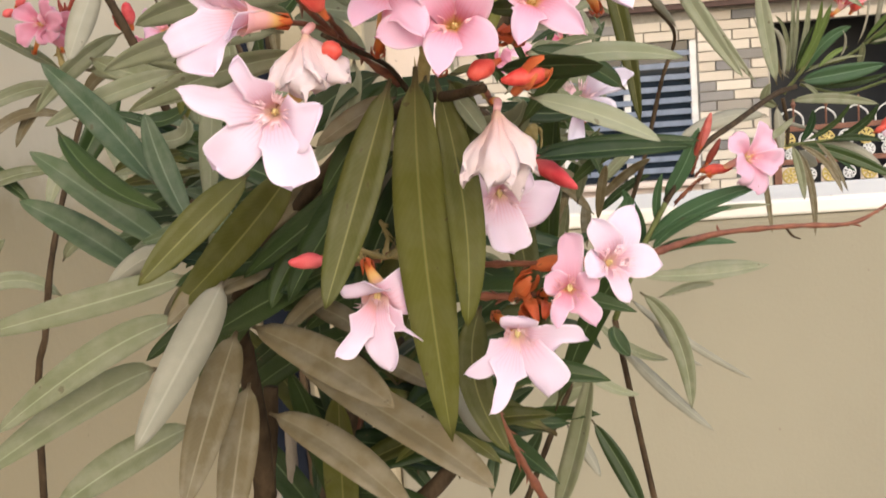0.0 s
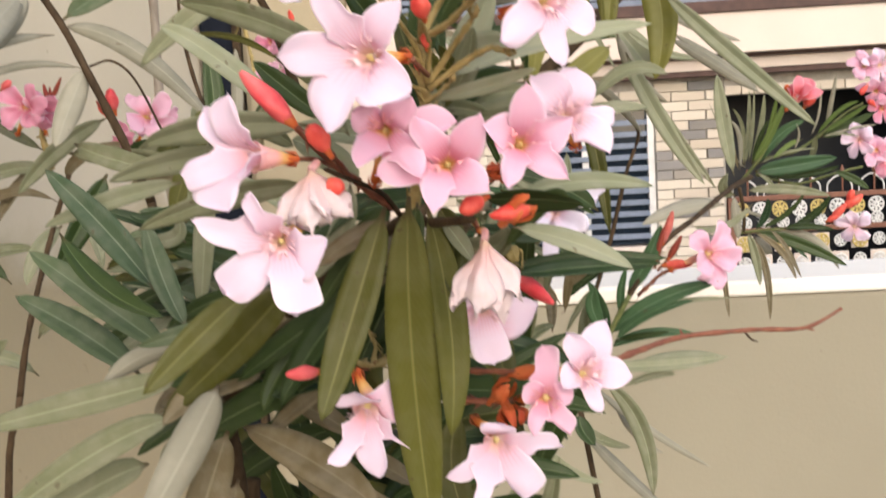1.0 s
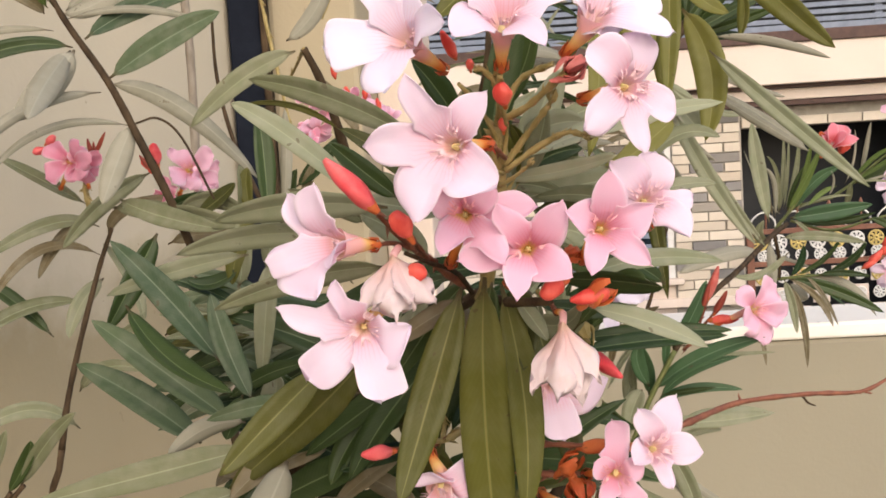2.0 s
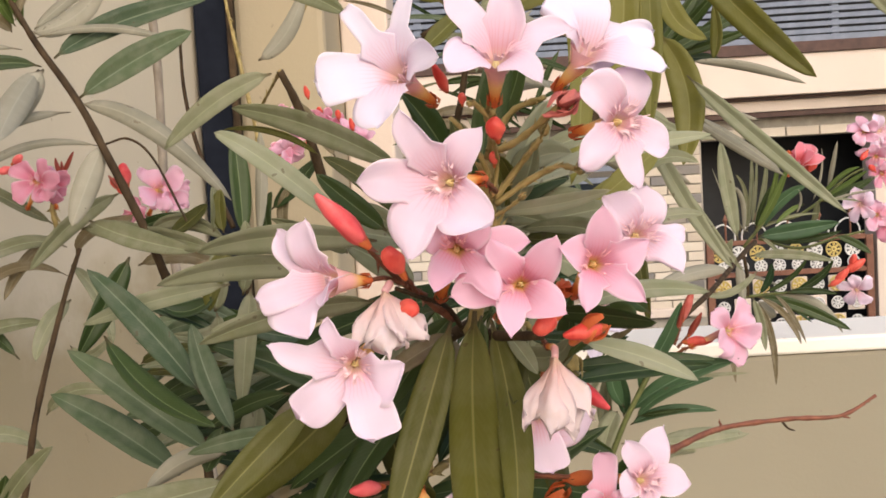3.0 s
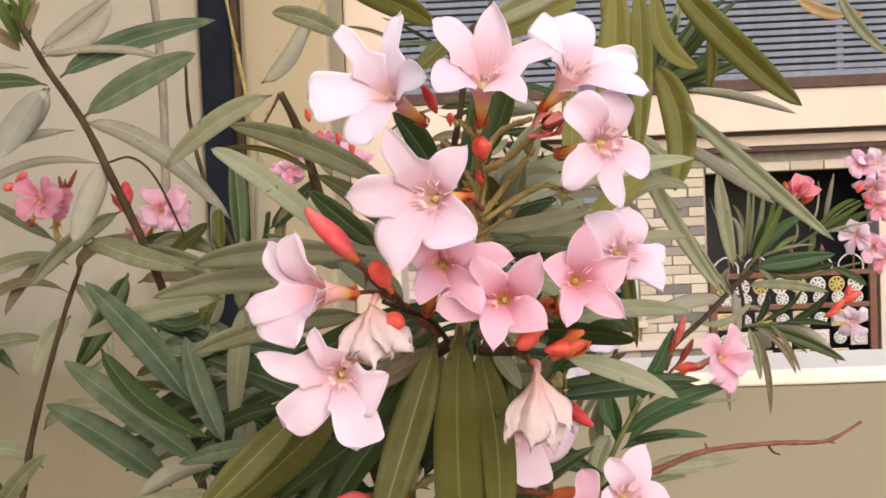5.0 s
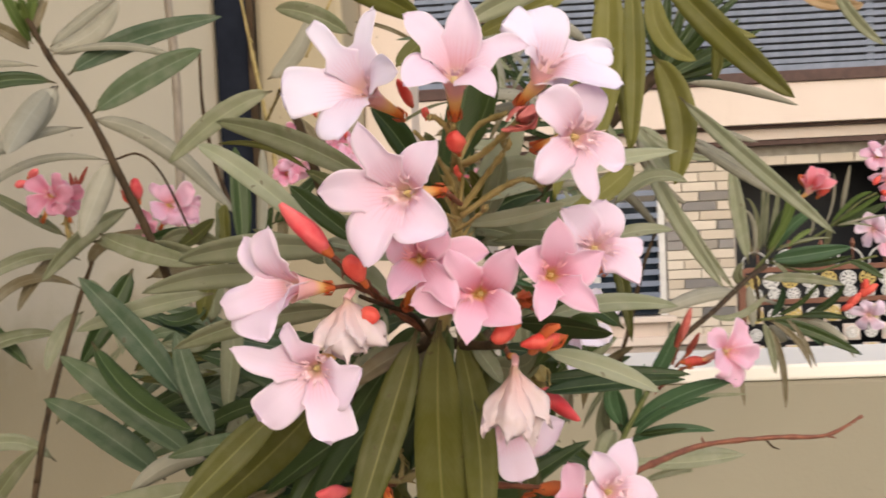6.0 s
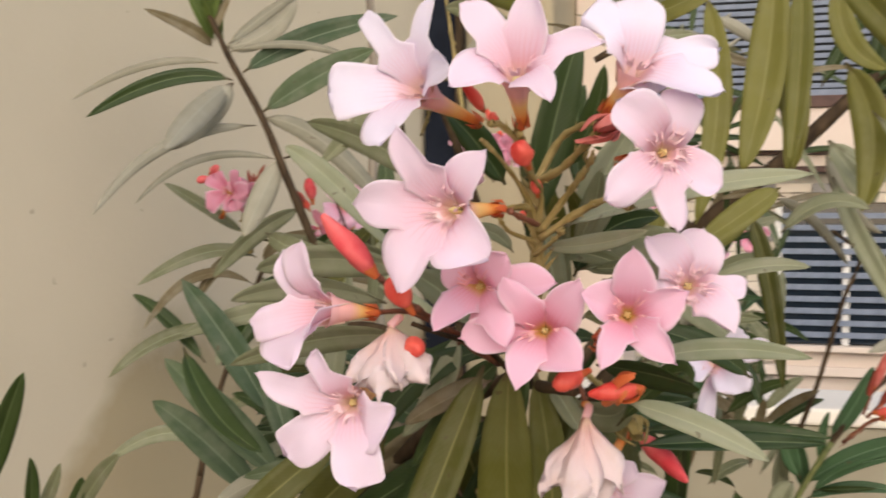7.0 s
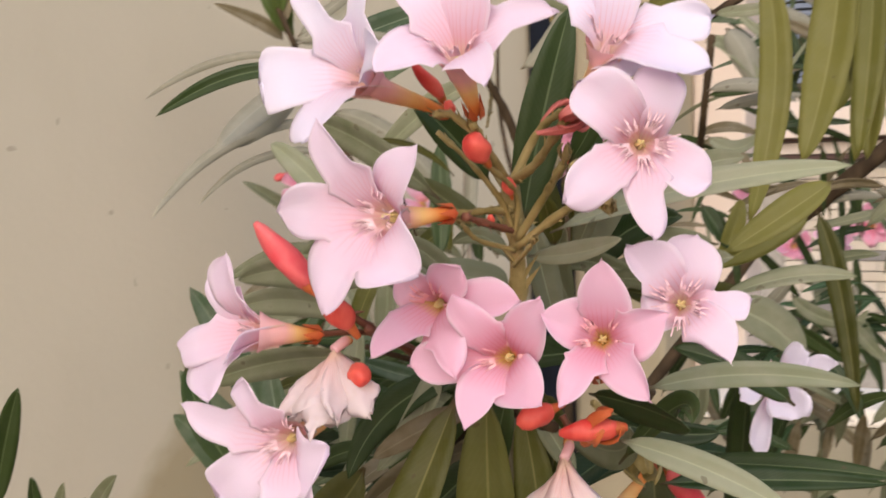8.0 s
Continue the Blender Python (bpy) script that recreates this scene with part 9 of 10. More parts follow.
leaf(bush, (-0.107, 0.581, 1.901), (-0.126, 0.575, 1.893), (-0.145, 0.569, 1.88), 0.0082, (0.1, -0.84, 0.53), "D")
leaf(bush, (-0.08, 0.549, 1.937), (-0.096, 0.558, 1.925), (-0.114, 0.568, 1.907), 0.0115, (0.53, -0.84, -0.09), "D")
leaf(bush, (-0.075, 0.596, 1.913), (-0.098, 0.593, 1.915), (-0.122, 0.59, 1.912), 0.0077, (0.23, -0.85, 0.47), "D")
leaf(bush, (-0.048, 0.557, 1.946), (-0.058, 0.545, 1.938), (-0.067, 0.533, 1.927), 0.0077, (0.02, -0.96, 0.28), "D")
leaf(bush, (-0.045, 0.546, 1.916), (-0.06, 0.537, 1.916), (-0.076, 0.528, 1.913), 0.0085, (0.06, -0.8, 0.6), "D")
leaf(bush, (-0.079, 0.594, 1.89), (-0.102, 0.603, 1.874), (-0.127, 0.612, 1.853), 0.0082, (0.14, -0.91, 0.38), "D")
leaf(bush, (-0.084, 0.55, 1.909), (-0.103, 0.558, 1.893), (-0.123, 0.566, 1.871), 0.0090, (0.11, -0.91, 0.39), "D")
leaf(bush, (-0.091, 0.581, 1.909), (-0.113, 0.577, 1.904), (-0.135, 0.572, 1.895), 0.0074, (0.2, -0.89, 0.42), "D")
leaf(bush, (-0.098, 0.573, 1.903), (-0.115, 0.566, 1.894), (-0.132, 0.559, 1.881), 0.0090, (0.19, -0.92, 0.35), "B")
leaf(tall_bush, (0.043, 0.966, 2.051), (0.056, 0.966, 2.033), (0.068, 0.965, 2.007), 0.0059, (0.47, -0.85, 0.25), "B")
leaf(tall_bush, (-0.061, 1.041, 2.158), (-0.088, 1.052, 2.175), (-0.116, 1.063, 2.183), 0.0037, (0.15, -0.95, -0.29), "K")
leaf(tall_bush, (-0.008, 0.983, 2.147), (-0.04, 0.973, 2.153), (-0.072, 0.964, 2.152), 0.0039, (0.19, -0.98, 0.1), "B")
leaf(tall_bush, (-0.003, 1.009, 2.123), (0.01, 1.009, 2.101), (0.023, 1.009, 2.071), 0.0036, (0.37, -0.93, 0.06), "D")
leaf(tall_bush, (0.058, 1.004, 2.066), (0.087, 1.012, 2.075), (0.116, 1.019, 2.076), 0.0051, (-0.1, -0.91, 0.4), "D")
leaf(tall_bush, (0.015, 0.804, 2.066), (-0.006, 0.804, 2.061), (-0.028, 0.804, 2.049), 0.0022, (0.06, -0.98, 0.2), "S")
leaf(tall_bush, (0.026, 0.955, 2.073), (0.028, 0.97, 2.051), (0.03, 0.986, 2.019), 0.0030, (0.28, -0.96, 0.02), "K")
leaf(tall_bush, (-0.014, 0.86, 2.025), (-0.009, 0.847, 2.004), (-0.004, 0.834, 1.977), 0.0049, (-0.25, -0.97, -0.05), "D")
leaf(tall_bush, (0.044, 0.956, 2.067), (0.025, 0.975, 2.039), (0.004, 0.994, 2.001), 0.0043, (-0.02, -1, 0.06), "K")
leaf(tall_bush, (0.001, 0.816, 2.033), (-0.025, 0.824, 2.043), (-0.053, 0.832, 2.046), 0.0049, (0.11, -0.89, -0.43), "K")
leaf(tall_bush, (0.026, 1.034, 2.107), (-0.006, 1.02, 2.114), (-0.038, 1.006, 2.113), 0.0031, (0.14, -0.98, 0.13), "K")
leaf(tall_bush, (-0.032, 1.013, 2.018), (-0.053, 1.005, 2.027), (-0.074, 0.997, 2.026), 0.0039, (0.22, -0.85, 0.49), "D")
leaf(tall_bush, (-0.035, 0.956, 2.058), (-0.044, 0.952, 2.042), (-0.053, 0.947, 2.018), 0.0040, (-0.14, -0.98, 0.13), "D")
leaf(tall_bush, (0.049, 0.944, 2.08), (0.019, 0.933, 2.081), (-0.012, 0.922, 2.075), 0.0051, (0.1, -0.92, -0.38), "B")
leaf(tall_bush, (0.062, 0.974, 2.06), (0.03, 0.965, 2.077), (-0.002, 0.956, 2.087), 0.0047, (-0.07, -0.93, -0.36), "D")
leaf(tall_bush, (-0.031, 0.878, 2.126), (-0.011, 0.864, 2.123), (0.008, 0.849, 2.112), 0.0048, (0.23, -0.97, 0.06), "S")
leaf(tall_bush, (0.055, 0.964, 2.03), (0.08, 0.971, 2.04), (0.105, 0.978, 2.042), 0.0051, (-0.09, -0.94, 0.33), "K")
leaf(tall_bush, (0.057, 0.999, 2.014), (0.037, 0.987, 2.012), (0.016, 0.975, 2.002), 0.0054, (-0.07, -0.93, 0.37), "D")
leaf(tall_bush, (-0.017, 1.021, 2.14), (-0.048, 1.004, 2.163), (-0.079, 0.987, 2.177), 0.0028, (0.07, -0.95, -0.3), "D")
leaf(tall_bush, (-0.019, 1.027, 2.05), (-0.049, 1.039, 2.06), (-0.082, 1.052, 2.06), 0.0037, (0.2, -0.97, 0.14), "D")
leaf(tall_bush, (0.053, 0.835, 2.09), (0.069, 0.844, 2.101), (0.084, 0.854, 2.106), 0.0045, (-0.17, -0.95, 0.24), "S")
leaf(tall_bush, (0.058, 1.049, 2.152), (0.091, 1.039, 2.138), (0.123, 1.029, 2.117), 0.0037, (0.19, -0.96, 0.21), "B")
leaf(tall_bush, (0.036, 0.856, 2.063), (0.035, 0.871, 2.047), (0.034, 0.885, 2.023), 0.0042, (0.48, -0.88, 0.05), "D")
leaf(tall_bush, (0.037, 0.808, 2.043), (0.014, 0.814, 2.039), (-0.009, 0.819, 2.028), 0.0044, (0.05, -0.97, 0.22), "K")
leaf(tall_bush, (-0.049, 0.981, 2.12), (-0.016, 0.99, 2.13), (0.016, 0.999, 2.131), 0.0036, (0.04, -0.94, 0.34), "B")
leaf(tall_bush, (-0.014, 0.844, 2.045), (-0.032, 0.85, 2.045), (-0.051, 0.856, 2.037), 0.0042, (0.13, -0.93, 0.34), "S")
leaf(tall_bush, (0.012, 0.862, 2.108), (0.034, 0.871, 2.106), (0.056, 0.879, 2.098), 0.0046, (0.16, -0.92, 0.37), "D")
leaf(tall_bush, (0.014, 0.995, 2.055), (-0.013, 0.993, 2.063), (-0.041, 0.992, 2.063), 0.0034, (0.18, -0.92, 0.34), "B")
leaf(tall_bush, (0.031, 0.993, 2.115), (0.058, 0.995, 2.11), (0.084, 0.997, 2.096), 0.0039, (-0.1, -0.88, -0.47), "S")
leaf(tall_bush, (0.019, 0.926, 2.1), (-0.004, 0.941, 2.1), (-0.028, 0.957, 2.093), 0.0045, (0.11, -0.99, 0.03), "D")
leaf(tall_bush, (-0.045, 0.955, 2.026), (-0.043, 0.961, 2.002), (-0.041, 0.967, 1.969), 0.0028, (0.54, -0.84, 0.1), "S")
leaf(tall_bush, (-0.039, 1.016, 2.101), (-0.004, 1.003, 2.086), (0.028, 0.989, 2.063), 0.0042, (-0.03, -0.93, -0.36), "D")
leaf(tall_bush, (0.018, 0.871, 2.098), (0.007, 0.863, 2.083), (-0.004, 0.855, 2.061), 0.0040, (-0.23, -0.96, 0.13), "K")
leaf(tall_bush, (0.05, 0.892, 2.115), (0.039, 0.89, 2.095), (0.027, 0.889, 2.069), 0.0046, (-0.38, -0.92, 0.13), "D")
leaf(tall_bush, (0.031, 0.976, 2.077), (0.04, 0.983, 2.045), (0.049, 0.989, 2.006), 0.0037, (0.24, -0.97, 0.04), "D")
leaf(tall_bush, (0.039, 0.996, 2.036), (0.059, 0.993, 2.031), (0.078, 0.99, 2.018), 0.0046, (-0.06, -0.97, -0.23), "S")
leaf(tall_bush, (0.064, 0.807, 2.102), (0.085, 0.814, 2.11), (0.105, 0.821, 2.111), 0.0035, (-0.09, -0.96, 0.28), "K")
leaf(tall_bush, (0.059, 0.819, 2.09), (0.075, 0.824, 2.069), (0.091, 0.83, 2.042), 0.0040, (0.34, -0.92, 0.18), "S")
leaf(tall_bush, (0.039, 0.932, 2.06), (0.04, 0.938, 2.028), (0.041, 0.945, 1.988), 0.0046, (0.5, -0.87, 0.05), "D")
leaf(tall_bush, (0.031, 0.841, 2.078), (0.048, 0.852, 2.085), (0.065, 0.863, 2.086), 0.0032, (0.01, -0.99, 0.15), "D")
leaf(tall_bush, (0.038, 1.035, 2.072), (0.042, 1.054, 2.043), (0.046, 1.073, 2.005), 0.0043, (0.25, -0.97, 0.03), "D")
leaf(tall_bush, (0.04, 0.9, 2.132), (0.068, 0.887, 2.126), (0.093, 0.875, 2.114), 0.0043, (0.12, -0.99, 0.12), "S")
leaf(tall_bush, (-0.011, 0.947, 2.047), (0.008, 0.967, 2.045), (0.027, 0.986, 2.036), 0.0037, (0.15, -0.95, 0.26), "D")
leaf(tall_bush, (0.033, 0.866, 2.127), (0.022, 0.857, 2.111), (0.011, 0.847, 2.089), 0.0025, (-0.29, -0.95, 0.09), "S")
leaf(tall_bush, (-0.016, 0.935, 2.051), (-0.035, 0.927, 2.067), (-0.055, 0.919, 2.075), 0.0051, (-0.02, -0.94, -0.33), "D")
leaf(tall_bush, (-0.014, 1.025, 2.054), (0.018, 1.013, 2.054), (0.048, 1, 2.046), 0.0029, (0.12, -0.98, 0.16), "K")
leaf(tall_bush, (-0.007, 1.018, 2.103), (0.005, 1.013, 2.087), (0.017, 1.007, 2.062), 0.0040, (-0.17, -0.96, -0.23), "D")
leaf(tall_bush, (-0.033, 0.993, 2.105), (-0.058, 1.011, 2.101), (-0.085, 1.029, 2.087), 0.0028, (0.13, -0.99, 0.04), "S")
leaf(parapet_bush, (0.052, 0.875, 1.916), (0.032, 0.867, 1.929), (0.011, 0.859, 1.936), 0.0052, (0.14, -0.94, 0.3), "S")
leaf(parapet_bush, (-0.041, 0.938, 1.844), (-0.029, 0.942, 1.865), (-0.016, 0.946, 1.878), 0.0091, (0.42, -0.91, 0.02), "D")
leaf(parapet_bush, (0.021, 0.984, 1.899), (0.034, 0.975, 1.918), (0.047, 0.967, 1.927), 0.0086, (0.33, -0.94, -0.06), "E")
leaf(parapet_bush, (0.058, 0.92, 1.9), (0.071, 0.921, 1.915), (0.083, 0.922, 1.923), 0.0080, (0.16, -0.99, 0.02), "S")
leaf(parapet_bush, (0.053, 0.857, 1.884), (0.056, 0.844, 1.907), (0.059, 0.831, 1.923), 0.0063, (-0.08, -0.97, 0.23), "K")
leaf(parapet_bush, (-0.037, 0.962, 1.889), (-0.046, 0.978, 1.915), (-0.056, 0.994, 1.934), 0.0078, (-0.12, -0.99, 0.05), "D")
leaf(parapet_bush, (0.056, 0.933, 1.887), (0.075, 0.915, 1.907), (0.092, 0.897, 1.919), 0.0070, (0.19, -0.98, -0.01), "K")
leaf(parapet_bush, (0.054, 0.943, 1.877), (0.035, 0.932, 1.899), (0.017, 0.92, 1.912), 0.0082, (0.21, -0.9, 0.38), "K")
leaf(parapet_bush, (0.028, 0.887, 1.857), (0.032, 0.876, 1.88), (0.035, 0.865, 1.896), 0.0064, (-0.23, -0.92, 0.31), "S")
leaf(parapet_bush, (-0.067, 0.921, 1.91), (-0.054, 0.907, 1.932), (-0.042, 0.893, 1.945), 0.0056, (0.36, -0.93, 0.06), "D")
leaf(parapet_bush, (0.035, 0.867, 1.906), (0.054, 0.854, 1.923), (0.073, 0.841, 1.932), 0.0085, (-0.09, -0.86, 0.51), "D")
leaf(parapet_bush, (0.041, 0.884, 1.893), (0.048, 0.871, 1.921), (0.054, 0.858, 1.94), 0.0078, (-0.27, -0.91, 0.31), "S")
leaf(parapet_bush, (-0.015, 0.977, 1.84), (-0.031, 0.983, 1.846), (-0.047, 0.989, 1.843), 0.0055, (0.2, -0.89, 0.42), "S")
leaf(parapet_bush, (-0.05, 0.893, 1.869), (-0.042, 0.874, 1.898), (-0.034, 0.855, 1.919), 0.0047, (0.28, -0.94, 0.19), "K")
leaf(parapet_bush, (-0.044, 0.857, 1.86), (-0.047, 0.863, 1.876), (-0.049, 0.868, 1.886), 0.0063, (0.62, -0.75, 0.23), "S")
leaf(parapet_bush, (0.017, 0.953, 1.904), (0.015, 0.971, 1.92), (0.014, 0.988, 1.929), 0.0077, (-0.05, -0.99, 0.14), "K")
leaf(parapet_bush, (0.01, 0.908, 1.858), (0.015, 0.902, 1.885), (0.02, 0.895, 1.905), 0.0079, (-0.13, -0.96, 0.27), "K")
leaf(parapet_bush, (-0.033, 0.857, 1.866), (-0.047, 0.874, 1.884), (-0.061, 0.891, 1.895), 0.0063, (0.32, -0.91, 0.28), "K")
leaf(parapet_bush, (0.036, 0.965, 1.888), (0.018, 0.976, 1.896), (-0.001, 0.986, 1.897), 0.0056, (0.18, -0.91, 0.37), "D")
leaf(parapet_bush, (-0.083, 0.974, 1.866), (-0.08, 0.989, 1.882), (-0.077, 1.005, 1.889), 0.0078, (0.05, -0.97, 0.24), "S")
leaf(parapet_bush, (0.049, 0.997, 1.845), (0.05, 1.017, 1.864), (0.051, 1.036, 1.875), 0.0088, (-0.08, -0.97, 0.21), "K")
leaf(parapet_bush, (-0.035, 0.947, 1.888), (-0.021, 0.928, 1.916), (-0.008, 0.908, 1.935), 0.0087, (-0.11, -0.93, 0.35), "D")
leaf(parapet_bush, (-0.002, 0.983, 1.879), (-0.009, 0.971, 1.903), (-0.017, 0.959, 1.918), 0.0071, (0.34, -0.89, 0.31), "K")
leaf(parapet_bush, (-0.027, 0.979, 1.848), (-0.044, 0.96, 1.864), (-0.061, 0.94, 1.871), 0.0054, (0.22, -0.89, 0.41), "D")
leaf(parapet_bush, (0.022, 0.862, 1.894), (0, 0.853, 1.903), (-0.022, 0.844, 1.905), 0.0075, (0.16, -0.82, 0.55), "D")
leaf(parapet_bush, (0.029, 0.933, 1.867), (0.034, 0.934, 1.893), (0.04, 0.936, 1.912), 0.0059, (0.25, -0.96, 0.15), "K")
leaf(parapet_bush, (0.015, 0.92, 1.912), (0.029, 0.91, 1.924), (0.042, 0.901, 1.929), 0.0064, (0.15, -0.99, 0.06), "K")
leaf(parapet_bush, (0.019, 0.972, 1.888), (0.027, 0.971, 1.914), (0.035, 0.97, 1.931), 0.0063, (-0.06, -0.98, 0.21), "D")
leaf(parapet_bush, (0.005, 0.946, 1.895), (0.017, 0.953, 1.905), (0.03, 0.96, 1.906), 0.0077, (-0, -0.94, 0.34), "S")
leaf(parapet_bush, (-0.002, 0.918, 1.868), (0.005, 0.915, 1.892), (0.012, 0.911, 1.907), 0.0083, (-0.19, -0.93, 0.32), "D")
leaf(parapet_bush, (0.048, 0.917, 1.902), (0.031, 0.919, 1.913), (0.014, 0.922, 1.916), 0.0059, (0.24, -0.83, 0.5), "K")
leaf(parapet_bush, (0.024, 0.863, 1.911), (0.018, 0.844, 1.936), (0.013, 0.825, 1.953), 0.0071, (0.38, -0.86, 0.33), "E")
leaf(parapet_bush, (0.058, 0.989, 1.871), (0.079, 0.987, 1.889), (0.099, 0.986, 1.899), 0.0077, (-0.17, -0.87, 0.47), "D")
leaf(parapet_bush, (-0.031, 0.982, 1.862), (-0.046, 0.991, 1.889), (-0.063, 1, 1.908), 0.0092, (0.4, -0.87, 0.3), "K")
leaf(parapet_bush, (0.022, 0.942, 1.844), (0.036, 0.949, 1.855), (0.049, 0.957, 1.858), 0.0081, (-0.04, -0.92, 0.4), "S")
leaf(parapet_bush, (-0.035, 0.973, 1.868), (-0.023, 0.989, 1.887), (-0.011, 1.006, 1.897), 0.0099, (-0.24, -0.88, 0.4), "S")
leaf(parapet_bush, (0.04, 0.95, 1.841), (0.025, 0.969, 1.845), (0.011, 0.989, 1.841), 0.0057, (0.19, -0.89, 0.42), "D")
leaf(parapet_bush, (-0.067, 0.985, 1.86), (-0.069, 0.995, 1.879), (-0.07, 1.004, 1.89), 0.0066, (-0.18, -0.97, 0.16), "K")
leaf(parapet_bush, (-0.03, 0.864, 1.899), (-0.043, 0.872, 1.908), (-0.056, 0.88, 1.909), 0.0060, (0.36, -0.84, 0.41), "D")
leaf(parapet_bush, (0.056, 0.932, 1.855), (0.068, 0.933, 1.876), (0.08, 0.933, 1.889), 0.0050, (0.18, -0.98, 0.11), "S")
leaf(parapet_bush, (-0.062, 0.971, 1.868), (-0.074, 0.979, 1.88), (-0.086, 0.987, 1.884), 0.0083, (0.4, -0.84, 0.37), "K")
leaf(parapet_bush, (-0.086, 0.993, 1.858), (-0.086, 0.976, 1.881), (-0.085, 0.96, 1.894), 0.0080, (0.38, -0.89, 0.25), "S")
leaf(parapet_bush, (-0.027, 0.868, 1.899), (-0.002, 0.853, 1.913), (0.022, 0.838, 1.919), 0.0075, (0.23, -0.97, -0.03), "E")
leaf(parapet_bush, (-0.078, 0.968, 1.828), (-0.08, 0.96, 1.848), (-0.082, 0.952, 1.859), 0.0085, (0.44, -0.84, 0.32), "D")
leaf(tall_bush, (0.161, 0.7, 2.132), (0.174, 0.7, 2.123), (0.188, 0.7, 2.12), 0.0072, (-0.14, -0.97, 0.19), "R")
leaf(tall_bush, (0.185, 0.7, 2.126), (0.191, 0.7, 2.12), (0.197, 0.7, 2.121), 0.0054, (-0.23, -0.97, 0.06), "R")
leaf(tall_bush, (0.122, 0.93, 2.109), (0.133, 0.932, 2.133), (0.141, 0.934, 2.161), 0.0094, (-0.51, -0.86, 0.01), "D")
leaf(tall_bush, (0.123, 0.93, 2.108), (0.142, 0.918, 2.128), (0.167, 0.906, 2.155), 0.0100, (0.16, -0.91, -0.38), "D")
leaf(tall_bush, (0.124, 0.93, 2.109), (0.154, 0.939, 2.12), (0.187, 0.949, 2.123), 0.0077, (-0.27, -0.93, 0.24), "D")
leaf(tall_bush, (0.123, 0.93, 2.108), (0.139, 0.924, 2.119), (0.153, 0.918, 2.127), 0.0074, (-0.29, -0.95, 0.11), "D")
leaf(tall_bush, (0.121, 0.93, 2.113), (0.127, 0.931, 2.141), (0.131, 0.932, 2.174), 0.0094, (-0.35, -0.93, -0.09), "D")
leaf(tall_bush, (0.125, 0.93, 2.108), (0.157, 0.924, 2.114), (0.194, 0.918, 2.126), 0.0072, (-0.13, -0.95, -0.29), "D")
leaf(tall_bush, (0.121, 0.93, 2.11), (0.117, 0.92, 2.132), (0.108, 0.91, 2.151), 0.0080, (0.3, -0.95, 0.05), "D")
leaf(tall_bush, (0.124, 0.93, 2.108), (0.15, 0.938, 2.138), (0.189, 0.945, 2.171), 0.0087, (-0.4, -0.91, 0.1), "D")
leaf(tall_bush, (0.123, 0.93, 2.106), (0.143, 0.943, 2.108), (0.172, 0.957, 2.108), 0.0088, (-0.22, -0.93, 0.31), "D")
branch(bush, "pedicel", [(-0.005, 0.48, 2.027), (0.004, 0.475, 2.038), (0.01, 0.47, 2.045)], [0.0019199999999999998, 0.0017279999999999997, 0.001584], STALK)
branch(bush, "pedicel", [(-0.005, 0.48, 2.025), (0.006, 0.475, 2.032), (0.015, 0.47, 2.036), (0.02, 0.468, 2.035)], [0.0019199999999999998, 0.0017279999999999997, 0.001584, 0.0014399999999999999], STALK)
branch(bush, "pedicel", [(-0.006, 0.48, 2.028), (-0.008, 0.475, 2.037), (-0.013, 0.465, 2.047), (-0.018, 0.46, 2.053)], [0.00136, 0.0012239999999999998, 0.001122, 0.0010199999999999999], STALK)
branch(bush, "pedicel", [(-0.006, 0.48, 2.027), (-0.004, 0.476, 2.038), (-0.005, 0.458, 2.045)], [0.00136, 0.0012239999999999998, 0.001122], STALK)
branch(bush, "pedicel", [(-0.006, 0.48, 2.024), (-0.012, 0.47, 2.027), (-0.014, 0.465, 2.031)], [0.0011200000000000001, 0.001008, 0.000924], STALK)
branch(bush, "pedicel", [(-0.007, 0.482, 2.02), (-0.002, 0.475, 2.023), (0.002, 0.47, 2.026)], [0.0011200000000000001, 0.001008, 0.000924], STALK)
tuft(bush, (0.01, 0.47, 2.045), (0.012, 0.466, 2.049), 0.0013, STALK, 7)
tuft(bush, (0.02, 0.47, 2.035), (0.023, 0.466, 2.035), 0.0015, STALK, 8)
tuft(bush, (0.002, 0.47, 2.026), (0.004, 0.466, 2.028), 0.0009, STALK, 9)
tuft(bush, (-0.014, 0.47, 2.031), (-0.016, 0.466, 2.033), 0.0009, STALK, 10)
leaf(bush, (-0.002, 0.525, 2.017), (0.006, 0.522, 2.04), (0.017, 0.52, 2.06), 0.0144, (0.4, -0.9, -0.18), "P")
leaf(bush, (-0.008, 0.525, 2.02), (-0.014, 0.522, 2.039), (-0.019, 0.52, 2.056), 0.0108, (0.49, -0.86, 0.16), "O")
leaf(bush, (-0.002, 0.535, 2.013), (0.019, 0.532, 2.017), (0.04, 0.53, 2.02), 0.0103, (-0.1, -0.91, 0.4), "S")
leaf(bush, (-0.036, 0.53, 1.993), (-0.049, 0.532, 2.004), (-0.062, 0.535, 2.011), 0.0117, (0.28, -0.91, 0.31), "S")
leaf(bush, (-0.031, 0.545, 2.01), (-0.043, 0.545, 2.012), (-0.063, 0.545, 2.016), 0.0114, (0.18, -0.83, 0.53), "S")
leaf(bush, (-0.005, 0.54, 2.01), (0.006, 0.54, 2.026), (0.024, 0.54, 2.031), 0.0111, (-0.13, -0.97, 0.18), "D")
leaf(bush, (-0.014, 0.55, 2.01), (-0.019, 0.55, 2.026), (-0.023, 0.55, 2.042), 0.0101, (-0.35, -0.93, -0.08), "D")
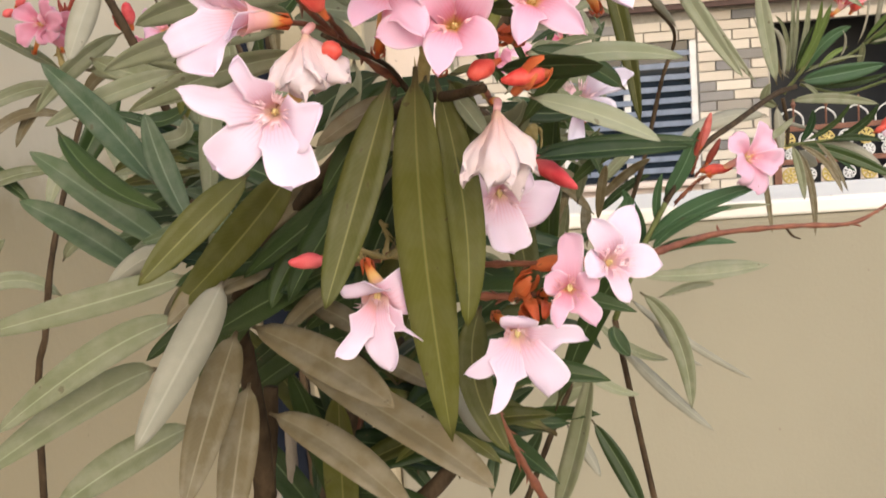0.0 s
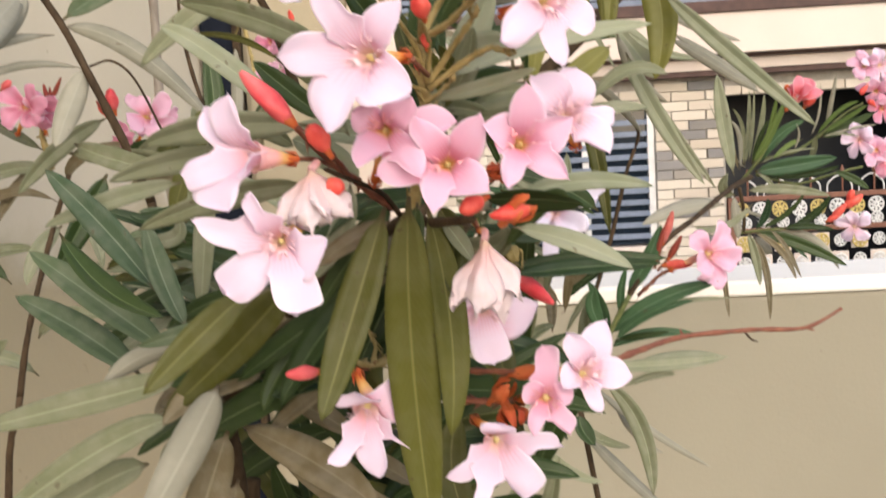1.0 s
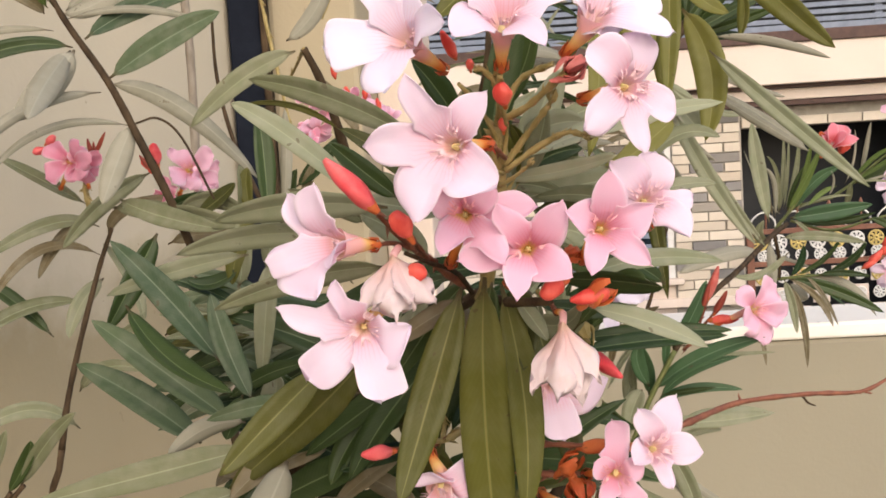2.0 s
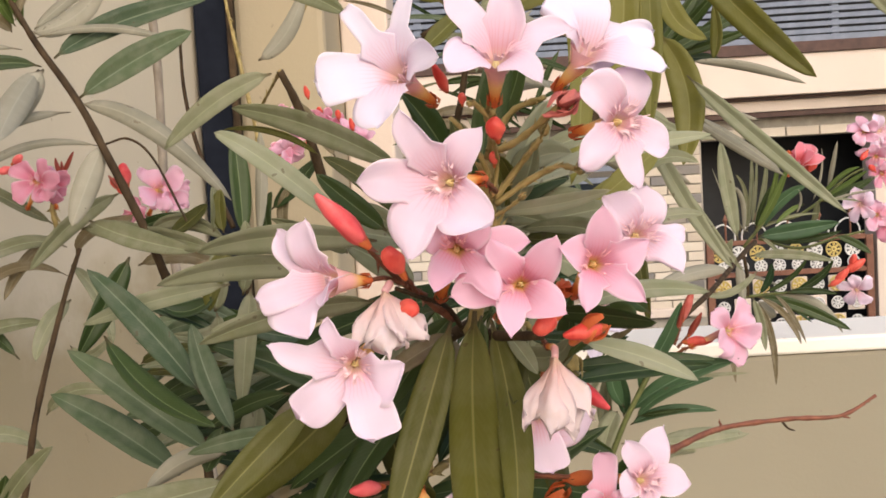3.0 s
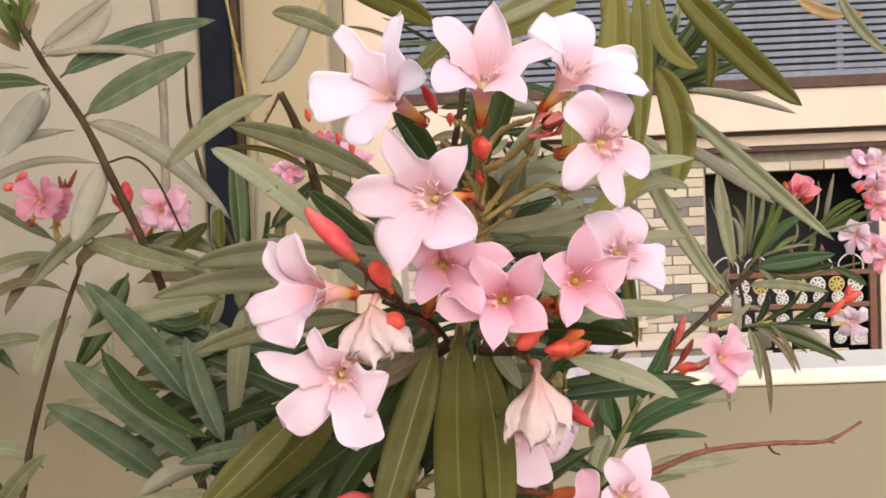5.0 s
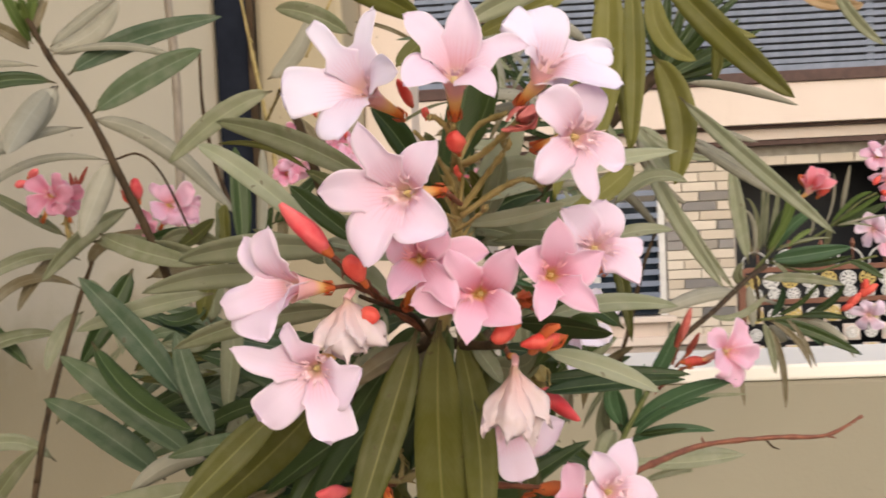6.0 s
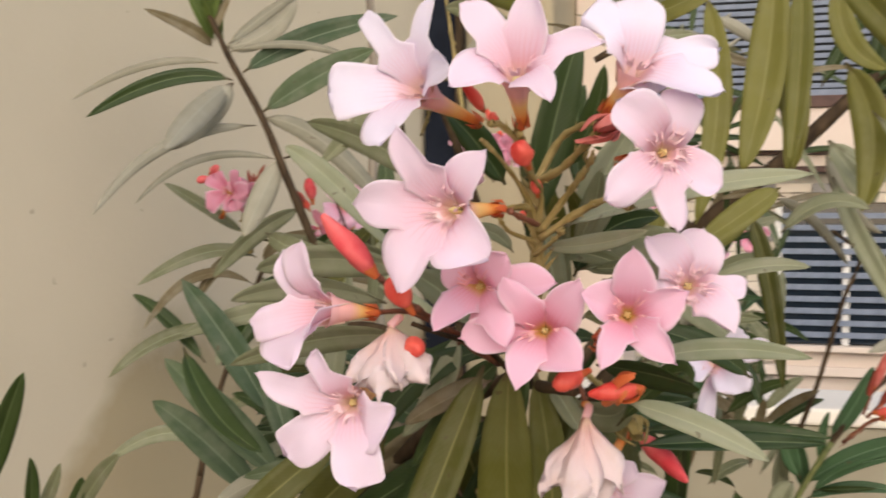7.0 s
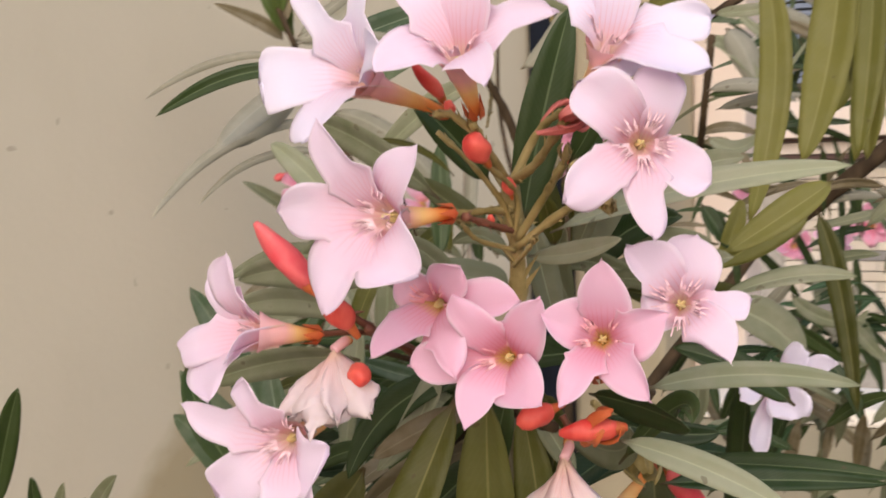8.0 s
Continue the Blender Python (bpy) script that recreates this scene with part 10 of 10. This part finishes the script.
leaf(bush, (0.004, 0.545, 2.009), (0.024, 0.542, 2.008), (0.042, 0.54, 2.01), 0.0095, (-0.05, -0.85, 0.52), "O")
leaf(bush, (-0.003, 0.55, 2.036), (-0.006, 0.55, 2.059), (-0.003, 0.55, 2.077), 0.0075, (0.19, -0.98, -0.04), "D")
leaf(bush, (0.013, 0.55, 2.04), (0.027, 0.55, 2.046), (0.04, 0.55, 2.048), 0.0081, (-0.18, -0.92, 0.36), "S")
leaf(bush, (-0.025, 0.52, 1.963), (-0.049, 0.52, 1.943), (-0.071, 0.52, 1.911), 0.0134, (-0.26, -0.8, 0.53), "D")
leaf(bush, (-0.027, 0.53, 1.959), (-0.059, 0.53, 1.94), (-0.089, 0.53, 1.919), 0.0121, (-0.11, -0.81, 0.57), "D")
leaf(bush, (-0.044, 0.54, 1.949), (-0.067, 0.535, 1.929), (-0.08, 0.53, 1.907), 0.0115, (-0.08, -0.91, 0.41), "D")
leaf(bush, (-0.021, 0.53, 1.961), (-0.035, 0.53, 1.936), (-0.05, 0.53, 1.905), 0.0110, (0.21, -0.97, 0.15), "D")
leaf(bush, (-0.034, 0.54, 1.96), (-0.062, 0.54, 1.95), (-0.085, 0.54, 1.931), 0.0108, (0.26, -0.96, -0.07), "K")
leaf(parapet_bush, (0.011, 1.08, 1.973), (0.026, 1.068, 1.96), (0.04, 1.056, 1.941), 0.0071, (0.18, -0.97, 0.17), "S")
leaf(parapet_bush, (0.024, 1.08, 1.991), (0.038, 1.081, 2.023), (0.051, 1.083, 2.048), 0.0061, (-0.14, -0.98, 0.11), "D")
leaf(parapet_bush, (0.027, 1.08, 1.936), (0.04, 1.086, 1.952), (0.054, 1.092, 1.962), 0.0069, (-0.1, -0.96, 0.25), "E")
leaf(parapet_bush, (0.025, 1.08, 1.945), (0, 1.09, 1.923), (-0.027, 1.1, 1.893), 0.0048, (-0.02, -0.97, 0.26), "S")
leaf(parapet_bush, (0.042, 1.08, 1.943), (0.02, 1.074, 1.927), (-0.002, 1.068, 1.904), 0.0051, (-0.15, -0.92, 0.37), "D")
leaf(parapet_bush, (0.043, 1.08, 1.952), (0.041, 1.077, 1.976), (0.04, 1.073, 1.993), 0.0071, (0.49, -0.86, 0.12), "D")
leaf(parapet_bush, (0.04, 1.08, 1.95), (0.049, 1.057, 1.939), (0.059, 1.033, 1.923), 0.0074, (0.31, -0.93, 0.19), "S")
leaf(parapet_bush, (0.044, 1.08, 1.951), (0.068, 1.059, 1.945), (0.09, 1.037, 1.934), 0.0064, (0.12, -0.96, 0.26), "D")
leaf(parapet_bush, (-0.003, 1.08, 1.935), (-0.02, 1.055, 1.916), (-0.037, 1.03, 1.891), 0.0070, (-0.2, -0.93, 0.33), "D")
leaf(parapet_bush, (0.064, 1.08, 1.944), (0.051, 1.105, 1.96), (0.037, 1.13, 1.97), 0.0061, (0.31, -0.93, 0.22), "D")
leaf(parapet_bush, (0.068, 1.08, 1.999), (0.063, 1.1, 2.018), (0.058, 1.121, 2.032), 0.0048, (0.15, -0.99, 0.04), "S")
leaf(parapet_bush, (0.047, 1.08, 1.937), (0.03, 1.086, 1.928), (0.013, 1.093, 1.911), 0.0069, (-0.15, -0.87, 0.47), "S")
leaf(parapet_bush, (0.047, 1.08, 1.937), (0.053, 1.087, 1.916), (0.058, 1.094, 1.889), 0.0069, (0.2, -0.96, 0.18), "D")
leaf(parapet_bush, (0.041, 1.08, 1.959), (0.019, 1.098, 1.968), (-0.004, 1.117, 1.971), 0.0068, (0.03, -0.99, -0.11), "S")
leaf(parapet_bush, (0.071, 1.08, 1.986), (0.071, 1.063, 1.966), (0.07, 1.047, 1.941), 0.0063, (-0.19, -0.98, 0.07), "S")
leaf(parapet_bush, (0.069, 1.08, 1.937), (0.037, 1.09, 1.945), (0.004, 1.1, 1.947), 0.0052, (0.03, -0.99, -0.1), "D")
leaf(parapet_bush, (0.064, 1.08, 1.943), (0.038, 1.091, 1.944), (0.011, 1.102, 1.938), 0.0053, (0.08, -0.86, 0.51), "D")
leaf(parapet_bush, (0.059, 1.08, 1.979), (0.068, 1.084, 2.001), (0.077, 1.089, 2.018), 0.0059, (-0.13, -0.99, 0.11), "D")
leaf(parapet_bush, (0.045, 1.08, 1.972), (0.025, 1.065, 1.973), (0.005, 1.05, 1.967), 0.0049, (-0.05, -0.89, 0.44), "E")
leaf(parapet_bush, (0.015, 1.08, 1.957), (0.002, 1.069, 1.934), (-0.011, 1.059, 1.905), 0.0052, (-0.25, -0.93, 0.27), "D")
leaf(parapet_bush, (0.066, 1.08, 1.938), (0.039, 1.082, 1.94), (0.011, 1.084, 1.935), 0.0060, (0.07, -0.99, -0.1), "E")
leaf(parapet_bush, (0.004, 1.08, 1.956), (-0.014, 1.067, 1.983), (-0.032, 1.054, 2.002), 0.0071, (-0.11, -0.99, -0.12), "D")
leaf(parapet_bush, (0.009, 1.08, 1.938), (0.033, 1.091, 1.928), (0.057, 1.102, 1.911), 0.0049, (0.2, -0.86, 0.48), "D")
leaf(parapet_bush, (0.068, 1.08, 1.919), (0.049, 1.064, 1.94), (0.029, 1.048, 1.953), 0.0055, (0.16, -0.95, 0.28), "D")
leaf(parapet_bush, (0.018, 1.08, 1.967), (0.005, 1.058, 2), (-0.008, 1.036, 2.026), 0.0060, (0.26, -0.96, 0.14), "D")
leaf(parapet_bush, (0.028, 1.08, 1.922), (-0.002, 1.079, 1.933), (-0.033, 1.078, 1.938), 0.0051, (0.21, -0.8, 0.56), "D")

# ---- inner foliage of the front oleander ----
fill = random.Random(11)
for node_at, count, spread in (((-0.085, 0.64, 1.8), 22, 0.10), ((-0.05, 0.62, 1.88), 22, 0.10), ((0.0, 0.6, 1.95), 16, 0.09), ((0.02, 0.66, 1.84), 14, 0.09)):
    for n in range(count):
        an = 2 * math.pi * (n * 0.382)
        out = Vector((math.cos(an) * 0.8, math.sin(an) * 0.5 + 0.25, fill.uniform(-0.45, 0.75))).normalized()
        length = fill.uniform(0.08, 0.125)
        base = Vector(node_at) + Vector((0, 0, fill.uniform(-0.05, 0.05)))
        tip = base + out * length
        mid = base + out * length * 0.5 + Vector((0, 0, fill.uniform(0.002, 0.012)))
        if tip.z > 1.98 or tip.x < -0.15 or tip.x > 0.07:
            continue
        # mostly the darkest green, so the hollow's shade is put into leaf colour
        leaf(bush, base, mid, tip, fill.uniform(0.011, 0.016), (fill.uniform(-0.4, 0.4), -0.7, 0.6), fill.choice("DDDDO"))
for pts in ([(-0.095, 0.62, 1.72), (-0.085, 0.64, 1.8), (-0.05, 0.62, 1.9), (0.0, 0.6, 1.97)], [(-0.085, 0.64, 1.76), (-0.03, 0.65, 1.8), (0.02, 0.66, 1.88)]):
    branch(bush, "branch", pts, [0.007, 0.006, 0.004], BARK)
